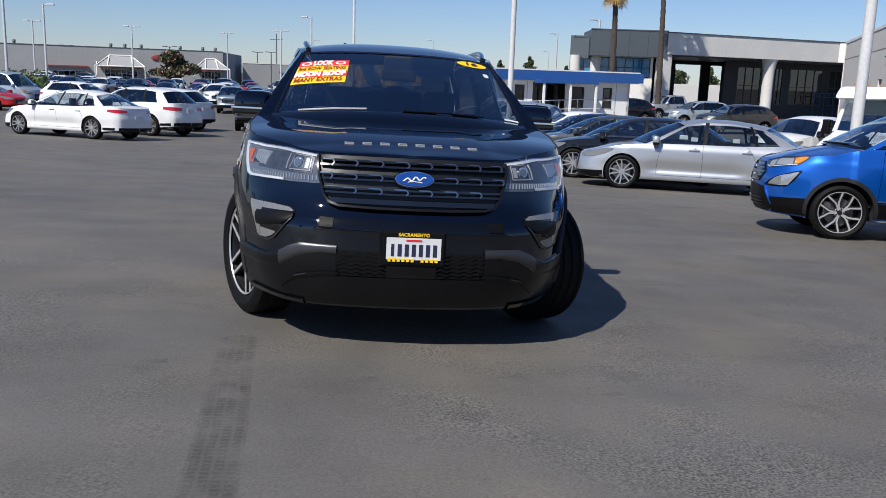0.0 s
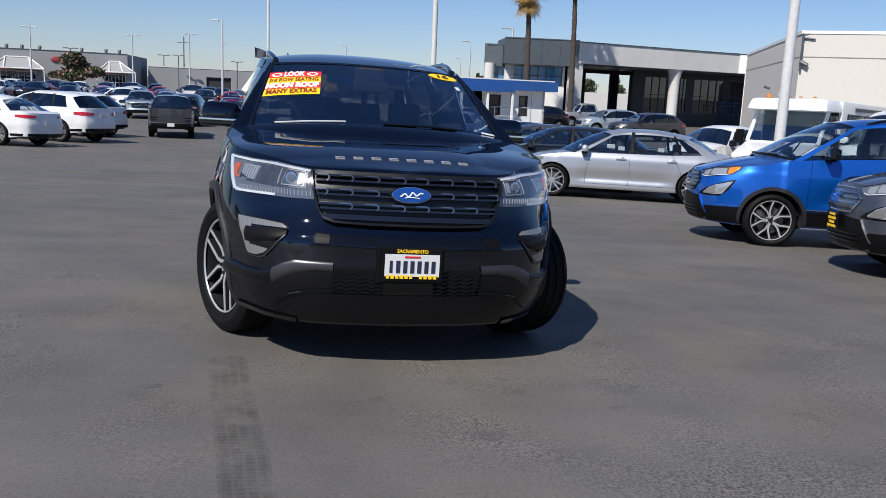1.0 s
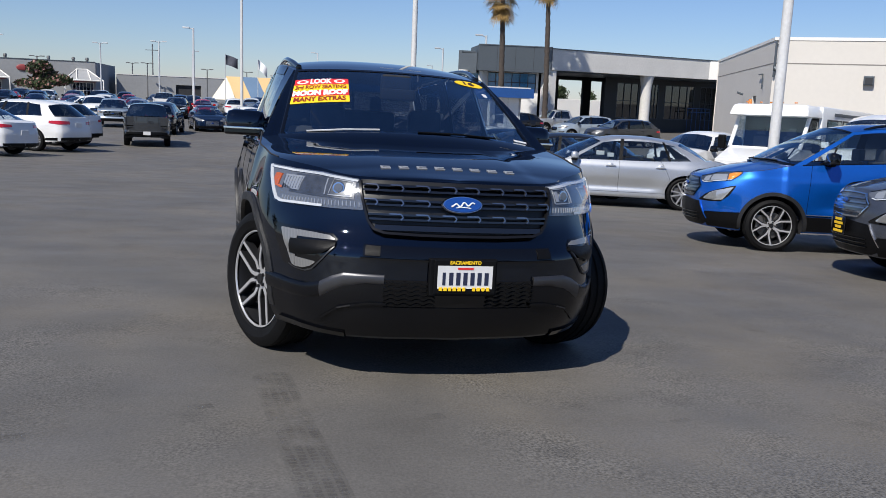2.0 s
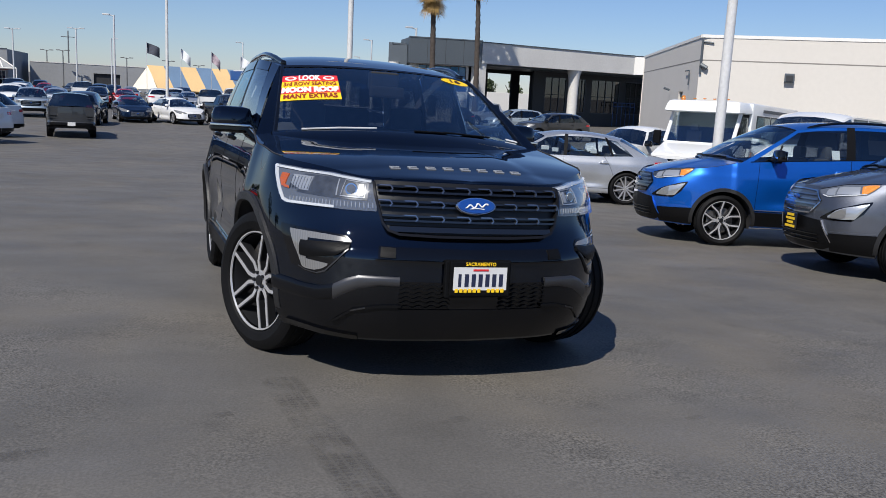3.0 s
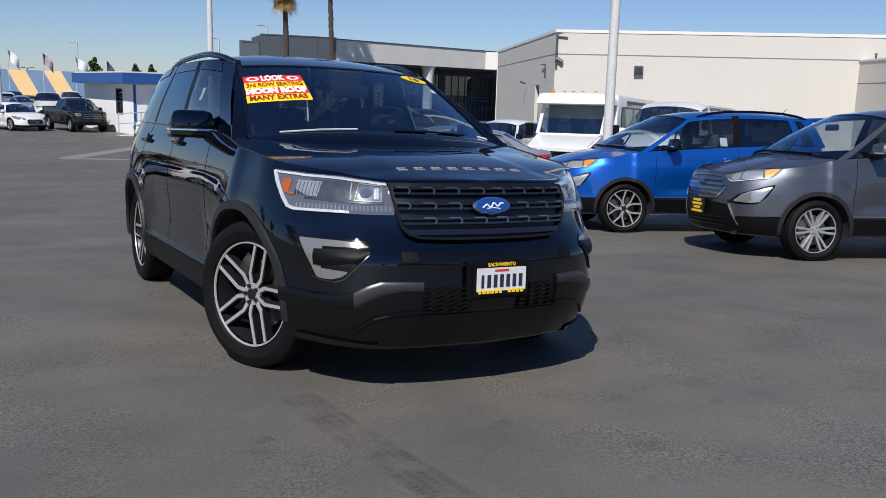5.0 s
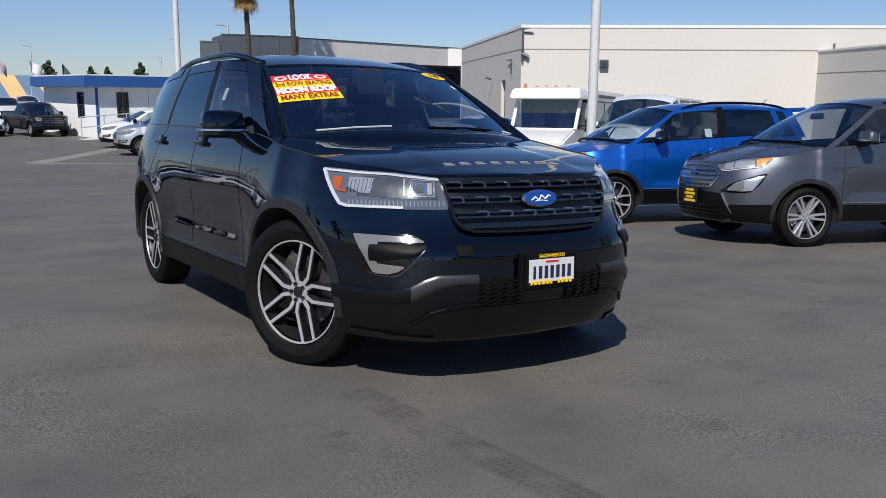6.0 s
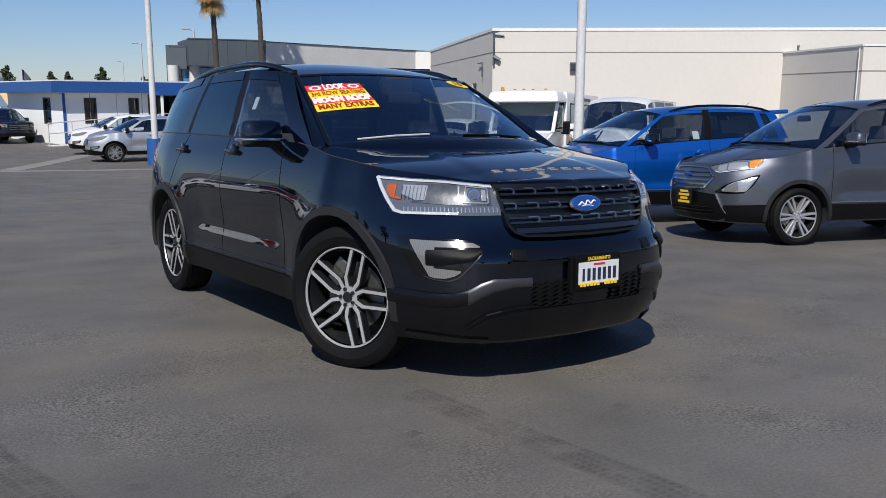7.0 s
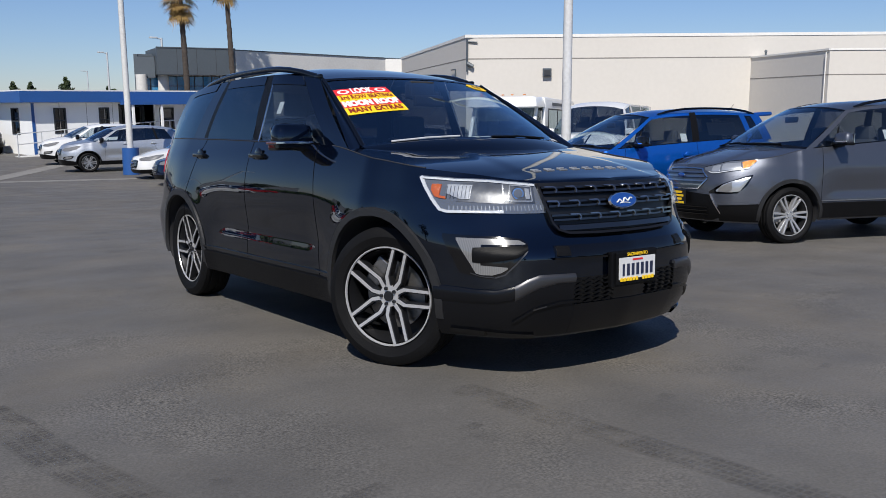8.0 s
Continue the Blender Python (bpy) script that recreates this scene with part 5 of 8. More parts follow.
blue, sh = build_car("compact_suv", CUV, BLUE_PAINT, "bright blue compact sport utility vehicle with black trim", "car", near_side(CUV, 5.70, 4.70, -108) @ Matrix.Scale(1.04, 4), 2, group="cars in the near row")
dress_compact(blue, sh, CUV, BLUE_PAINT, True)
SIX = dict(CUV, rim="six", rim_r=0.230)
grey, sh = build_car("compact_suv", SIX, GREY_PAINT, "dark grey metallic compact sport utility vehicle with a yellow dealer plate", "car", near_side(CUV, 5.885, 1.84, -109) @ Matrix.Scale(1.04, 4), 2, group="cars in the near row")
dress_compact(grey, sh, SIX, GREY_PAINT, False, 0.515)
for car in (blue, grey):
    boxed("paper_tag", (0.46, 0.004, 0.20), (0, 0, 0), PLATE_WHITE, car, "white price sheet in the rear door window").matrix_local = pose(0.700, 2.06, 1.34, -23, 0, 90)
    boxed("paper_tag", (0.10, 0.004, 0.12), (0, 0, 0), PLATE_WHITE, car).matrix_local = pose(0.748, 1.40, 1.22, -23, 0, 90)
    bm = bmesh.new()
    rod(bm, (0.1, 2.55, 1.56), (0.1, 2.72, 1.72), 0.006, 0.003, 6)
    part("aerial", bm, PLASTIC, car)


def sedan(mat, label, m, detail=1, group=""):
    c, s = build_car("sedan", SEDAN, mat, label, "car", m, detail, group=group)
    dress(c, s, SEDAN, mat, SEDAN_STYLE, 1 if detail else 0, lift=(0.022, 0.010, 0.003)[detail])
    return c


def midsuv(mat, label, m, detail=1, group=""):
    c, s = build_car("suv", MIDSUV, mat, label, "car", m, detail, group=group)
    dress(c, s, MIDSUV, mat, MID_STYLE, 1 if detail else 0, lift=(0.022, 0.010, 0.003)[detail])
    return c


def pickup(mat, label, m, detail=1, group=""):
    c, s = build_car("pickup_truck", PICKUP, mat, label, "truck", m, detail, group=group)
    dress(c, s, PICKUP, mat, TRUCK_STYLE, 1 if detail else 0, lift=(0.022, 0.010, 0.003)[detail])
    return c


def van(mat, label, m, detail=1, group=""):
    c, s = build_car("van", VAN, mat, label, "van", m, detail, group=group)
    dress(c, s, VAN, mat, VAN_STYLE, 1 if detail else 0, lift=(0.022, 0.010, 0.003)[detail])
    return c


# the near row, noses towards the open lot
silver = sedan(SILVER_PAINT, "silver metallic sedan parked nose out in a row", stand(5.5, 12.40, -109), 2, "cars in the near row")
for y, w, z in ((1.15, 0.16, 1.08), (1.36, 0.13, 1.05), (2.15, 0.13, 1.06)):
    boxed("paper_tag", (0.004, w, 0.08), (0.745, y, z), PLATE_WHITE, silver, "white paper behind the door glass")
sedan(DARK_PAINT, "black sedan parked behind a silver one", near_side(SEDAN, 4.90, 14.13, -109), 1, "cars in the near row")
sedan(CHARCOAL_PAINT, "charcoal grey sedan parked in a row", near_side(SEDAN, 5.05, 16.95, -106), 1, "cars in the near row")
sedan(NAVY_PAINT, "dark navy sedan parked in a row", near_side(SEDAN, 5.45, 19.9, -100), 1, "cars in the near row")
sedan(WHITE_PAINT, "white sedan with a black grille parked in a row", near_side(SEDAN, 6.0, 23.4, -93), 1, "cars in the near row")
midsuv(SILVER_PAINT, "silver sport utility vehicle beside a lamp post", near_side(MIDSUV, 4.9, 28.8, -95), 1, "cars in the near row")
midsuv(WHITE_PAINT, "white sport utility vehicle parked by the office ramp", near_side(MIDSUV, 5.3, 33.8, -95), 1, "cars in the near row")
# the row on the other side of the aisle
sedan(WHITE_PAINT, "white sedan seen from behind on the open lot", near_side(SEDAN, -7.84, 21.85, -117, 1, 1), 2, "white cars across the aisle")
midsuv(WHITE_PAINT, "white sport utility vehicle with red tail lamps", near_side(MIDSUV, -6.94, 25.58, -120, 1, 1), 2, "white cars across the aisle")
midsuv(WHITE_PAINT, "white sport utility vehicle half hidden behind another", near_side(MIDSUV, -7.1, 29.8, -120, 1, 1), 1, "white cars across the aisle")
pickup(CHARCOAL_PAINT, "dark grey crew cab pickup truck seen from behind", stand(-4.2, 34.9, 184) @ Matrix.Scale(0.90, 4), 1)
midsuv(DARK_PAINT, "black sport utility vehicle parked beyond a grey pickup", stand(-4.0, 45.0, 175), 1)
van(PALE_PAINT, "pale blue-grey passenger van parked beside a hedge", stand(-19.4, 49.8, 72), 1)
sedan(RED_PAINT, "red car half hidden behind a white sedan", stand(-18.6, 44.6, 68), 1)
midsuv(WHITE_PAINT, "white sport utility vehicle parked behind white cars", stand(-13.9, 45.4, 64), 1)
# cars facing the lot further off
sedan(NAVY_PAINT, "small dark blue car facing the aisle", stand(-1.7, 47.0, 8), 1)
sedan(WHITE_PAINT, "white sedan facing the aisle", stand(1.1, 46.7, 22), 1)
pickup(DARK_PAINT, "black pickup truck parked before the office", stand(3.95, 45.6, 13) @ Matrix.Scale(0.95, 4), 1)
pickup(PALE_PAINT, "pale blue pickup truck facing the aisle", stand(-7.2, 49.0, 5) @ Matrix.Scale(0.88, 4), 1)
midsuv(WHITE_PAINT, "white sport utility vehicle facing the aisle", stand(-9.4, 58.4, 8), 1)
sedan(WHITE_PAINT, "white sedan in the far rows", stand(-13.2, 69.0, -60), 0)
# behind the near row
midsuv(DARK_PAINT, "dark sport utility vehicle parked behind sedans", stand(17.2, 52.5, -80), 1)
pickup(SILVER_PAINT, "silver pickup truck parked near the showroom", stand(23.2, 59.3, -80), 1)
midsuv(PALE_PAINT, "grey sport utility vehicle behind the sedans", stand(21.3, 49.3, -85), 1)
midsuv(CHARCOAL_PAINT, "charcoal sport utility vehicle behind the sedans", stand(20.4, 41.9, -85), 1)
midsuv(WHITE_PAINT, "white sport utility vehicle beside a shuttle bus", stand(12.3, 18.7, -60), 1)
van(WHITE_PAINT, "white van with a dark windscreen beside a shuttle bus", stand(14.5, 13.3, -60) @ Matrix.Scale(1.12, 4), 1)

# far rows of parked cars: a few kinds built once, then copied
far_kinds = [f(m, l, pose(0, -400 - 10 * i, 0), 0) for i, (f, m, l) in enumerate((
    (midsuv, WHITE_PAINT, "white parked sport utility vehicle in the far rows"), (sedan, SILVER_PAINT, "silver parked sedan in the far rows"), (midsuv, DARK_PAINT, "black parked sport utility vehicle in the far rows"),
    (sedan, CHARCOAL_PAINT, "grey parked sedan in the far rows"), (pickup, WHITE_PAINT, "white parked pickup in the far rows"), (sedan, RED_PAINT, "red parked sedan in the far rows"), (midsuv, NAVY_PAINT, "navy parked sport utility vehicle in the far rows")))]
rng = random.Random(4)
spots = []
for y, x0, x1 in ((66.5, -10.0, 8.0), (75.0, -33, 13), (84.0, -34, 14), (92.0, -38, 16), (104.0, -42, 2)):
    x = x0
    while x < x1:
        if rng.random() < 0.85:
            spots.append((x + rng.uniform(-0.2, 0.2), y + rng.uniform(-0.5, 0.5), (0 if rng.random() < 0.5 else 180) + rng.uniform(-4, 4)))
        x += 2.75
for i, (x, y, h) in enumerate(spots):
    k = rng.choice((0, 0, 1, 1, 2, 2, 3, 3, 4, 5, 6)) if i >= len(far_kinds) else i
    m = stand(x, y, h)
    if i < len(far_kinds):
        far_kinds[k].matrix_world = m
        tagged(far_kinds[k], group="cars in the far rows")
    else:
        copy_thing(far_kinds[k], m)


# ---- the black car, piece by piece ----
def text_mesh(name, words, size, mat, place, parent, width=None, bold=0.0):
    """Flat lettering in Blender's own font; place(x, z) lays each point on its surface."""
    cu = bpy.data.curves.new(name, "FONT")
    cu.body, cu.size, cu.align_x, cu.align_y, cu.offset, cu.resolution_u = words, size, "CENTER", "CENTER", bold, 3
    ob = bpy.data.objects.new(name, cu)
    scene.collection.objects.link(ob)
    me = bpy.data.meshes.new_from_object(ob.evaluated_get(bpy.context.evaluated_depsgraph_get()))
    bpy.data.objects.remove(ob)
    bpy.data.curves.remove(cu)
    xs = [v.co.x for v in me.vertices]
    k = width / (max(xs) - min(xs)) if width else 1.0
    mid = (max(xs) + min(xs)) / 2
    for v in me.vertices:
        v.co = place((v.co.x - mid) * k, v.co.y)
    me.materials.clear()
    me.materials.append(mat)
    me.name = name
    return child(name, me, parent)


def sheet(name, place, x0, x1, z0, z1, mat, parent, label="", nx=10, nz=4, oval=False):
    """A thin printed sheet laid on a surface."""
    net = np.zeros((nx + 1, nz + 1, 3))
    for i in range(nx + 1):
        for j in range(nz + 1):
            a, b = i / nx * 2 - 1, j / nz * 2 - 1
            if oval:
                a, b = a * math.sqrt(1 - b * b / 2), b * math.sqrt(1 - a * a / 2)
            net[i, j] = place((x0 + x1) / 2 + a * (x1 - x0) / 2, (z0 + z1) / 2 + b * (z1 - z0) / 2)
    return child(name, mesh(name, *grid(net), mat), parent, label)


def dress_black_car(car, sh):
    S = SUV
    ux, uy = sh.ux, lambda y: float(sh.uy(y))
    # lower bumper and sills in dark plastic
    lower = [(uy(-0.43), 0.235, 0.480), (uy(-0.56), 0.235, 0.475), (ux(0.80), 0.235, 0.462), (ux(0.73), 0.235, 0.460), (ux(0.662), 0.235, 0.480), (ux(0.61), 0.235, 0.515), (ux(0.555), 0.235, 0.535), (ux(0.37), 0.235, 0.535)]
    for s in both(lower):
        skin_part("bumper_cladding", car, BUMPER_BLACK, [strip(sh, s, 0.010, 0.03, 6, 4)])
    skin_part("bumper_lip", car, BUMPER_BLACK, [strip(sh, [(-ux(0.37), 0.235, 0.395), (0.001, 0.235, 0.395), (ux(0.37), 0.235, 0.395)], 0.011, 0.03, 3, 8)])
    for sg in (1, -1):
        band = [(ux(0.372), 0.505, 0.552), (ux(0.46), 0.507, 0.553), (ux(0.555), 0.488, 0.553), (ux(0.61), 0.460, 0.533), (ux(0.662), 0.426, 0.501), (ux(0.73), 0.411, 0.479), (ux(0.81), 0.408, 0.480), (uy(-0.56), 0.410, 0.486), (uy(-0.432), 0.415, 0.492)]
        # one band in two colours: grey metal inside paints the sun's highlight on it
        skin_part("bumper_trim", car, DULL_GREY, [strip(sh, [(sg * u, a, b) for u, a, b in band[:5]], 0.010, 0.02, 8, 5, 0.009)], "dark trim band, its sun highlight put in as satin grey")
        skin_part("bumper_trim", car, BUMPER_BLACK, [strip(sh, [(sg * u, a, b) for u, a, b in band[4:]], 0.010, 0.02, 8, 5, 0.009)])
        line = [(sg * ux(0.36), 0.412), (sg * ux(0.45), 0.410), (sg * ux(0.575), 0.384), (sg * ux(0.67), 0.315)]
        skin_part("lip_trim", car, BUMPER_BLACK, [ribbon(sh, line, 0.014, 0.020, 0.015, 6)])
        skin_part("lip_trim", car, DULL_GREY, [ribbon(sh, [(sg * ux(0.52), 0.398), (sg * ux(0.555), 0.389), (sg * ux(0.585), 0.380)], 0.008, 0.0215, 0.01, 3)])
        line = [(sg * ux(0.56), 0.236), (sg * ux(0.72), 0.248), (sg * uy(-0.64), 0.256), (sg * uy(-0.50), 0.262)]
        skin_part("spoiler_edge", car, GLOSS_BLACK, [ribbon(sh, line, 0.030, 0.022, 0.04, 6)])
        line = [(sg * uy(y), 0.345) for y in np.linspace(0.47, 2.39, 6)]
        skin_part("sill", car, PLASTIC, [ribbon(sh, line, 0.175, 0.016, 0.03, 4)])
        skin_part("sill_edge", car, GLOSS_BLACK, [ribbon(sh, [(u, 0.448) for u, z in line], 0.014, 0.014, 0.012, 4)])
        for yc in (0, S["base"]):
            arc = [(sg * uy(yc + (S["arch"] + 0.022) * math.cos(a)), S["wheel"] + (S["arch"] + 0.022) * math.sin(a)) for a in np.radians(np.linspace(-8, 188, 19))]
            skin_part("arch_trim", car, ARCH_PLASTIC, [ribbon(sh, arc, 0.052, 0.014, 0.02, 3)])
    # lower grille with wavy bars
    skin_part("lower_grille", car, GLOSS_BLACK, [strip(sh, [(-ux(0.385), 0.395, 0.530), (0.001, 0.395, 0.530), (ux(0.385), 0.395, 0.530)], 0.003, 0.008, 3, 8)])
    for k in range(6):
        for sg in (1, -1):
            line = [(sg * ux(0.375 - 0.0155 * i), 0.407 + k * 0.0215 + (0.0045 if (i // 2) % 2 else -0.0045)) for i in range(17)]
            skin_part("grille_wave", car, PLASTIC, [ribbon(sh, line, 0.0065, 0.014, 0.012, 1)])
    # middle intake
    skin_part("intake", car, GLOSS_BLACK, [strip(sh, [(-ux(0.475), 0.635, 0.690), (0.001, 0.632, 0.685), (ux(0.475), 0.635, 0.690)], 0.004, 0.008, 2, 8)])
    for sg in (1, -1):
        skin_part("intake_cover", car, PLASTIC, [strip(sh, [(sg * ux(0.395), 0.640, 0.685), (sg * ux(0.465), 0.642, 0.688)], 0.009, 0.01)])
    skin_part("intake_edge", car, GLOSS_BLACK, [ribbon(sh, [(-ux(0.485), 0.628), (0.001, 0.622), (ux(0.485), 0.628)], 0.012, 0.018, 0.02, 8)])
    # upper grille: a recess, a rim, bars with small hooks
    shape = [(0.0, 0.745, 0.990), (0.2, 0.745, 0.990), (0.38, 0.748, 0.990), (0.435, 0.765, 0.990), (0.465, 0.80, 0.990), (0.49, 0.87, 0.990), (0.51, 0.93, 0.990), (0.523, 0.985, 0.990)]
    full = [(-ux(x), a, b) for x, a, b in shape[::-1][:-1]] + [(0.001, 0.745, 0.990)] + [(ux(x), a, b) for x, a, b in shape[1:]]
    skin_part("grille", car, material("grille_dark", (0.004, 0.004, 0.0045), rough=0.4), [strip(sh, full, 0.003, 0.006, 4, 2)])
    rim = [(0.523, 0.985), (0.510, 0.93), (0.49, 0.87), (0.465, 0.80), (0.435, 0.765), (0.38, 0.748), (0.2, 0.742)]
    rim = [(-ux(x), z) for x, z in rim] + [(0.001, 0.742)] + [(ux(x), z) for x, z in rim[::-1]]
    skin_part("grille_rim", car, material("grille_rim_black", (0.02, 0.02, 0.022), rough=0.2, metal=0.6), [ribbon(sh, rim, 0.014, 0.028, 0.03, 3)], "dark gloss grille rim")
    bars = [(0.968, 0.505), (0.945, 0.50), (0.900, 0.487), (0.878, 0.48), (0.833, 0.467), (0.811, 0.458), (0.772, 0.43)]
    for k, (z, w) in enumerate(bars):
        skin_part("grille_bar", car, GRILLE_GLOSS, [ribbon(sh, [(-ux(w), z), (-ux(w / 2), z), (0.001, z), (ux(w / 2), z), (ux(w), z)], 0.0125 if k < 6 else 0.03, 0.027, 0.022, 6)])
    for z0, z1, w in ((0.945, 0.968, 0.48), (0.878, 0.900, 0.46), (0.811, 0.833, 0.43)):
        xs = [x for x in np.arange(-0.455, 0.46, 0.13) if abs(x) < w]
        for x in xs:
            c, d = float(np.sign(x) or 1), ux(abs(x))
            sgn = 1 if x >= 0 else -1
            loop = [(sgn * d - 0.036, z1 + 0.004), (sgn * d + 0.022, z1 + 0.004), (sgn * d + 0.034, (z0 + z1) / 2), (sgn * d + 0.022, z0 - 0.002)]
            if min(p[0] for p in loop) < 0 < max(p[0] for p in loop):
                continue
            skin_part("grille_hook", car, DARK_CHROME, [ribbon(sh, loop, 0.0080, 0.034, 0.012, 3)])
    # maker's badge: a plain blue oval with a pale bar
    c = sh.at(0.0, 0.892, 0.034)
    tilt = Matrix.Translation(Vector(c)) @ pose(0, 0, 0, -14, 0, 0)

    def oval(rx, rz, y0, y1, mat, name, parent, label=""):
        bm = bmesh.new()
        a = bmesh.ops.create_circle(bm, cap_ends=True, segments=40, radius=1)["verts"]
        for v in a:
            v.co = Vector((v.co.x * rx, y0, v.co.y * rz))
        r = bmesh.ops.extrude_face_region(bm, geom=bm.faces[:])
        for v in [g for g in r["geom"] if isinstance(g, bmesh.types.BMVert)]:
            v.co = Vector((v.co.x * 0.94, y1, v.co.z * 0.90))
        bmesh.ops.recalc_face_normals(bm, faces=bm.faces)
        return part(name, bm, mat, parent, label)

    e = oval(0.104, 0.044, 0.004, -0.006, CHROME, "badge", car, "plain blue oval badge with a silver rim")
    e.matrix_local = tilt
    oval(0.096, 0.038, -0.005, -0.009, EMBLEM_BLUE, "badge_face", e)
    bm = bmesh.new()
    tube(bm, [(x, -0.0105, 0.011 * math.sin(x * 150 + 0.6) * (1 - abs(x) / 0.09) + 0.1 * x) for x in np.linspace(-0.058, 0.058, 34)], 0.0038, 6)
    tube(bm, [(x, -0.0105, -0.017 + 0.004 * math.cos(x * 40)) for x in np.linspace(-0.034, 0.040, 9)], 0.0022, 6)
    part("badge_bars", bm, WHITE_PRINT, e)
    # eight plain silver shapes along the front edge of the hood
    for k in range(8):
        x = -0.327 + k * 0.0935
        s = (x + 1) / 2
        net = sh.hood
        row = next(i for i in range(len(net)) if net[i, -1, 0] > 0.60)
        ya = net[row, 0, 1]
        z = float(np.interp(x, net[row, :, 0], net[row, :, 2]))
        z2 = float(np.interp(x, net[row + 2, :, 0], net[row + 2, :, 2]))
        slope = math.atan2(z2 - z, net[row + 2, 0, 1] - ya)
        bm = bmesh.new()
        for dy in (-0.013, 0.013):
            box(bm, (0.050, 0.010, 0.006), (0, dy, 0), bevel=0.0012)
        box(bm, (0.010, 0.034, 0.005), (-0.018, 0, 0), bevel=0.0012)
        part("hood_letter", bm, LETTER, car, "plain silver block in place of lettering", m=Matrix.Translation((x, ya + 0.004, z + 0.003)) @ pose(0, 0, 0, math.degrees(slope), 0, 0))
    # headlamps
    for sg in (1, -1):
        def q(st):
            return [(sg * u, a, b) for u, a, b in st]
        lampst = [(ux(0.497), 0.846, 0.868), (ux(0.515), 0.846, 0.935), (ux(0.535), 0.846, 0.990), (ux(0.62), 0.846, 0.998), (ux(0.705), 0.847, 1.004), (ux(0.775), 0.848, 1.011), (uy(-0.49), 0.848, 1.018), (uy(-0.45), 0.858, 1.022), (uy(-0.405), 0.905, 1.025), (uy(-0.355), 0.965, 1.028), (uy(-0.315), 1.018, 1.031)]
        h = skin_part("headlamp", car, LAMP_GREY, [strip(sh, q(lampst), 0.006, 0.012, 6, 4)], "clear headlamp with an amber corner and white light bar")
        top = [(sg * u, b - 0.009) for u, a, b in lampst[2:]]
        side = [(sg * u, a + 0.008) for u, a, b in lampst[::-1][:7]]
        skin_part("light_bar", h, LAMP_WHITE, [ribbon(sh, top, 0.011, 0.014, 0.01, 4)])
        skin_part("light_bar", h, LAMP_WHITE, [ribbon(sh, side, 0.014, 0.014, 0.01, 4)])
        skin_part("amber_lens", h, TURN_AMBER, [strip(sh, q([(uy(-0.388), 0.962, 0.990), (uy(-0.415), 0.928, 0.990), (uy(-0.438), 0.924, 0.987)]), 0.012, 0.01, 3, 4), strip(sh, q([(uy(-0.438), 0.922, 0.934), (uy(-0.475), 0.918, 0.928)]), 0.012, 0.01, 2, 3)])
        skin_part("lamp_chamber", h, LAMP_DARK, [strip(sh, q([(ux(0.545), 0.893, 0.978), (ux(0.62), 0.893, 0.986), (ux(0.74), 0.896, 0.990), (uy(-0.53), 0.905, 0.994)]), 0.0085, 0.01, 3, 5)], "dark lamp chamber")
        skin_part("ribbed_lens", h, LAMP_CLEAR, [strip(sh, q([(uy(-0.595), 0.916, 0.984), (uy(-0.545), 0.918, 0.986), (uy(-0.47), 0.945, 0.988)]), 0.0115, 0.01, 4, 4)])
        for i in range(7):
            y = -0.59 + i * 0.019
            skin_part("lens_rib", h, LAMP_DARK, [ribbon(sh, [(sg * uy(y), 0.922), (sg * uy(y + 0.004), 0.980)], 0.004, 0.0135, 0.008, 1)])
        skin_part("reflector", h, LAMP_CLEAR, [ribbon(sh, [(sg * ux(0.560), 0.905), (sg * ux(0.560), 0.975), (sg * ux(0.675), 0.983), (sg * ux(0.685), 0.908), (sg * ux(0.560), 0.905)], 0.006, 0.0120, 0.012, 4)])
        skin_part("reflector", h, LAMP_CLEAR, [strip(sh, q([(ux(0.570), 0.915, 0.965), (ux(0.592), 0.915, 0.967)]), 0.0115, 0.01, 2, 3)])
        turn = Matrix.Translation(Vector(sh.at(sg * ux(0.632), 0.942, 0.010))) @ pose(0, 0, 0, -8, 0, sg * 24)
        ring = oval(0.031, 0.031, 0.010, -0.005, CHROME, "projector", h)
        ring.matrix_local = turn
        oval(0.023, 0.023, 0.0, -0.009, LAMP_GREY, "projector_lens", ring)
        skin_part("divider", h, LAMP_CLEAR, [ribbon(sh, [(sg * ux(0.705), 0.908), (sg * ux(0.712), 0.985)], 0.010, 0.0125, 0.01, 2)])
        for i in range(24):
            u_ = ux(0.515) + (uy(-0.50) - ux(0.515)) * i / 23
            skin_part("lens_rib", h, LAMP_CLEAR, [ribbon(sh, [(sg * u_, 0.860), (sg * (u_ + 0.003), 0.884)], 0.0065, 0.011, 0.008, 1)])
        cover = skin_part("lamp_cover", h, LENS, [strip(sh, q(lampst), 0.019, 0.002, 6, 6)], "clear lamp cover")
        cover.visible_shadow = False
        # fog lamp: dark pocket, pale C-shaped lamp, a bright lower edge
        pocket = [(ux(0.60), 0.690, 0.705), (ux(0.625), 0.648, 0.726), (ux(0.70), 0.560, 0.735), (ux(0.745), 0.533, 0.738), (uy(-0.66), 0.540, 0.741), (uy(-0.565), 0.560, 0.745), (uy(-0.52), 0.650, 0.747), (uy(-0.475), 0.735, 0.749)]
        um = uy(-0.665)
        f = skin_part("fog_lamp", car, GLOSS_BLACK, [strip(sh, q(pocket), 0.004, 0.01, 4, 5)], "C-shaped white fog lamp in a black pocket")
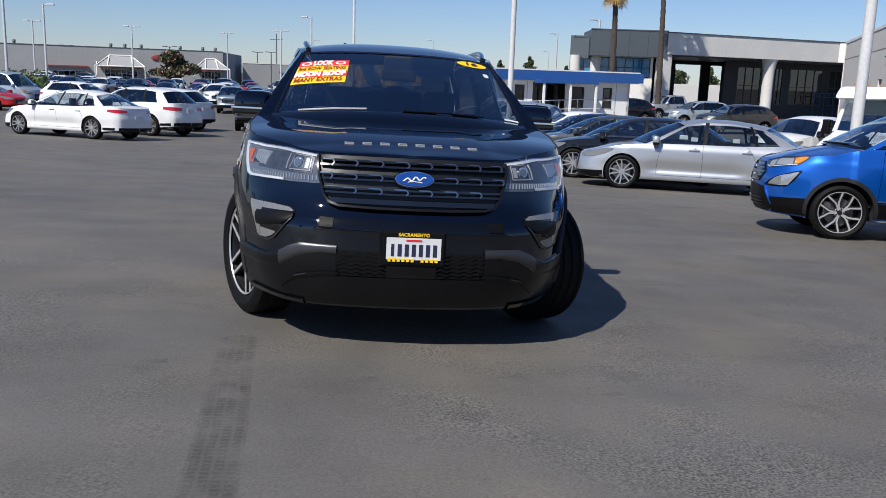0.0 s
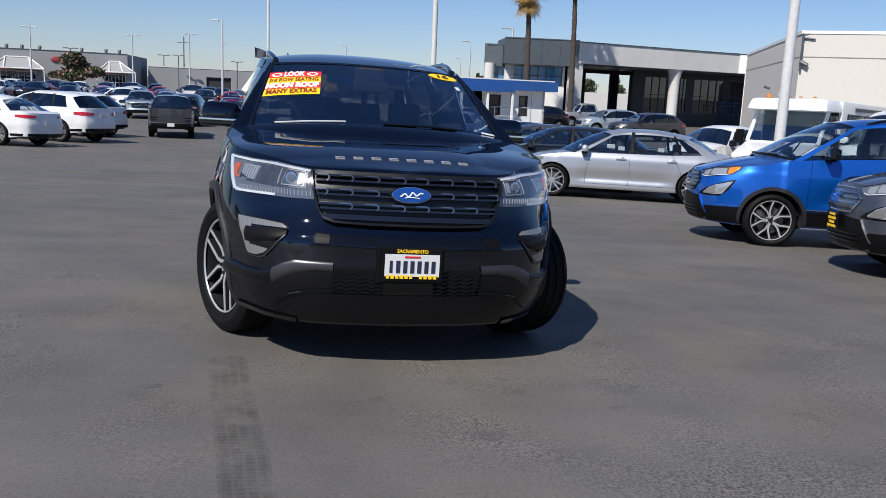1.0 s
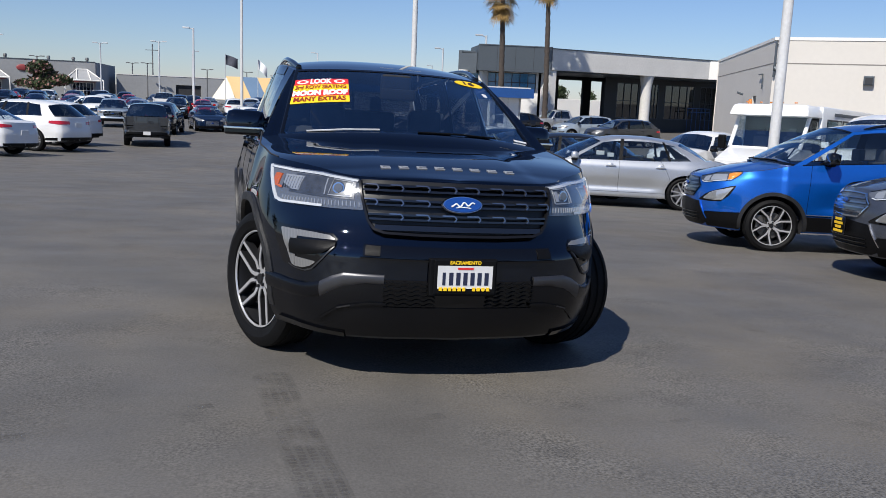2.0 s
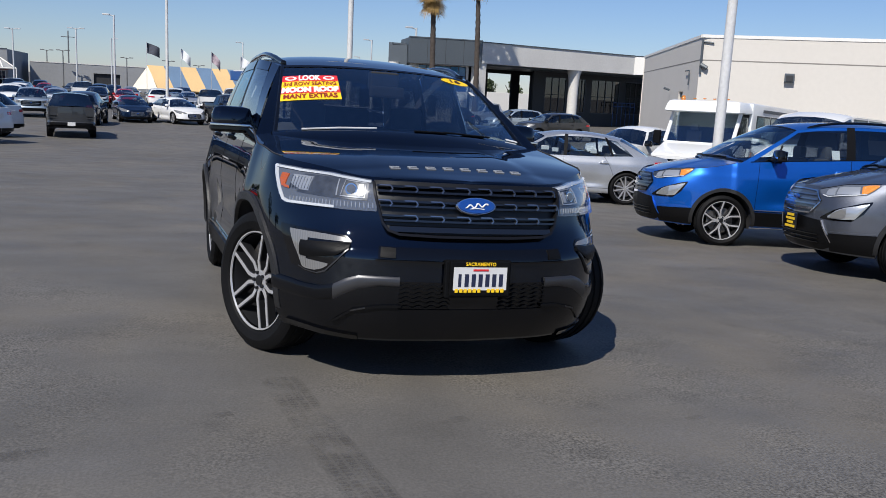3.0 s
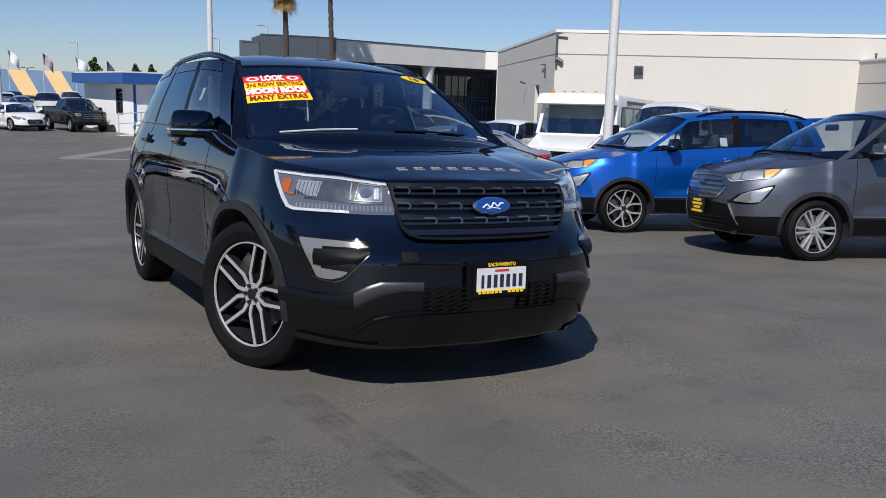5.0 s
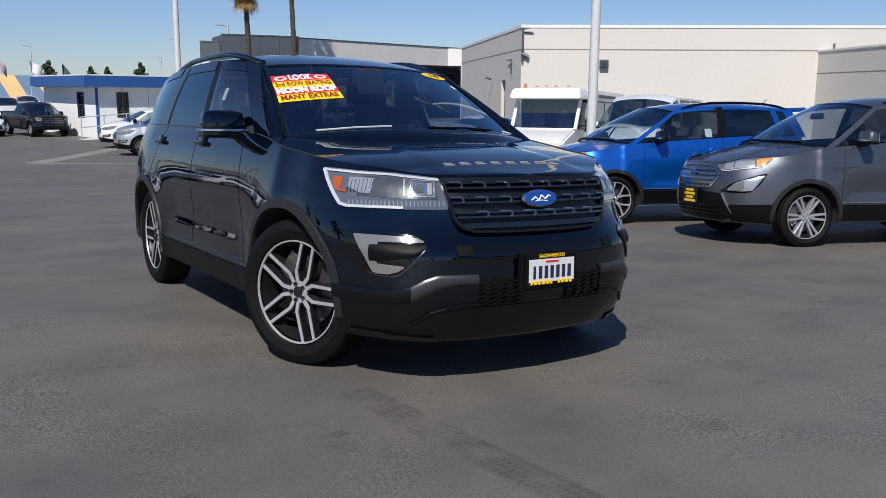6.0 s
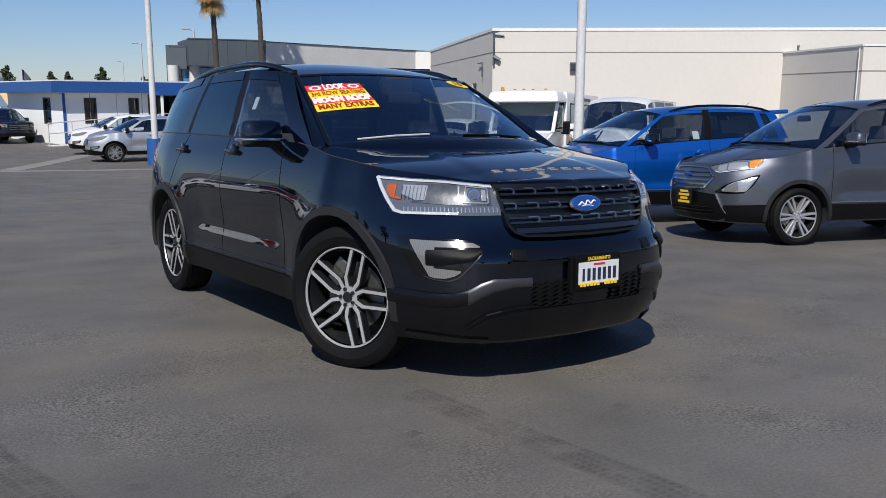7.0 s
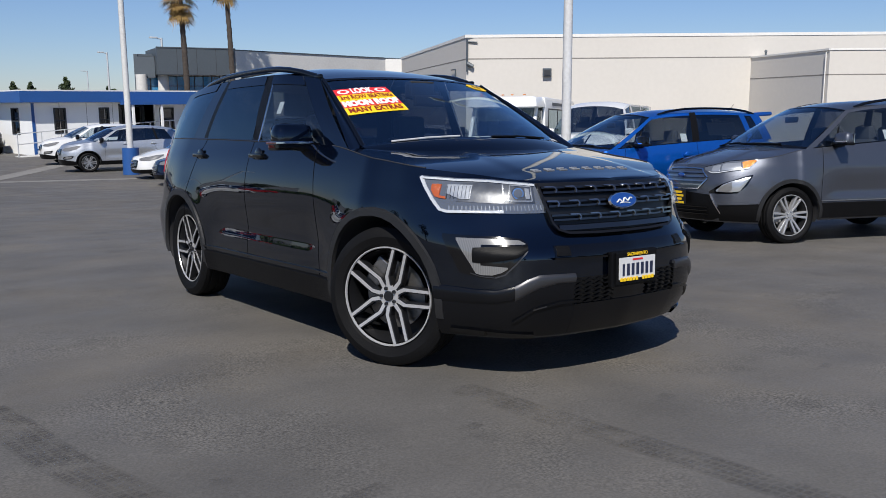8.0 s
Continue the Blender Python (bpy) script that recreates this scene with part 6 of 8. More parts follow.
        skin_part("fog_lens", f, FOG_LENS, [strip(sh, q([(ux(0.612), 0.700, 0.706), (ux(0.64), 0.700, 0.720), (ux(0.72), 0.700, 0.727), (um, 0.700, 0.730)]), 0.007, 0.012, 4, 5)])
        skin_part("fog_lens", f, FOG_LENS, [strip(sh, q([(um, 0.554, 0.730), (uy(-0.645), 0.560, 0.730), (uy(-0.60), 0.636, 0.731), (uy(-0.548), 0.722, 0.732)]), 0.008, 0.012, 6, 5)])
        skin_part("fog_lens", f, FOG_LENS, [strip(sh, q([(ux(0.690), 0.584, 0.592), (ux(0.712), 0.566, 0.594), (ux(0.745), 0.553, 0.597), (um, 0.553, 0.600)]), 0.007, 0.012, 4, 5)])
        skin_part("fog_bar", f, PLASTIC, [strip(sh, q([(ux(0.603), 0.674, 0.696), (ux(0.66), 0.634, 0.694), (ux(0.74), 0.618, 0.690), (um, 0.612, 0.688), (uy(-0.630), 0.614, 0.686)]), 0.0115, 0.02, 5, 5, 0.004)])
        skin_part("fog_edge", f, DULL_GREY, [ribbon(sh, [(sg * ux(0.606), 0.672), (sg * ux(0.655), 0.610), (sg * ux(0.70), 0.556), (sg * ux(0.735), 0.541)], 0.008, 0.010, 0.01, 4)])
        skin_part("fog_edge", f, DULL_GREY, [ribbon(sh, [(sg * ux(0.735), 0.541), (sg * um, 0.546), (sg * uy(-0.62), 0.560)], 0.004, 0.009, 0.01, 4)])
        # tail lamp round the rear corner
        skin_part("tail_lamp", car, RED_LENS, [strip(sh, q([(uy(3.62), 0.98, 1.17), (uy(3.80), 0.95, 1.18), (sh.uxr(0.70), 0.93, 1.16)]), 0.008, 0.012, 3, 5)])
    # plate with its dark frame
    c = sh.at(0.0, 0.56, 0.0)
    bm = bmesh.new()
    box(bm, (0.335, 0.03, 0.180), bevel=0.006)
    part("plate_holder", bm, PLASTIC, car, m=pose(0.0, float(c[1]) - 0.008, 0.552, 0, 0, 0))
    p = plate(car, pose(0.005, float(c[1]) - 0.029, 0.556) @ Matrix.Scale(0.91, 4), PLASTIC, PLATE_WHITE, PLATE_INK)
    for i, (w0, w1) in enumerate(((-0.140, -0.124), (-0.116, -0.098), (-0.090, -0.074), (-0.066, -0.048), (-0.040, -0.022), (-0.014, 0.002), (0.040, 0.056), (0.064, 0.082), (0.090, 0.108), (0.116, 0.134))):
        boxed("frame_bar", (w1 - w0, 0.004, 0.019), ((w0 + w1) / 2, -0.0115, -0.062), YELLOW_PRINT, p, "plain yellow bars for lettering" if i == 0 else "")
    text_mesh("frame_text", "SACRAMENTO", 0.026, YELLOW_PRINT, lambda x, z: Vector((x, -0.0085, z + 0.076)), p, 0.17, 0.0008)
    boxed("plate_bar", (0.085, 0.002, 0.010), (0, -0.0112, 0.046), RED_PRINT, p)
    # windscreen: sale sticker, year tag, wipers, mirror
    scr = sh.screen

    def on_screen(s0, v0, tilt=0.0):
        a, b = net_point(scr, s0, v0), net_point(scr, s0 + 0.01, v0)
        w = (b - a).length / 0.01
        c = net_point(scr, s0, v0 + 0.02)
        t = (c - net_point(scr, s0, v0)).length / 0.02
        ct, st = math.cos(tilt), math.sin(tilt)

        def f(lift):
            return lambda x, z: net_point(scr, s0 + (x * ct - z * st) / w, v0 + (x * st + z * ct) / t, lift)
        return f

    def f(lift):
        return lambda x, z: net_point(scr, 0.134 + x * 0.715, 0.622 + z * 1.80, lift)

    W = 0.170
    st = sheet("sticker", f(0.003), -W, W, 0.052, 0.105, RED_PRINT, car, "red and yellow sale sticker with bold lettering")
    sheet("sticker_band", f(0.003), -W, W, 0.000, 0.052, YELLOW_PRINT, st)
    sheet("sticker_band", f(0.003), -W, W, -0.052, 0.000, RED_PRINT, st)
    sheet("sticker_band", f(0.003), -W, W, -0.105, -0.052, YELLOW_PRINT, st)
    for x in (-0.115, 0.115):
        sheet("sticker_oval", f(0.0045), x - 0.036, x + 0.036, 0.060, 0.096, WHITE_PRINT, st, oval=True)
        sheet("sticker_oval", f(0.006), x - 0.020, x + 0.020, 0.068, 0.088, RED_PRINT, st, oval=True)
    lay = f(0.006)
    text_mesh("sticker_text", "LOOK", 0.062, WHITE_PRINT, lambda x, z: lay(x, z + 0.078), st, 0.135, 0.003)
    text_mesh("sticker_text", "3rd ROW SEATING", 0.045, INK_RED, lambda x, z: lay(x, z + 0.026), st, 0.31, 0.0012)
    text_mesh("sticker_text", "MOON ROOF", 0.054, WHITE_PRINT, lambda x, z: lay(x, z - 0.026), st, 0.325, 0.0045)
    text_mesh("sticker_text", "MANY EXTRAS", 0.048, INK_RED, lambda x, z: lay(x, z - 0.078), st, 0.30, 0.0018)
    g = on_screen(0.888, 0.915, -0.04)
    tag = sheet("year_sticker", g(0.003), -0.115, 0.115, -0.045, 0.045, YELLOW_PRINT, car, "yellow oval year sticker", oval=True)
    lay3 = g(0.006)
    text_mesh("sticker_text", "16", 0.070, DARK_PRINT, lambda x, z: lay3(x, z), tag, 0.085, 0.002)
    g2 = on_screen(0.935, 0.74)
    sheet("paper_tag", g2(0.003), -0.018, 0.018, -0.025, 0.025, PLATE_WHITE, car)
    g3 = on_screen(0.955, 0.09)
    sheet("paper_tag", g3(0.003), -0.06, 0.06, -0.010, 0.010, PLATE_WHITE, car)
    for s0, s1, v1 in ((0.10, 0.36, 0.040), (0.50, 0.82, 0.038)):
        bm = bmesh.new()
        a, b = net_point(scr, s0, v1, 0.016), net_point(scr, s1, v1 + 0.01, 0.016)
        mid = net_point(scr, (s0 + s1) / 2, v1 + 0.004, 0.018)
        tube(bm, [a, mid, b], 0.0055, 6)
        part("wiper", bm, WIPER_METAL if s0 < 0.2 else PLASTIC, car)
    cowl = np.stack([scr[:, 0] + np.array(c) for c in ((0, -0.13, -0.052), (0, -0.08, -0.018), (0, -0.04, 0.004), (0, 0.0, 0.020), (0, 0.03, 0.030), (0, 0.034, 0.018))], 1)
    v, fc = grid(cowl)
    child("cowl", mesh("cowl", v, fc, BLACK_PAINT), car)
    for k in range(2):
        net = np.zeros((4, 15, 3))
        for i in range(4):
            for j in range(15):
                wide = 0.016
                net[i, j] = net_point(scr, wide * i / 3 if k == 0 else 1 - wide * i / 3, j / 14, 0.012 if i in (1, 2) else 0.002)
        child("pillar_trim_or_glint", mesh("pillar_trim_or_glint", *grid(net), GLOSS_BLACK), car)
    bm = bmesh.new()
    box(bm, (0.24, 0.03, 0.075), tuple(net_point(scr, 0.5, 0.80, -0.09)), bevel=0.015)
    part("rear_view_mirror", bm, INTERIOR, car)
    bm = bmesh.new()
    box(bm, (0.20, 0.08, 0.12), tuple(net_point(scr, 0.5, 0.93, -0.06)), bevel=0.02)
    part("sensor_housing", bm, INTERIOR, car)
    # roof rails on feet
    for sg in (1, -1):
        bm = bmesh.new()
        ys = np.linspace(1.22, 3.18, 14)
        rz, rx = table(S["glass"]["rail_z"]), table(S["glass"]["rail_x"])
        pts = []
        for i, y in enumerate(ys):
            k = i / 13
            up = 0.040 * min(1.0, 3.6 * k, 3.6 * (1 - k)) ** 0.7
            pts.append(Vector((sg * (rx(y) - 0.055), y, rz(y) + 0.008 + up)))
        tube(bm, pts, 0.020, 8)
        for i in (0, 13):
            box(bm, (0.038, 0.14, 0.034), tuple(pts[i] - Vector((0, 0, 0.006))), bevel=0.012)
        part("roof_rail", bm, GLOSS_BLACK, car, smooth=True, angle=60)
    # doors, handles, mirrors, window trim
    seams(car, sh, [(0.62, 0.10), (1.65, 0.0), (2.80, -0.28)])
    handles(car, sh, (1.51, 2.55), 1.125, GLOSS_BLACK)
    mirrors(car, sh, 0.90, 1.252, 1.11, BLACK_PAINT, GLOSS_BLACK, 1.05, 0.76)
    for sg in (1, -1):
        bm = bmesh.new()
        box(bm, (0.270, 0.142, 0.016), (sg * 0.981, 0.898, 1.204), bevel=0.004)
        part("mirror_strip", bm, CHROME, car, "silver strip with turn signal")
        # the thicker rod is chrome to imitate the sun's glint on the pillar edge
        for y, w in ((1.585, 0.012), (1.695, 0.006)):
            lo, hi = sh.at(sg * uy(y), float(sh.top(y))), Vector((sg * float(table(S["glass"]["rail_x"])(y)), y + 0.04, float(table(S["glass"]["rail_z"])(y)) - 0.03))
            bm = bmesh.new()
            rod(bm, Vector(lo) + Vector((sg * 0.0, 0, 0)), hi + Vector((sg * 0.008, 0, 0)), w / 2, None, 6)
            part("pillar_trim_or_glint", bm, CHROME if w > 0.01 else GLOSS_BLACK, car)
        y0 = np.linspace(0.72, 3.40, 12)
        line = [Vector(sh.at(sg * uy(y), float(sh.top(y)))) + Vector((-sg * 0.004, 0, 0.004)) for y in y0]
        bm = bmesh.new()
        tube(bm, line, 0.007, 6)
        part("window_trim", bm, GLOSS_BLACK, car)
        edge = [Vector(sh.edge(sg * uy(y))) + Vector((-sg * 0.006, 0, 0.001)) for y in np.linspace(-0.32, 0.56, 10)]
        bm = bmesh.new()
        tube(bm, edge, 0.0045, 6)
        part("hood_seam", bm, INTERIOR, car)
    bm = bmesh.new()
    box(bm, (0.003, 0.06, 0.085), (-0.782, 1.44, 1.44), rot=Euler((0, radians(22), 0)).to_matrix())
    part("paper_tag", bm, PLATE_WHITE, car, "white paper behind the door glass")


dress_black_car(explorer, ex)


# ---- buildings ----
STUCCO = material("beige_stucco", (0.60, 0.565, 0.515), rough=0.9, vary=0.03, scale=0.35, bump=0.1, bump_scale=60)
COPING = material("pale_coping", (0.72, 0.70, 0.66), rough=0.7, vary=0.06, scale=0.6)
REVEAL = material("wall_joint", (0.22, 0.205, 0.185), rough=0.9)
GREY_PANEL = material("grey_metal_panel", (0.080, 0.095, 0.110), rough=0.5, metal=0.2, vary=0.08, scale=0.5)
CONCRETE = material("pale_concrete", (0.60, 0.585, 0.555), rough=0.85, vary=0.10, scale=0.5, bump=0.2, bump_scale=30)
WHITE_WALL = material("white_siding", (0.80, 0.80, 0.79), rough=0.7, vary=0.02, scale=0.8)
BLUE_TRIM = material("blue_painted_metal", (0.02, 0.085, 0.28), rough=0.45, vary=0.10, scale=0.8)
DARK_TRIM = material("dark_window_frame", (0.03, 0.032, 0.035), rough=0.5)
GREY_WALL = material("grey_painted_block", (0.30, 0.305, 0.31), rough=0.9, vary=0.08, scale=0.2)
TAN = material("tan_canvas", (0.62, 0.42, 0.20), rough=0.8, vary=0.08, scale=0.5)
SLATE_BLUE = material("faded_blue_canvas", (0.11, 0.18, 0.28), rough=0.8, vary=0.08, scale=0.5)
RED_TRIM = material("red_painted_metal", (0.28, 0.05, 0.05), rough=0.5)
GALV = material("galvanised_pole", (0.55, 0.56, 0.57), rough=0.5, metal=0.25, vary=0.10, scale=1.2)
WHITE_POLE = material("white_painted_pole", (0.57, 0.565, 0.55), rough=0.55, vary=0.13, scale=1.4)
BRONZE = material("bronze_pole", (0.16, 0.16, 0.16), rough=0.5, metal=0.4)
# near-black colour that stands for the shade inside rooms and openings
ROOM_SHADE = material("painted_room_shade", (0.035, 0.036, 0.04), rough=0.9, vary=0.2, scale=0.6)


def wall(parent, name, a, b, z0, z1, thick, mat, holes=(), label=""):
    """A wall from a to b, its outer face on the right of that way; holes of (from, to, low, high) go through it."""
    a, b = Vector((*a, 0)), Vector((*b, 0))
    L = (b - a).length
    d = (b - a) / L
    m = Matrix(((d.x, -d.y, 0, a.x), (d.y, d.x, 0, a.y), (0, 0, 1, 0), (0, 0, 0, 1)))
    bm = bmesh.new()
    xs = sorted({0.0, L, *[h[0] for h in holes], *[h[1] for h in holes]})
    for p, q in zip(xs, xs[1:]):
        cuts = sorted((h[2], h[3]) for h in holes if h[0] <= p + 1e-6 and h[1] >= q - 1e-6)
        z = z0
        for lo, hi in cuts + [(z1, z1)]:
            if lo - z > 0.01:
                box(bm, (q - p, thick, lo - z), ((p + q) / 2, thick / 2, (z + lo) / 2))
            z = max(z, hi)
    bmesh.ops.remove_doubles(bm, verts=bm.verts, dist=0.001)
    w = part(name, bm, mat, parent, label)
    w.matrix_local = m
    return w


def on_wall(w, name, x, z, size, mat, proud=0.02, label="", bevel=0.0):
    """A piece set on the outer face of a wall."""
    return boxed(name, (size[0], size[1], size[2]), (x, -size[1] / 2 + size[1] - proud, z), mat, w, label, bevel)


def window_in(w, x0, x1, z0, z1, frame_mat=DARK_TRIM, bars=1, glass=BUILDING_GLASS, rows=0):
    """A framed window in a hole of a wall."""
    bm = bmesh.new()
    t = 0.06
    for size, at in (((x1 - x0, 0.10, t), ((x0 + x1) / 2, 0.03, z0 + t / 2)), ((x1 - x0, 0.10, t), ((x0 + x1) / 2, 0.03, z1 - t / 2)), ((t, 0.10, z1 - z0), (x0 + t / 2, 0.03, (z0 + z1) / 2)), ((t, 0.10, z1 - z0), (x1 - t / 2, 0.03, (z0 + z1) / 2))):
        box(bm, size, at)
    for k in range(bars):
        box(bm, (t * 0.8, 0.08, z1 - z0), (x0 + (x1 - x0) * (k + 1) / (bars + 1), 0.03, (z0 + z1) / 2))
    for k in range(rows):
        box(bm, (x1 - x0, 0.08, t * 0.8), ((x0 + x1) / 2, 0.03, z0 + (z1 - z0) * (k + 1) / (rows + 1)))
    f = part("window_frame", bm, frame_mat, w)
    bm = bmesh.new()
    box(bm, (x1 - x0 - 0.05, 0.01, z1 - z0 - 0.05), ((x0 + x1) / 2, 0.06, (z0 + z1) / 2))
    part("pane", bm, glass, w)
    # added dark panel behind the pane: the unlit room painted as colour
    boxed("room_shade_panel", (x1 - x0 - 0.02, 0.02, z1 - z0 - 0.02), ((x0 + x1) / 2, 0.22, (z0 + z1) / 2), ROOM_SHADE, w)
    return f


def flat_roof(parent, pts, z, mat, name="roof"):
    bm = bmesh.new()
    lo = [bm.verts.new((x, y, z - 0.15)) for x, y in pts]
    hi = [bm.verts.new((x, y, z)) for x, y in pts]
    n = len(pts)
    mid = sum((v.co.xy for v in hi), Vector((0, 0))) / n
    for v in lo + hi:
        v.co.xy += (mid - v.co.xy).normalized() * 0.12
    bm.faces.new(lo[::-1])
    bm.faces.new(hi)
    for i in range(n):
        bm.faces.new((lo[i], lo[(i + 1) % n], hi[(i + 1) % n], hi[i]))
    bmesh.ops.recalc_face_normals(bm, faces=bm.faces)
    return part(name, bm, mat, parent)


# beige warehouse with an annexe
warehouse = thing("warehouse", "beige stucco warehouse with a pale coping and wall joint", "building")
A0, A1, A2, A3 = (23.15, 29.9), (47.0, 10.9), (60.0, 30.0), (32.3, 49.2)
front = wall(warehouse, "wall", A0, A1, -1.2, 4.54, 0.3, STUCCO)
left = wall(warehouse, "wall", A3, A0, -1.2, 4.54, 0.3, STUCCO, [(16.2, 17.4, -0.9, 2.1)])
wall(warehouse, "wall", A1, A2, -1.2, 4.54, 0.3, STUCCO)
wall(warehouse, "wall", A2, A3, -1.2, 4.54, 0.3, STUCCO)
flat_roof(warehouse, [A0, A1, A2, A3], 4.36, GREY_PANEL)
LF, LL = math.hypot(24.0, 19.0), math.hypot(9.3, 19.3)
on_wall(front, "coping", LF / 2, 4.60, (LF + 0.1, 0.42, 0.14), COPING, 0.03)
on_wall(left, "coping", LL / 2, 4.603, (LL + 0.1, 0.42, 0.14), COPING, 0.03)
on_wall(front, "wall_joint", LF / 2, 3.52, (LF, 0.03, 0.05), REVEAL, 0.006)
on_wall(left, "wall_joint", LL / 2, 3.52, (LL, 0.03, 0.05), REVEAL, 0.006)
lamp = on_wall(front, "wall_lamp", 3.95, 2.85, (0.42, 0.24, 0.40), GREY_PANEL, 0.22, "grey box lamp on the wall", 0.03)
boxed("lamp_glass", (0.30, 0.02, 0.26), (3.95, -0.23, 2.83), DARK_TRIM, front)
bm = bmesh.new()
rod(bm, (0.05, -0.10, 4.45), (0.05, -0.10, 2.9), 0.05, None, 8)
rod(bm, (0.05, -0.10, 3.3), (0.35, -0.16, 3.15), 0.11, 0.09, 8)
rod(bm, (0.05, -0.06, 4.35), (0.55, -0.06, 4.30), 0.04, None, 8)
part("pipe", bm, GREY_PANEL, front, "grey pipe and floodlight at the corner")
bm = bmesh.new()
rod(bm, (LL - 2.2, -0.08, 2.4), (LL - 2.2, -0.08, 3.1), 0.03, None, 6)
rod(bm, (LL - 2.2, -0.08, 3.1), (LL - 3.2, -0.10, 3.1), 0.03, None, 6)
rod(bm, (LL - 8.0, -0.08, 2.2), (LL - 8.0, -0.4, 2.3), 0.06, None, 6)
part("conduit", bm, GREY_PANEL, left)
# dark slab in the opening paints the shade of the doorway
boxed("doorway", (1.2, 0.06, 3.0), (16.8, 0.22, 0.6), ROOM_SHADE, left, "open doorway, its shade put in as a dark panel")
annexe = thing("annexe", "lower beige stucco annexe of the warehouse", "building")
B0, B1, B2, B3 = (34.05, 21.48), (30.85, 15.55), (48.1, 1.85), (52.0, 8.5)
sidew = wall(annexe, "wall", B0, B1, -1.2, 3.46, 0.3, STUCCO)
frontw = wall(annexe, "wall", B1, B2, -1.2, 3.46, 0.3, STUCCO)
wall(annexe, "wall", B2, B3, -1.2, 3.46, 0.3, STUCCO)
flat_roof(annexe, [B0, B1, B2, B3], 3.32, GREY_PANEL)
for w, L in ((sidew, math.hypot(3.2, 5.93)), (frontw, math.hypot(17.3, 13.7))):
    on_wall(w, "coping", L / 2, 3.50, (L, 0.40, 0.08), COPING, 0.04)
    on_wall(w, "wall_joint", L / 2, 2.48, (L, 0.03, 0.045), REVEAL, 0.006)
bm = bmesh.new()
rod(bm, (6.55, -0.05, 3.4), (6.55, -0.05, -1.0), 0.025, None, 6)
part("pipe", bm, COPING, sidew)
for x in (1.2, 5.3):
    bm = bmesh.new()
    rod(bm, (x, 0.2, 3.5), (x, 0.2, 3.72), 0.05, 0.05, 8)
    rod(bm, (x, 0.2, 3.72), (x, 0.2, 3.80), 0.08, 0.05, 8)
    part("roof_vent", bm, GREY_PANEL, frontw if x > 3 else sidew)

# car showroom: grey metal block, pale concrete front on columns, dark glass
showroom = thing("showroom", "car showroom with a grey metal block and a pale concrete portico", "building")
S0, SD = Vector((25.25, 62.55)), Vector((0.9684, 0.2494))
SN, SL = Vector((-0.2494, 0.9684)), 17.72


def sr(along, back):
    p = S0 + SD * along + SN * back
    return (p.x, p.y)


blk = wall(showroom, "wall", (19.2, 63.4), (25.2, 62.5), 3.68, 5.70, 5.0, GREY_PANEL, label="grey metal panels")
wall(showroom, "wall", (17.95, 65.0), (19.3, 64.3), 3.45, 5.08, 4.0, GREY_PANEL)
for k in range(1, 4):
    on_wall(blk, "panel_joint", 6.05 * k / 4, 4.69, (0.03, 0.02, 2.0), DARK_TRIM, 0.004)
on_wall(blk, "coping", 3.03, 5.74, (6.1, 0.3, 0.08), GREY_PANEL, 0.04)
fas = wall(showroom, "portico_beam", sr(0, 0), sr(SL, 0), 3.95, 5.63, 0.8, CONCRETE, label="pale concrete portico beam")
on_wall(fas, "coping", SL / 2, 5.66, (SL, 0.5, 0.08), GREY_PANEL, 0.06)
end = sr(SL, 0)
low = wall(showroom, "wall", end, (end[0] + 6.0, end[1] - 3.4), 3.95, 5.58, 0.8, COPING, label="white lit wall")
bm = bmesh.new()
box(bm, (0.85, 1.0, 5.2), (*sr(0.15, 0.6), 1.35), rot=Euler((0, 0, radians(14.4))).to_matrix(), bevel=0.03)
part("column", bm, CONCRETE, showroom)
for a_, r_ in ((10.9, 0.46),):
    bm = bmesh.new()
    x, y = sr(a_, 0.7)
    vs, fs = lathe([(-1.3, r_), (2.2, r_), (3.0, r_ * 1.05), (3.6, r_ * 1.25), (3.96, r_ * 1.5)], 24)
    for v in vs:
        bm.verts.new((x + v[1], y + v[2], v[0]))
    bm.verts.ensure_lookup_table()
    for f in fs:
        bm.faces.new([bm.verts[i] for i in f])
    bmesh.ops.recalc_face_normals(bm, faces=bm.faces)
    part("column", bm, CONCRETE, showroom, "round concrete column with a flared head", smooth=True, angle=60)
for x in (18.3, 20.0):
    bm = bmesh.new()
    rod(bm, (x, 64.6, -1.3), (x, 64.6, 3.7), 0.42, None, 20)
    part("column", bm, CONCRETE, showroom, smooth=True, angle=60)
flat_roof(showroom, [(18.2, 65.6), (25.2, 63.5), sr(SL, 0.5), (48.0, 64.2), sr(27, 14), sr(0, 14)], 5.30, GREY_PANEL)
flat_roof(showroom, [(19.9, 66.4), sr(0, 0.9), sr(SL, 0.9), (47.5, 64.8), sr(26, 13), sr(0, 13)], 3.98, GREY_PANEL, "soffit")
wall(showroom, "wall", (22.9, 73.2), (18.1, 65.6), -1.3, 5.3, 0.3, GREY_PANEL)
shop = [(11.2, 13.9), (15.5, 16.4), (17.2, 21.1), (21.9, 24.2)]
g1 = wall(showroom, "glass_wall", sr(9.8, 5.0), sr(25.2, 5.0), -1.3, 3.85, 0.2, DARK_TRIM, [(p - 9.8, q - 9.8, 0.1, 3.38) for p, q in shop])
for p, q in shop:
    window_in(g1, p - 9.8, q - 9.8, 0.1, 3.38, GREY_PANEL, max(1, round((q - p) / 0.9) - 1), BUILDING_GLASS, 1)
g2 = wall(showroom, "glass_wall", (18.2, 65.0), (24.6, 63.8), -1.3, 3.7, 0.2, COPING, [(0.2, 6.3, 2.04, 3.62)])
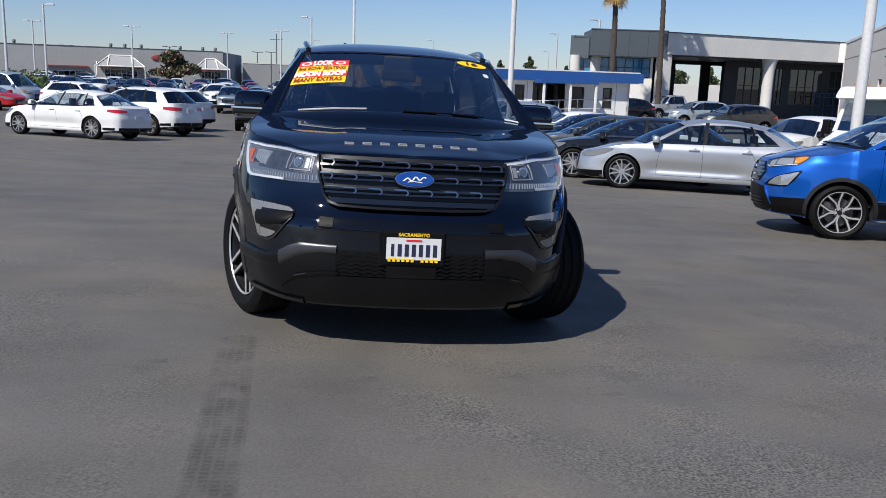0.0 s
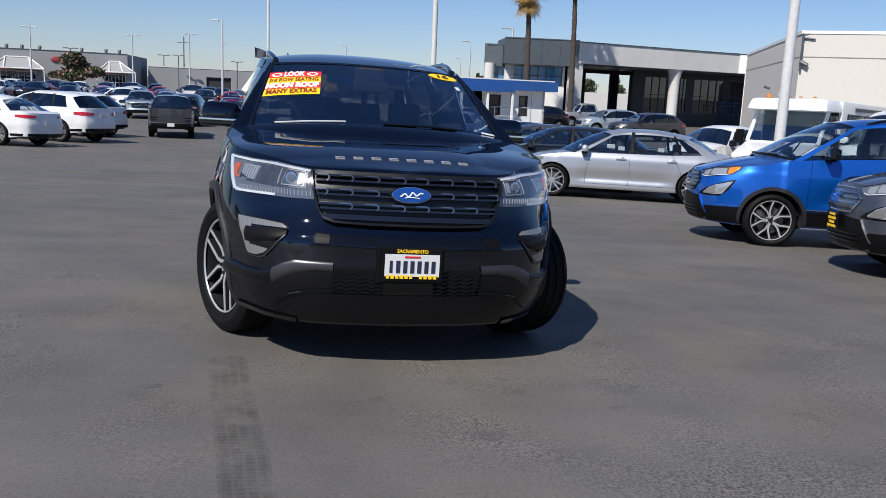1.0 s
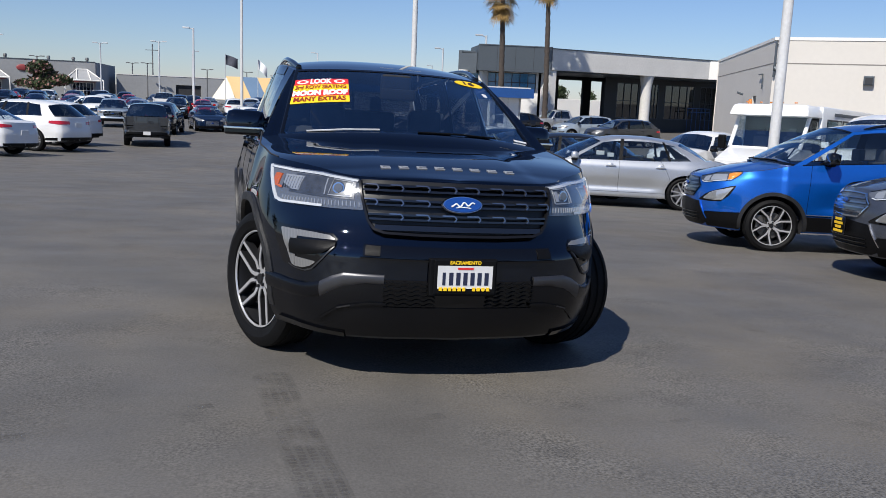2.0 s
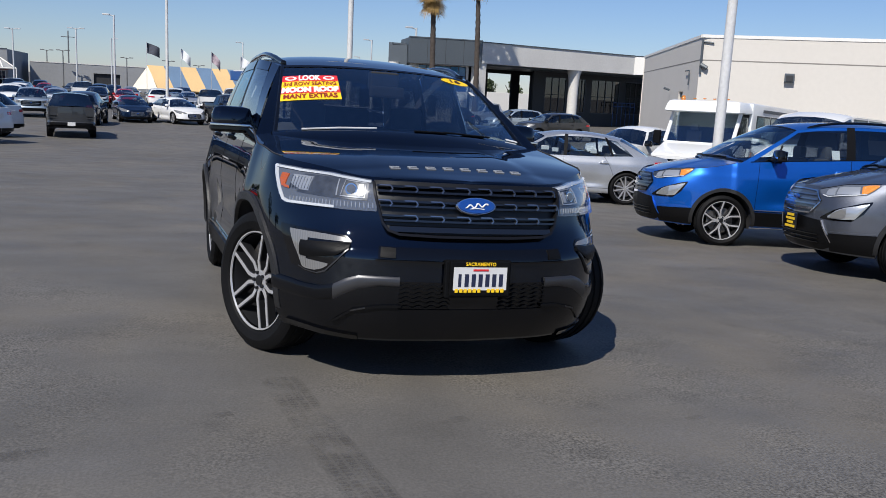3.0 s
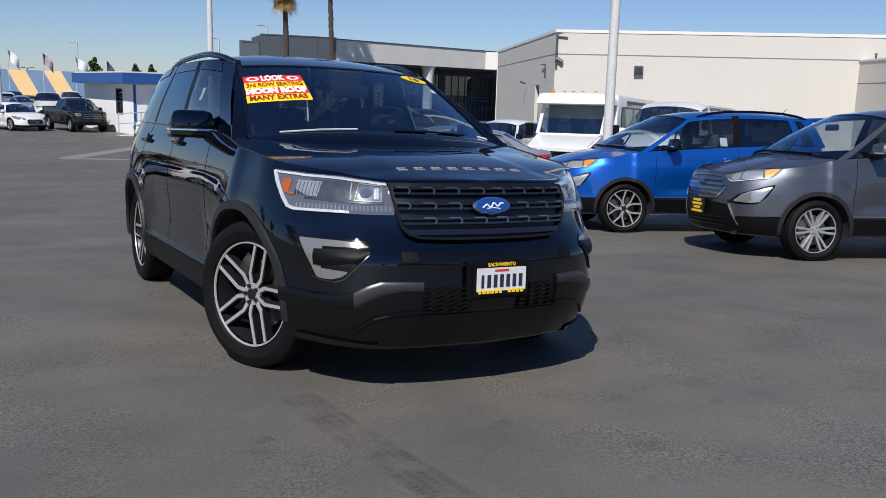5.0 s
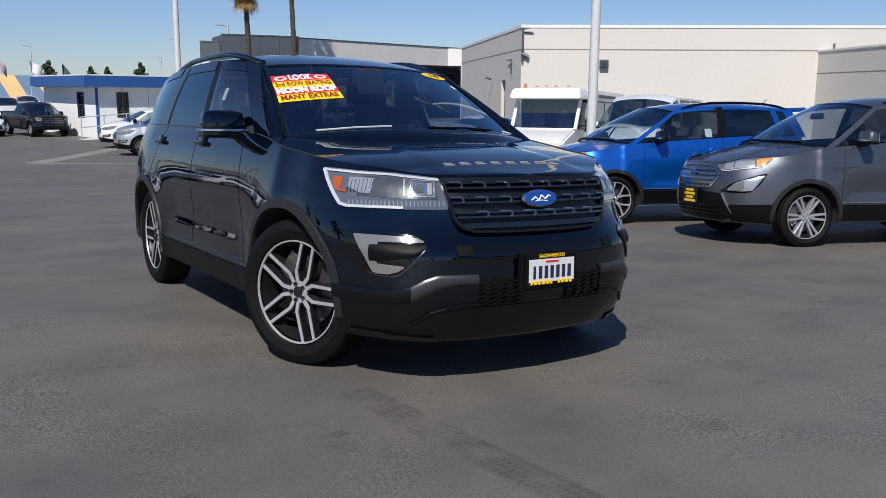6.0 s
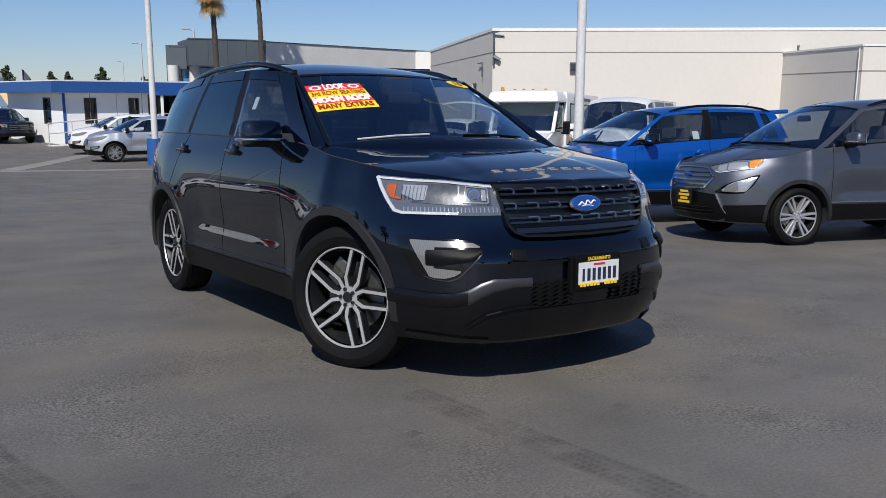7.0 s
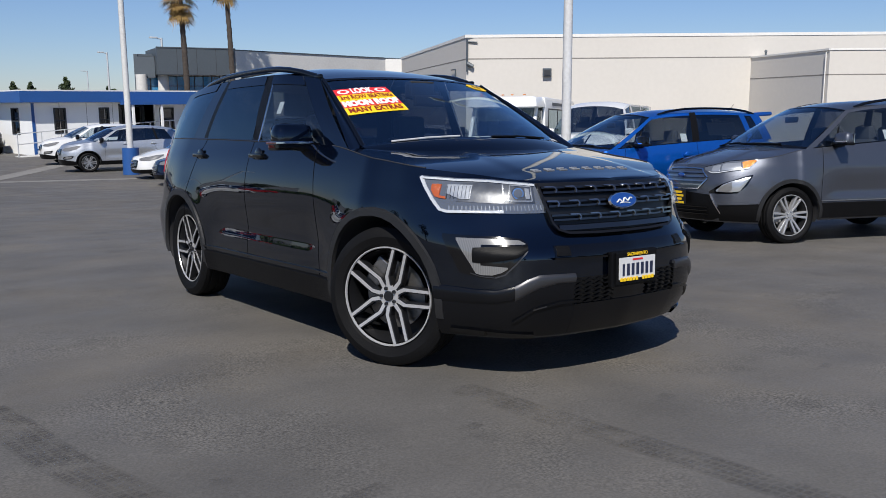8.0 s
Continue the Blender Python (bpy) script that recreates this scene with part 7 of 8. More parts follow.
BLUE_GLASS = material("blue_coated_glass", (0.05, 0.20, 0.38), rough=0.08, coat=0.6, vary=0.25, scale=0.8)
window_in(g2, 0.2, 6.3, 2.04, 3.62, DARK_TRIM, 8, BLUE_GLASS, 1)
# inner walls coloured near black, so the portico's shade is in their paint
wall(showroom, "back_wall", sr(-1, 9.0), sr(13.4, 9.0), -1.3, 3.85, 0.2, ROOM_SHADE, [(8.37, 11.3, -1.3, 3.49), (12.31, 14.0, -1.3, 3.49)])
wall(showroom, "side_wall", sr(13.05, 5.2), sr(13.05, 9.2), -1.3, 3.85, 0.3, ROOM_SHADE)
wall(showroom, "side_wall", sr(0.5, 1.2), sr(6.3, 9.0), -1.3, 3.85, 0.3, ROOM_SHADE)
wall(showroom, "side_wall", sr(25.0, 5.0), sr(25.0, 0.5), -1.3, 3.85, 0.3, CONCRETE)
bm = bmesh.new()
for z in (0.9, 1.25):
    rod(bm, (*sr(19.6, 4.2), z), (*sr(22.6, 4.2), z), 0.035, None, 6)
part("handrail", bm, BLUE_TRIM, showroom, "blue metal handrail")
for k in range(6):
    bm = bmesh.new()
    rod(bm, (*sr(19.6 + k * 0.6, 4.2), -1.1), (*sr(19.6 + k * 0.6, 4.2), 1.25), 0.03, None, 6)
    part("rail_post", bm, BLUE_TRIM, showroom)
for k in range(3):
    boxed("roof_unit", (1.3, 1.2, 0.55), (*sr(19.5 + k * 1.7, 3.0), 5.62), GREY_PANEL, showroom, bevel=0.03)

# white office unit with a blue roof band
OFFICE_AT = Matrix.Translation((0.18, 0.53, -0.172)) @ Matrix.Scale(1.12, 4)
office = thing("office_building", "white single-storey office with a blue roof band", "building", OFFICE_AT)
O0, OD, ON, OL = Vector((5.06, 37.56)), Vector((0.9903, 0.1392)), Vector((-0.1392, 0.9903)), 9.3


def o(along, back):
    p = O0 + OD * along + ON * back
    return (p.x, p.y)


holes = [(0.95, 1.50, 0.13, 1.28), (3.0, 3.5, 0.15, 1.28), (3.95, 5.75, -0.35, 1.45), (6.0, 6.75, 0.20, 1.25), (7.8, 8.3, 0.20, 1.25)]
ow = wall(office, "wall", o(0, 0), o(OL, 0), -0.95, 1.60, 0.12, WHITE_WALL, holes)
for x0, x1, z0, z1 in holes[:2] + holes[3:]:
    window_in(ow, x0, x1, z0, z1, DARK_TRIM, 0, BUILDING_GLASS, 1)
oe = wall(office, "wall", o(0, 7.95), o(0, 0), -0.95, 1.60, 0.12, WHITE_WALL, [(5.4, 6.4, 0.08, 1.29)])
window_in(oe, 5.4, 6.4, 0.08, 1.29, DARK_TRIM, 0, BUILDING_GLASS, 1)
wall(office, "wall", o(OL, 7.95), o(0, 7.95), -0.95, 1.60, 0.12, WHITE_WALL)
wall(office, "wall", o(OL, 0), o(OL, 7.95), -0.95, 1.60, 0.12, WHITE_WALL)
porch = wall(office, "porch_wall", o(3.85, 1.3), o(5.85, 1.3), -0.95, 1.55, 0.1, GREY_PANEL, [(0.15, 0.95, -0.2, 1.3), (1.1, 1.85, -0.5, 1.35)])
for x0, x1, z0, z1 in ((0.15, 0.95, -0.2, 1.3), (1.1, 1.85, -0.5, 1.35)):
    window_in(porch, x0, x1, z0, z1, DARK_TRIM, 1 if x0 < 1 else 0)
boxed("porch_canopy", (3.0, 1.1, 0.20), (5.35, -1.0, 1.50), BLUE_TRIM, ow, "blue porch canopy")
for x in (4.0, 5.4, 6.75):
    boxed("porch_post", (0.10, 0.10, 2.35), (x, -1.45, 0.23), WHITE_WALL, ow)
flat_roof(office, [o(-0.55, -0.45), o(OL + 0.45, -0.45), o(OL + 0.45, 8.0), o(-0.55, 8.0)], 2.07, COPING)
wall(office, "roof_band", o(-0.6, -0.5), o(OL + 0.5, -0.5), 1.52, 2.01, 0.06, BLUE_TRIM, label="blue metal roof band")
wall(office, "roof_band", o(-0.6, 8.05), o(-0.6, -0.44), 1.52, 2.01, 0.06, BLUE_TRIM)
flat_roof(office, [o(-0.54, -0.44), o(OL + 0.44, -0.44), o(OL + 0.44, 8.0), o(-0.54, 8.0)], 1.64, WHITE_WALL, "soffit")
on_wall(ow, "corner_trim", 0.06, 0.35, (0.12, 0.05, 2.55), BLUE_TRIM, 0.03)
on_wall(ow, "base_board", OL / 2, -0.55, (OL, 0.04, 0.05), BLUE_TRIM, 0.02)
for k in range(1, 8):
    on_wall(ow, "siding_joint", k * 1.22, 0.4, (0.02, 0.012, 2.3), REVEAL, 0.003) if not 3.9 < k * 1.22 < 5.8 else None
ramp = thing("access_ramp", "grey ramp with metal handrails along the office", "ramp", OFFICE_AT)
d, nrm = OD.to_3d(), ON.to_3d()
base = O0.to_3d() - nrm * 1.0
base.z = -0.80
for i in range(10):
    p = base + d * (-1.0 + i * 1.0)
    h = 0.45 * min(1, i / 7)
    bm = bmesh.new()
    rod(bm, p, p + Vector((0, 0, 1.0 + h)), 0.025, None, 6)
    part("post", bm, GALV, ramp)
    if i:
        q = base + d * (-1.0 + (i - 1) * 1.0)
        g = 0.45 * min(1, (i - 1) / 7)
        for z in (1.0, 0.55):
            bm = bmesh.new()
            rod(bm, q + Vector((0, 0, z + g)), p + Vector((0, 0, z + h)), 0.022, None, 6)
            part("rail", bm, GALV, ramp)
bm = bmesh.new()
vs = [bm.verts.new(base + d * a + nrm * b + Vector((0, 0, z))) for a, b, z in ((-0.9, 0.05, 0.0), (8.2, 0.05, 0.45), (8.2, 0.85, 0.45), (-0.9, 0.85, 0.0), (-0.9, 0.05, -0.2), (8.2, 0.05, -0.2), (8.2, 0.85, -0.2), (-0.9, 0.85, -0.2))]
for f in ((0, 1, 2, 3), (0, 4, 5, 1), (1, 5, 6, 2), (2, 6, 7, 3), (3, 7, 4, 0)):
    bm.faces.new([vs[i] for i in f])
part("deck", bm, CONCRETE, ramp)

# long grey building far off, with white entrance frames
grey_hall = thing("dealer_hall", "long grey block building with white entrance frames", "building")
H0, H1 = (-60.0, 117.0), (-18.2, 126.54)
hw = wall(grey_hall, "wall", H0, H1, -1.35, 4.25, 0.4, GREY_WALL, [(19.8, 24.3, -0.8, 0.9), (26.6, 31.0, -0.8, 1.3), (39.8, 42.6, -0.8, 1.4)])
HL = math.hypot(41.8, 9.54)
for x0, x1, z in ((19.8, 24.3, 0.9), (26.6, 31.0, 1.3), (39.8, 42.6, 1.4)):
    window_in(hw, x0, x1, -0.8, z, COPING, 5, BUILDING_GLASS, 1)
wall(grey_hall, "wall", H1, (-18.2, 150), -1.35, 4.25, 0.4, GREY_WALL)
flat_roof(grey_hall, [H0, H1, (-18.2, 150), (-60, 150)], 4.1, GREY_PANEL)
on_wall(hw, "coping", HL / 2, 4.28, (HL, 0.5, 0.10), GREY_PANEL, 0.05)
for x0, x1 in ((19.5, 24), (26.5, 31), (39.6, 42.4)):
    on_wall(hw, "red_band", (x0 + x1) / 2, 1.55, (x1 - x0 + 1, 0.6, 0.14), RED_TRIM, 0.55)
for x0, x1 in ((25.5, 32.0), (38.6, 43.6)):
    bm = bmesh.new()
    for a, b in (((x0, -3.0, -1.25), (x0, -3.0, 1.8)), ((x0, -3.0, 1.7), (x1, -3.0, 1.7)), ((x0, -3.0, 1.7), (x0 + 1.8, -0.1, 3.2)), ((x1, -3.0, 1.7), (x1 - 1.8, -0.1, 3.2)), ((x0 + 1.8, -0.1, 3.2), (x1 - 1.8, -0.1, 3.2)), ((x1, -3.0, -1.25), (x1, -3.0, 1.8)), ((x0 + 1.6, -3.0, 1.7), (x0 + 1.8, -0.1, 3.2)), ((x1 - 1.6, -3.0, 1.7), (x1 - 1.8, -0.1, 3.2)), ((x0 + 0.1, -2.7, 0.4), (x0 + 0.1, -0.1, 2.3))):
        rod(bm, a, b, 0.09, None, 6)
    fr = part("entrance_frame", bm, COPING, hw, "white steel entrance frame")
    bm = bmesh.new()
    vs = [bm.verts.new(c) for c in ((x0 + 0.2, -2.9, 1.66), (x1 - 0.2, -2.9, 1.66), (x1 - 1.8, -0.1, 3.12), (x0 + 1.8, -0.1, 3.12), (x0 + 0.2, -2.9, 1.56), (x1 - 0.2, -2.9, 1.56), (x1 - 1.8, -0.1, 3.02), (x0 + 1.8, -0.1, 3.02))]
    for f in ((0, 1, 2, 3), (7, 6, 5, 4), (0, 4, 5, 1), (1, 5, 6, 2), (2, 6, 7, 3), (3, 7, 4, 0)):
        bm.faces.new([vs[i] for i in f])
    part("canopy", bm, GREY_WALL, fr, "grey sloping canopy")
for x in (8, 15, 27.5, 29.4, 31.6, 37.0, 40.2, 42.0):
    bm = bmesh.new()
    rod(bm, (x, 2.0, 4.1), (x, 2.0, 4.75), 0.20, 0.20, 8)
    rod(bm, (x, 2.0, 4.6), (x, 2.0, 4.9), 0.26, 0.20, 8)
    part("roof_vent", bm, BRONZE, hw)
bm = bmesh.new()
bmesh.ops.create_uvsphere(bm, u_segments=20, v_segments=8, radius=1)
bmesh.ops.scale(bm, vec=(0.75, 0.10, 0.42), verts=bm.verts)
part("sign", bm, RED_TRIM, hw, "plain red oval sign", m=pose(33.6, -0.1, 3.1), smooth=True, angle=60)
# low sheds behind
shed = thing("storage_shed", "long low grey shed behind the lots", "building")
sw = wall(shed, "wall", (-17, 141), (30, 150), -1.35, 2.9, 0.4, GREY_WALL, [(9, 13, -0.9, 1.6)])
wall(shed, "wall", (30, 150), (30, 165), -1.35, 2.9, 0.4, GREY_WALL)
flat_roof(shed, [(-17, 141), (30, 150), (30, 165), (-17, 165)], 2.85, GREY_PANEL)
# the shed opening's shade, put in as a dark slab
boxed("doorway", (4.0, 0.1, 2.5), (11, 0.35, 0.35), ROOM_SHADE, sw)
on_wall(sw, "coping", 24, 2.95, (48, 0.5, 0.12), COPING, 0.05)

white_store = thing("storage_shed", "low white store seen beyond the showroom", "building")
wall(white_store, "wall", (36, 94), (58, 97), -1.35, 1.7, 0.3, COPING)
flat_roof(white_store, [(36, 94), (58, 97), (57, 104), (35, 101)], 1.75, COPING)

# showroom with a striped canopy roof
stripes = thing("striped_pavilion", "low pavilion with a sloping tan and blue striped roof", "building")
x0, yb, n = -1.2, 114.0, 8
for k in range(n):
    xa, xb = x0 + 1.0 + k * 2.05, x0 + 1.0 + (k + 1) * 2.05
    bm = bmesh.new()
    sk = 1.1
    vs = [bm.verts.new(c) for c in ((xa + sk, yb, -0.1 + 0.0), (xb + sk, yb, -0.1), (xb - sk * 0.2, yb + 3.0, 3.0), (xa - sk * 0.2, yb + 3.0, 3.0), (xa + sk, yb + 0.2, -0.3), (xb + sk, yb + 0.2, -0.3), (xb - sk * 0.2, yb + 3.2, 2.8), (xa - sk * 0.2, yb + 3.2, 2.8))]
    for f in ((0, 1, 2, 3), (7, 6, 5, 4), (0, 4, 5, 1), (1, 5, 6, 2), (2, 6, 7, 3), (3, 7, 4, 0)):
        bm.faces.new([vs[i] for i in f])
    part("roof_panel", bm, TAN if k % 2 == 0 else SLATE_BLUE, stripes)
bm = bmesh.new()
vs = [bm.verts.new(c) for c in ((x0 - 1.2, yb + 1.5, -0.1), (x0 + 2.0, yb - 0.02, -0.1), (x0 + 0.9, yb + 3.0, 3.0), (x0 - 1.2, yb + 5.0, -0.1))]
for f in ((0, 1, 2), (0, 2, 3), (1, 3, 2), (0, 3, 1)):
    bm.faces.new([vs[i] for i in f])
part("gable", bm, material("cream_gable", (0.68, 0.62, 0.50), rough=0.8, vary=0.06, scale=0.6), stripes, "cream gable end")
for k in range(6):
    boxed("post", (0.25, 0.25, 1.25), (x0 + 3 + k * 2.9, yb + 0.6, -0.62), COPING, stripes)
# dark wall colour imitates the shade under the striped roof
boxed("base_wall", (17, 0.3, 1.25), (x0 + 9.5, yb + 3.2, -0.62), ROOM_SHADE, stripes)
blue_shed = thing("blue_shed", "low blue building behind parked cars", "building")
bw = wall(blue_shed, "wall", (14.5, 111.0), (27.0, 113.0), -1.35, 1.9, 0.3, SLATE_BLUE, [(2.0, 4.5, -0.9, 0.9)])
# dark slab for the shade inside this opening
boxed("doorway", (2.5, 0.1, 1.8), (3.25, 0.3, 0.0), ROOM_SHADE, bw)
flat_roof(blue_shed, [(14.3, 110.6), (27.2, 112.6), (27, 122), (14.3, 122)], 2.05, COPING)


# ---- lamp posts, flags, palms ----
def lamp_post(x, y, h, r=0.08, heads=((1, 0),), mat=GALV, label="", base=0.0):
    z = float(land(x, y))
    h -= min(0, z + 0.78)
    t = thing("street_lamp", label or "tall grey metal lot lamp post", "lamp post", Matrix.Translation((x, y, z)), "lot lamps")
    bm = bmesh.new()
    rod(bm, (0, 0, base - 0.05), (0, 0, h), r, r * 0.75, 10)
    part("pole", bm, mat, t, smooth=True, angle=60)
    for dx, dy in heads:
        a = Vector((dx, dy, 0)).normalized()
        bm = bmesh.new()
        rod(bm, Vector((0, 0, h - 0.12)), a * 0.40 + Vector((0, 0, h - 0.02)), r * 0.5, r * 0.4, 6)
        box(bm, (0.60, 0.32, 0.13), (0.95, 0, 0), bevel=0.03)
        for v in bm.verts:
            if v.co.x > 0.55 and abs(v.co.z) < 0.2:
                q = Vector(((v.co.x - 0.3) * a.x - v.co.y * a.y, (v.co.x - 0.3) * a.y + v.co.y * a.x, v.co.z + h))
                v.co = q
        part("lamp_head", bm, mat if mat is not WHITE_POLE else GALV, t)
    return t


lamp_post(7.04, 6.67, 8.6, 0.085, ((1, 0.2), (-1, -0.2)), WHITE_POLE, "white weathered lamp post behind a blue car", 0.0)
blue_pole = lamp_post(5.75, 26.6, 9.6, 0.11, ((1, 0), (-1, 0)), WHITE_POLE, "white lamp post on a blue painted concrete base", 0.6)
bm = bmesh.new()
rod(bm, (0, 0, -0.1), (0, 0, 0.92), 0.29, 0.28, 24)
part("base", bm, BLUE_TRIM, blue_pole, "blue painted concrete base", smooth=True, angle=60)
for x, y, hd in ((20.8, 66.8, ((-1, 0),)), (22.8, 89.5, ((-1, 0),)), (34.5, 143.0, ((-1, 0),)), (11.9, 117.0, ((-1, 0),)), (-3.5, 78.5, ((-1, 0.1),)), (-8.4, 107.5, ((1, 0), (-1, 0))), (-16.6, 119.5, ((1, 0), (-1, 0))),
                 (-27.3, 110.6, ((1, 0), (-1, 0))), (-26.6, 75.8, ((1, 0),)), (-37.7, 105.8, ((1, 0), (-1, 0))), (-5.2, 132.0, ((1, 0),))):
    lamp_post(x, y, 7.48, 0.11, hd)
lamp_post(0.25, 54.8, 8.6, 0.11, ((1, 0), (-1, 0)), WHITE_POLE)
lamp_post(-23.6, 58.5, 8.8, 0.11, ((-1, 0),))
for x, y, h in ((-24.5, 120.0, 5.4), (-14.8, 143.0, 5.6), (-12.3, 140.0, 5.6), (-3.2, 139.0, 5.0), (3.0, 141.0, 4.9), (8.2, 150.0, 4.6), (-40.0, 126.0, 5.2)):
    lamp_post(x, y, h, 0.10, ((1, 0), (-1, 0)), BRONZE, "short dark twin-headed lamp post")
bm = bmesh.new()
rod(bm, (-12.2, 150, -1), (-12.2, 150, 8.2), 0.12, 0.09, 8)
rod(bm, (-13.3, 150, 7.2), (-11.1, 150, 7.2), 0.05, None, 6)
tagged(part("utility_pole", bm, BRONZE, None), "dark wooden utility pole behind the lots", "pole")


def flag(x, y, h, mat, droop, label):
    h -= min(0, float(land(x, y)) + 0.78)
    t = thing("flag", label, "flag", Matrix.Translation((x, y, float(land(x, y)))), "flags")
    bm = bmesh.new()
    rod(bm, (0, 0, 0), (0, 0, h), 0.05, 0.04, 6)
    part("flagpole", bm, GALV, t)
    n, m = 9, 5
    net = np.zeros((n, m, 3))
    for i in range(n):
        for j in range(m):
            u, v = i / (n - 1), j / (m - 1)
            net[i, j] = (u * 1.9 * (1 - 0.55 * droop), 0.22 * math.sin(5.5 * u + 1.5 * v), h - 0.1 - v * 1.25 - droop * 1.5 * u * (0.5 + 0.5 * u))
    child("cloth", mesh("cloth", *grid(net), mat), t)


FLAG_DARK = material("dark_flag", (0.05, 0.055, 0.075), rough=0.8, vary=0.35, scale=2.5)
FLAG_WHITE = material("white_flag", (0.62, 0.63, 0.65), rough=0.8, vary=0.15, scale=2.5)
FLAG_MIX = material("striped_flag", (0.30, 0.24, 0.27), rough=0.8, vary=0.6, scale=4)
flag(-0.53, 110.0, 6.5, FLAG_DARK, 0.35, "dark flag on a pole over the lot")
flag(3.53, 110.0, 6.05, FLAG_WHITE, 0.7, "white flag hanging from a pole")
flag(7.23, 110.0, 5.85, FLAG_MIX, 0.75, "patterned flag hanging from a pole")
flag(10.85, 110.0, 5.5, FLAG_WHITE, 0.55, "white flag on a pole behind the office")
flag(14.38, 110.0, 5.3, FLAG_DARK, 0.9, "dark flag hanging limp from its pole")

BARK = material("palm_bark", (0.060, 0.048, 0.040), rough=0.95, vary=0.4, scale=5, bump=0.8, bump_scale=16)
FROND = material("green_frond", (0.11, 0.12, 0.03), rough=0.6, vary=0.35, scale=3)
DRY_FROND = material("dry_frond", (0.30, 0.185, 0.055), rough=0.8, vary=0.35, scale=3)


def palm(x, y, h, r, seed):
    rg = random.Random(seed)
    t = thing("palm_tree", "tall fan palm with a skirt of dry fronds", "tree", Matrix.Translation((x, y, float(land(x, y)))), "palms")
    lean = (rg.uniform(-0.2, 0.2), rg.uniform(-0.2, 0.2))
    vs, fs, n = [], [], 14
    rings = 46
    for i in range(rings):
        u = i / (rings - 1)
        rr = r * (1.15 - 0.35 * u) * (1 + (0.10 if i % 2 else -0.04)) + 0.12 * math.exp(-u * 18)
        cx, cy = lean[0] * u * u * 2, lean[1] * u * u * 2
        for k in range(n):
            a = 2 * math.pi * (k + 0.5 * (i % 2)) / n
            q = rr * (1 + rg.uniform(-0.08, 0.08))
            vs.append((cx + q * math.cos(a), cy + q * math.sin(a), u * h - 0.2))
    for i in range(rings - 1):
        fs += [(i * n + k, i * n + (k + 1) % n, (i + 1) * n + (k + 1) % n, (i + 1) * n + k) for k in range(n)]
    child("trunk", mesh("trunk", vs, fs, BARK, angle=35), t)
    top = Vector((lean[0] * 2, lean[1] * 2, h - 0.2))
    for name, count, mat, lo, hi in (("crown", 40, FROND, -15, 75), ("dry_skirt", 40, DRY_FROND, -75, -5)):
        vs, fs = [], []
        for i in range(count):
            az, el = rg.uniform(0, 2 * math.pi), radians(rg.uniform(lo, hi))
            d = Vector((math.cos(az) * math.cos(el), math.sin(az) * math.cos(el), math.sin(el)))
            side = Vector((-math.sin(az), math.cos(az), 0))
            up = d.cross(side)
            stem = rg.uniform(0.6, 1.0) if name == "crown" else rg.uniform(0.5, 0.9)
            start = top - Vector((0, 0, rg.uniform(0, 0.3 if name == "crown" else 1.5)))
            hub = start + d * stem
            o_ = len(vs)
            vs += [start + side * 0.02, start - side * 0.02, hub - side * 0.02, hub + side * 0.02]
            fs.append((o_, o_ + 1, o_ + 2, o_ + 3))
            blades = 13
            for b in range(blades):
                a = radians(-80 + 160 * b / (blades - 1))
                ln = rg.uniform(0.70, 1.05) * (1 - 0.25 * abs(a) / 1.4)
                dd = d * math.cos(a) + side * math.sin(a)
                tip = hub + dd * ln + Vector((0, 0, -0.32 * ln * rg.uniform(0.3, 1.2))) - up * 0.05
                w = side * math.cos(a) - d * math.sin(a)
                mid = hub + dd * ln * 0.55 + Vector((0, 0, -0.05))
                o_ = len(vs)
                vs += [hub, mid - w * 0.035, tip, mid + w * 0.035]
                fs.append((o_, o_ + 1, o_ + 2, o_ + 3))
        child(name, mesh(name, vs, fs, mat, smooth=False), t)


palm(19.2, 57.2, 10.6, 0.20, 3)
palm(23.35, 58.7, 12.7, 0.19, 8)

LEAF = material("tree_leaves", (0.045, 0.065, 0.022), rough=0.6, vary=0.4, scale=2)
BLOSSOM = material("pink_blossom", (0.30, 0.16, 0.14), rough=0.7, vary=0.4, scale=2)
HEDGE = material("hedge_leaves", (0.05, 0.085, 0.02), rough=0.6, vary=0.4, scale=2)


def leaf_cloud(centres, size, count, rg):
    vs, fs = [], []
    for _ in range(count):
        c, rx, rz = rg.choice(centres)
        a, b, q = rg.uniform(0, 2 * math.pi), rg.uniform(-1, 1), rg.uniform(0.55, 1.05)
        s = math.sqrt(1 - b * b)
        p = Vector((c[0] + rx * q * s * math.cos(a), c[1] + rx * q * s * math.sin(a), c[2] + rz * q * b))
        n = Vector((rg.gauss(0, 1), rg.gauss(0, 1), rg.gauss(0, 1))).normalized()
        u = n.orthogonal().normalized()
        v = n.cross(u)
        k = size * rg.uniform(0.6, 1.4)
        o_ = len(vs)
        vs += [p + u * k, p + v * k * 0.6, p - u * k, p - v * k * 0.6]
        fs.append((o_, o_ + 1, o_ + 2, o_ + 3))
    return vs, fs


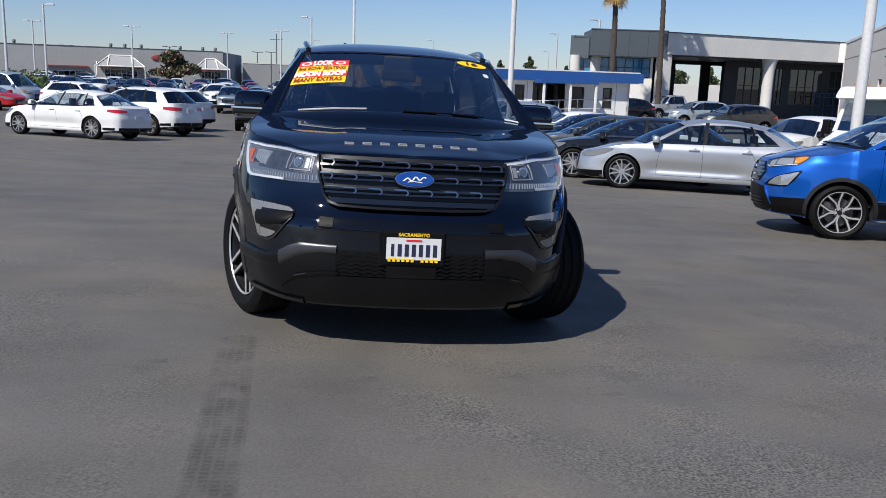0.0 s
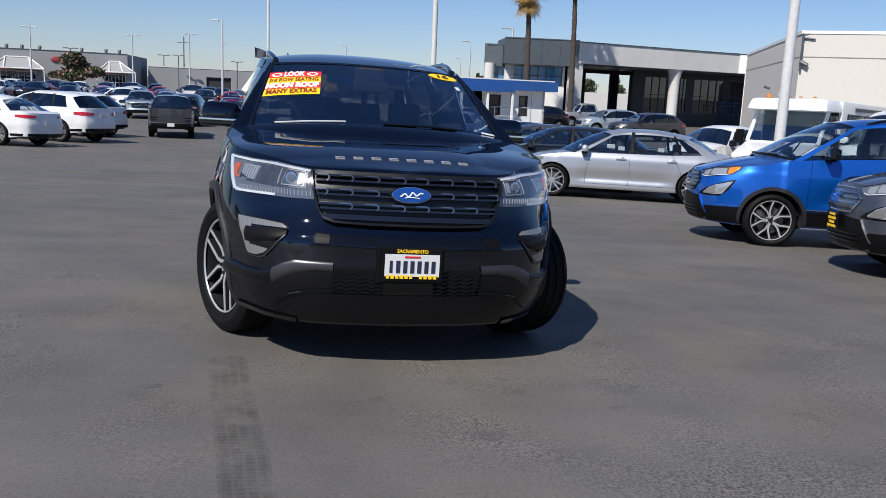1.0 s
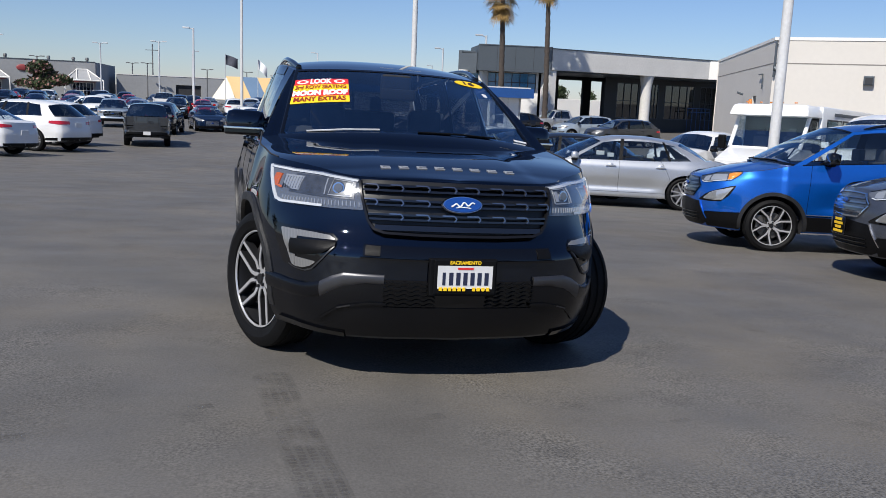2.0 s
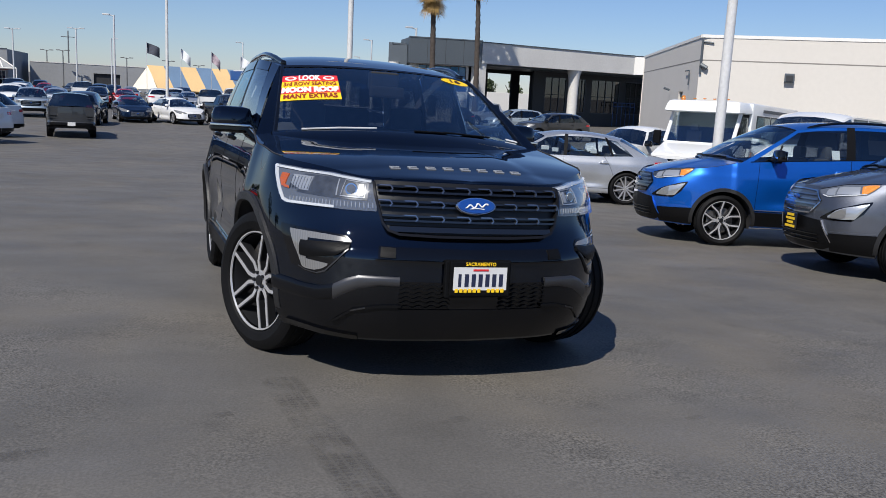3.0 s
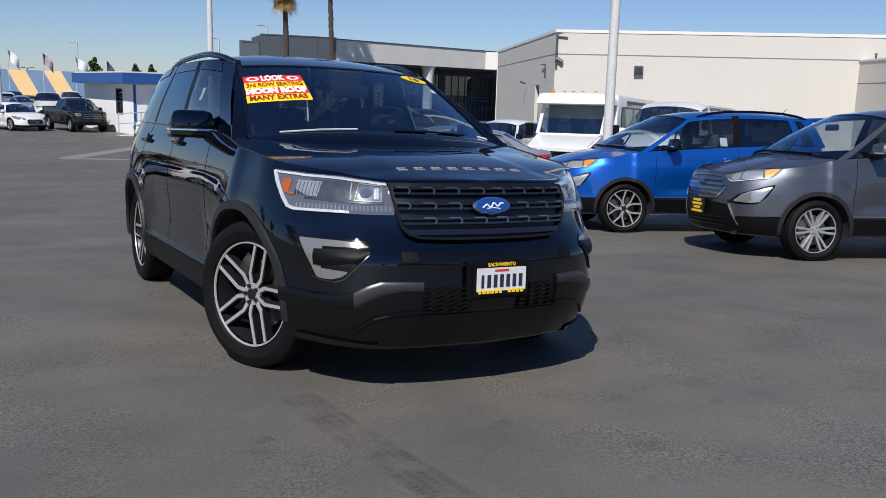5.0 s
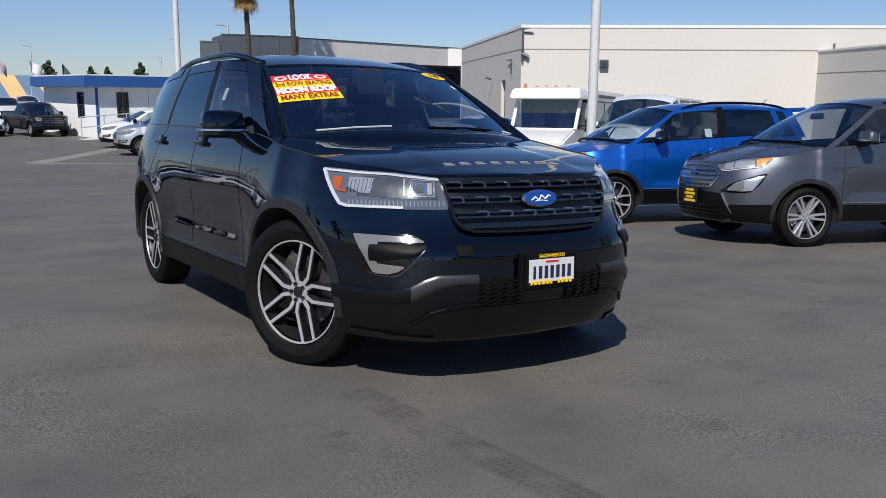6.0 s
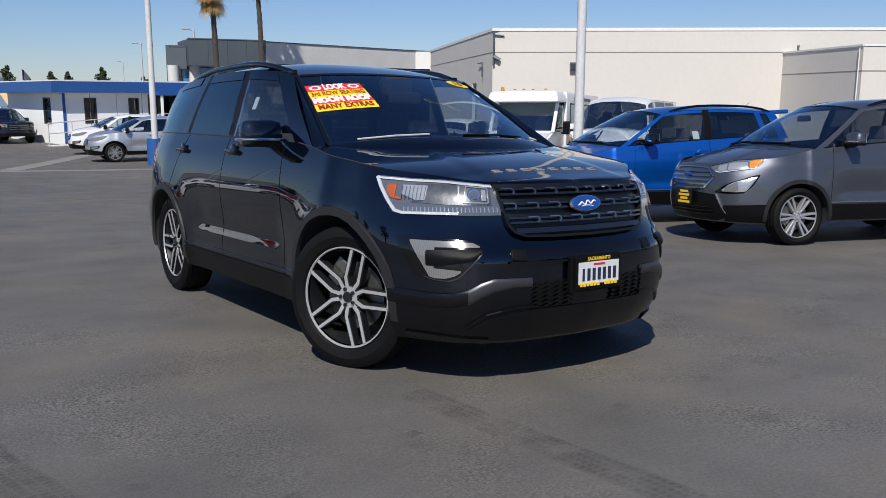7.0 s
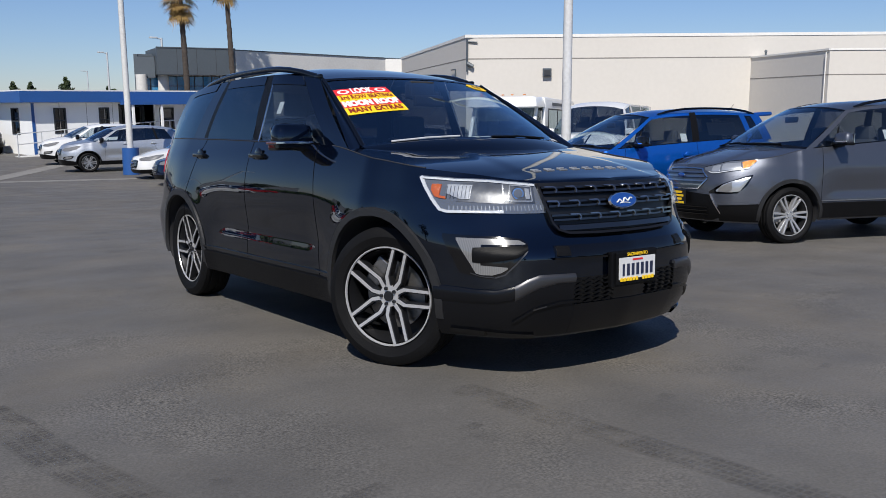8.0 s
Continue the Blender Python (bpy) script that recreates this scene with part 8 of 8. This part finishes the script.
def tree(x, y, h, w, seed, label, kind="round", mats=(LEAF,), count=900):
    rg = random.Random(seed)
    t = thing("tree", label, "tree", Matrix.Translation((x, y, float(land(x, y)))), "trees")
    bm = bmesh.new()
    rod(bm, (0, 0, -0.1), (0, 0, h * 0.45), w * 0.07, w * 0.045, 8)
    for k in range(5):
        a = 2 * math.pi * k / 5 + rg.uniform(-0.3, 0.3)
        rod(bm, (0, 0, h * rg.uniform(0.28, 0.45)), (w * 0.3 * math.cos(a), w * 0.3 * math.sin(a), h * rg.uniform(0.6, 0.8)), w * 0.03, w * 0.012, 6)
    part("trunk", bm, BARK, t)
    cs = []
    for k in range(11):
        if kind == "cone":
            u = k / 10
            cs.append(((rg.uniform(-0.1, 0.1) * w, rg.uniform(-0.1, 0.1) * w, h * (0.15 + 0.8 * u)), w * 0.5 * (1.12 - u), h * 0.09))
        else:
            a, q = rg.uniform(0, 2 * math.pi), rg.uniform(0, 0.33) * w
            cs.append(((q * math.cos(a), q * math.sin(a), h * rg.uniform(0.42, 0.85)), w * rg.uniform(0.16, 0.28), h * rg.uniform(0.10, 0.18)))
    for i, m in enumerate(mats):
        child("crown" if i == 0 else "blossom", mesh("crown", *leaf_cloud(cs, w * 0.035, count // (1 + 2 * i), rg), m, smooth=False), t)


tree(-22.7, 113.0, 5.0, 6.4, 5, "flowering tree with reddish blossom", "round", (LEAF, BLOSSOM, BLOSSOM), 5200)
tree(46.0, 112.0, 5.2, 4.4, 7, "leafy tree beyond the showroom", "round", (LEAF,), 1400)
tree(-47.0, 104.0, 6.2, 6.0, 6, "leafy tree by the grey hall", "round", (LEAF,), 1500)
for k, (x, y, h) in enumerate(((18.2, 150.0, 7.6), (25.0, 152.0, 6.8), (27.5, 152.0, 6.8), (32.8, 150.0, 7.6), (40.0, 150.0, 6.2), (58.0, 150.0, 6.5), (66.0, 148.0, 6.8))):
    tree(x, y, h - 0.8, 5.0, 20 + k, "small dark conifer beyond the office", "cone", (LEAF,), 2600)
# trees that stand round the lot behind the camera and show in the paint
for k, (x, y, h) in enumerate(((-30, -8, 7), (-34, 6, 8), (-33, 18, 6), (-28, -24, 8), (-14, -36, 7), (4, -40, 8), (20, -36, 7), (-38, 30, 7))):
    tree(x, y, h, h * 0.8, 40 + k, "leafy street tree at the edge of the lot", "round", (LEAF,), 700)
rg = random.Random(9)
hedge = thing("hedge", "clipped green hedge at the edge of the lot", "hedge", kind="stuff")
cs = [((-35.2 + 0.9 * i, 60.0 + 0.1 * i, float(land(-31 + i, 62)) + 1.15), 0.9, 1.1) for i in range(15)]
child("leaves", mesh("leaves", *leaf_cloud(cs, 0.11, 5200, rg), HEDGE, smooth=False), hedge)
bm = bmesh.new()
for (x, y, z), r, _ in cs:
    box(bm, (1.2, 1.0, 1.3), (x, y, z - 0.05), bevel=0.2)
part("stems", bm, HEDGE, hedge)


# ---- shuttle bus ----
def shuttle_bus(m):
    t = thing("shuttle_bus", "white cutaway shuttle bus with a large windscreen", "bus", m)
    BUS = material("bus_white", (0.74, 0.74, 0.73), rough=0.35, coat=0.5, vary=0.03, scale=1)
    bm = bmesh.new()
    box(bm, (2.35, 5.2, 2.15), (0, 4.1, 1.72), bevel=0.10)
    part("cabin", bm, BUS, t, smooth=True, angle=40)
    bm = bmesh.new()
    box(bm, (2.36, 1.7, 0.36), (0, 1.15, 2.61), bevel=0.12, taper=(0.92, 0.85))
    part("front_cap", bm, BUS, t, "white roof cap with marker lamps", smooth=True, angle=50)
    bm = bmesh.new()
    vs = [bm.verts.new(c) for c in ((-0.98, -0.75, 0.45), (0.98, -0.75, 0.45), (0.98, -0.80, 1.15), (-0.98, -0.80, 1.15), (-1.05, 0.22, 1.50), (1.05, 0.22, 1.50), (-1.08, 1.7, 0.45), (1.08, 1.7, 0.45), (-1.08, 1.7, 1.46), (1.08, 1.7, 1.46))]
    for f in ((0, 1, 2, 3), (3, 2, 5, 4), (0, 3, 4, 8, 6), (1, 7, 9, 5, 2), (4, 5, 9, 8), (0, 6, 7, 1)):
        bm.faces.new([vs[i] for i in f])
    bmesh.ops.recalc_face_normals(bm, faces=bm.faces)
    bmesh.ops.bevel(bm, geom=bm.edges[:], offset=0.06, segments=2, affect="EDGES")
    part("hood", bm, BUS, t, smooth=True, angle=50)
    bm = bmesh.new()
    a = [bm.verts.new(c) for c in ((-1.0, 0.30, 1.50), (1.0, 0.30, 1.50), (0.98, 0.80, 2.42), (-0.98, 0.80, 2.42))]
    bm.faces.new(a)
    part("windscreen", bm, WIND_GLASS, t)
    bm = bmesh.new()
    for s in (-1, 1):
        rod(bm, (s * 1.02, 0.28, 1.48), (s * 1.02, 0.85, 2.46), 0.06, None, 8)
        rod(bm, (s * 1.06, 1.6, 1.2), (s * 1.08, 1.6, 2.5), 0.09, None, 8)
    rod(bm, (-1.0, 0.28, 1.49), (1.0, 0.28, 1.49), 0.035, None, 8)
    part("windscreen_frame", bm, BUS, t)
    for s in (-1, 1):
        bm = bmesh.new()
        a = [bm.verts.new(c) for c in ((s * 1.06, 0.45, 1.50), (s * 1.08, 1.55, 1.48), (s * 1.08, 1.55, 2.34), (s * 1.05, 0.92, 2.34))]
        bm.faces.new(a if s > 0 else a[::-1])
        part("door_glass", bm, DOOR_GLASS, t)
        for k in range(3):
            boxed("side_window", (0.03, 1.3, 0.85), (s * 1.175, 2.6 + k * 1.45, 1.95), PRIVACY_GLASS, t)
            boxed("window_frame", (0.02, 1.4, 0.95), (s * 1.168, 2.6 + k * 1.45, 1.95), DARK_TRIM, t)
        bm = bmesh.new()
        box(bm, (0.22, 0.14, 0.42), (s * 1.38, 0.55, 1.62), bevel=0.04)
        rod(bm, (s * 1.05, 0.6, 1.6), (s * 1.3, 0.55, 1.62), 0.02, None, 6)
        part("mirror", bm, PLASTIC, t)
        boxed("headlamp", (0.34, 0.05, 0.22), (s * 0.74, -0.80, 0.86), REFLECTOR, t, bevel=0.02)
    boxed("grille", (0.95, 0.05, 0.30), (0, -0.80, 0.84), GLOSS_BLACK, t, bevel=0.02)
    for k in range(4):
        boxed("grille_bar", (0.9, 0.03, 0.03), (0, -0.83, 0.74 + k * 0.065), CHROME, t)
    boxed("bumper", (2.0, 0.16, 0.22), (0, -0.82, 0.50), DULL_GREY, t, bevel=0.04)
    for x in (-0.7, -0.3, 0, 0.3, 0.7):
        boxed("marker_lamp", (0.09, 0.06, 0.035), (x, 0.55, 2.84), AMBER, t, bevel=0.015)
    bm = bmesh.new()
    rod(bm, (-0.9, 1.2, 2.78), (-0.9, 1.2, 2.95), 0.07, 0.05, 10)
    part("beacon", bm, AMBER, t, "amber beacon on the roof")
    boxed("lettering", (0.01, 2.6, 0.10), (1.182, 3.8, 2.58), GREY_PANEL, t, "plain grey bar for lettering")
    boxed("dashboard", (1.9, 0.5, 0.3), (0, 0.75, 1.20), INTERIOR, t)
    boxed("bulkhead", (2.15, 0.06, 1.9), (0, 1.46, 1.75), INTERIOR, t)
    bm = bmesh.new()
    for x in (-0.45, 0.45):
        box(bm, (0.46, 0.12, 0.62), (x, 1.18, 1.55), bevel=0.05)
        box(bm, (0.26, 0.10, 0.20), (x, 1.18, 1.98), bevel=0.04)
    part("seat", bm, CLOTH, t, "grey cab seats")
    bm = bmesh.new()
    tube(bm, [(-0.7, 0.34, 1.50), (-0.3, 0.30, 1.53), (0.2, 0.32, 1.52)], 0.012, 6)
    part("wiper", bm, PLASTIC, t)
    S = dict(wheel=0.38, tread=0.12, rim_r=0.20, rim="five", half=1.06, base=4.3)
    add_wheels(t, S, 0, False)
    bm = bmesh.new()
    box(bm, (1.6, 6.2, 0.25), (0, 3.2, 0.50))
    part("chassis", bm, INTERIOR, t)


bus = stand(12.4, 14.75, -55)
shuttle_bus(bus @ Matrix.Diagonal((0.90, 0.95, 0.88, 1)))


# ---- marks on the ground ----
LINE = material("gutter_concrete", (0.20, 0.19, 0.175), rough=0.85, vary=0.25, scale=3)
MARK = bpy.data.materials.new("tyre_mark")
MARK.use_nodes = True
mn, ml = MARK.node_tree.nodes, MARK.node_tree.links
b = mn["Principled BSDF"]
b.inputs["Base Color"].default_value, b.inputs["Roughness"].default_value = (0.03, 0.028, 0.027, 1), 0.7
co, no, mr = mn.new("ShaderNodeTexCoord"), mn.new("ShaderNodeTexNoise"), mn.new("ShaderNodeMapRange")
no.inputs["Scale"].default_value, no.inputs["Detail"].default_value = 7.0, 6
ml.new(co.outputs["Object"], no.inputs["Vector"])
mr.inputs["From Min"].default_value, mr.inputs["From Max"].default_value, mr.inputs["To Min"].default_value, mr.inputs["To Max"].default_value = 0.35, 0.75, 0.0, 0.20
ml.new(no.outputs["Fac"], mr.inputs["Value"])
ml.new(mr.outputs[0], b.inputs["Alpha"])


def ground_band(name, pts, width, mat, label, category, lift=0.004, gaps=None):
    """A thin band on the ground along a line; gaps: (pitch, share) makes it a row of short bars."""
    pts = [Vector((*p, 0)) for p in pts]
    vs, fs = [], []
    for a, b_ in zip(pts, pts[1:]):
        L = (b_ - a).length
        d = (b_ - a) / L
        n = Vector((-d.y, d.x, 0)) * width / 2
        step_ = gaps[0] if gaps else 0.5
        k = max(1, int(L / step_))
        for i in range(k):
            p, q = a + d * (i * L / k), a + d * ((i + (gaps[1] if gaps else 1)) * L / k)
            o_ = len(vs)
            for c in (p + n, p - n, q - n, q + n):
                vs.append((c.x, c.y, float(land(c.x, c.y)) + lift))
            fs.append((o_, o_ + 1, o_ + 2, o_ + 3))
    return tagged(new(name, mesh(name, vs, fs, mat, smooth=False)), label, category, kind="structure")


ground_band("gutter_1", [(0.65, 25.85), (5.8, 24.1)], 0.62, LINE, "pale concrete gutter strip in the asphalt", "gutter")
ground_band("gutter_2", [(0.95, 26.1), (5.4, 34.6)], 0.75, LINE, "pale concrete gutter strip in the asphalt", "gutter", 0.008)
TRACK = [(-0.87, -0.60), (-0.82, -1.40), (-0.775, -1.95), (-0.74, -2.6), (-0.70, -3.4)]
for off in (-0.065, -0.022, 0.022, 0.065):
    ground_band("tyre_mark", [(x + off, y) for x, y in TRACK], 0.030, MARK, "faint dark tyre tread mark on the asphalt", "marking", 0.004, (0.032, 0.7))
ground_band("tyre_mark", TRACK, 0.19, MARK, "faint dark tyre track on the asphalt", "marking", 0.002)
TRACK_TWO = [(-2.80, 0.45), (-2.74, 0.10), (-2.68, -0.40), (-2.55, -0.97), (-2.42, -1.6)]
ground_band("tyre_mark", TRACK_TWO, 0.20, MARK, "faint dark tyre track on the asphalt", "marking", 0.002)
for off in (-0.07, -0.024, 0.024, 0.07):
    ground_band("tyre_mark", [(x + off, y) for x, y in TRACK_TWO], 0.034, MARK, "faint dark tyre tread mark on the asphalt", "marking", 0.004, (0.034, 0.7))
for x, y, w in ((-0.23, -1.34, 0.07), (-1.91, -1.44, 0.09), (-1.20, -1.12, 0.06), (0.9, -1.5, 0.05)):
    ground_band("oil_stain", [(x - w, y - 0.01), (x + w, y + 0.02)], w, MARK, "small dark oil stain on the asphalt", "stain", 0.003)
ground_band("oil_stain", [(-2.30, -1.02), (-2.22, -1.04)], 0.07, MARK, "small dark oil stain on the asphalt", "stain", 0.003)
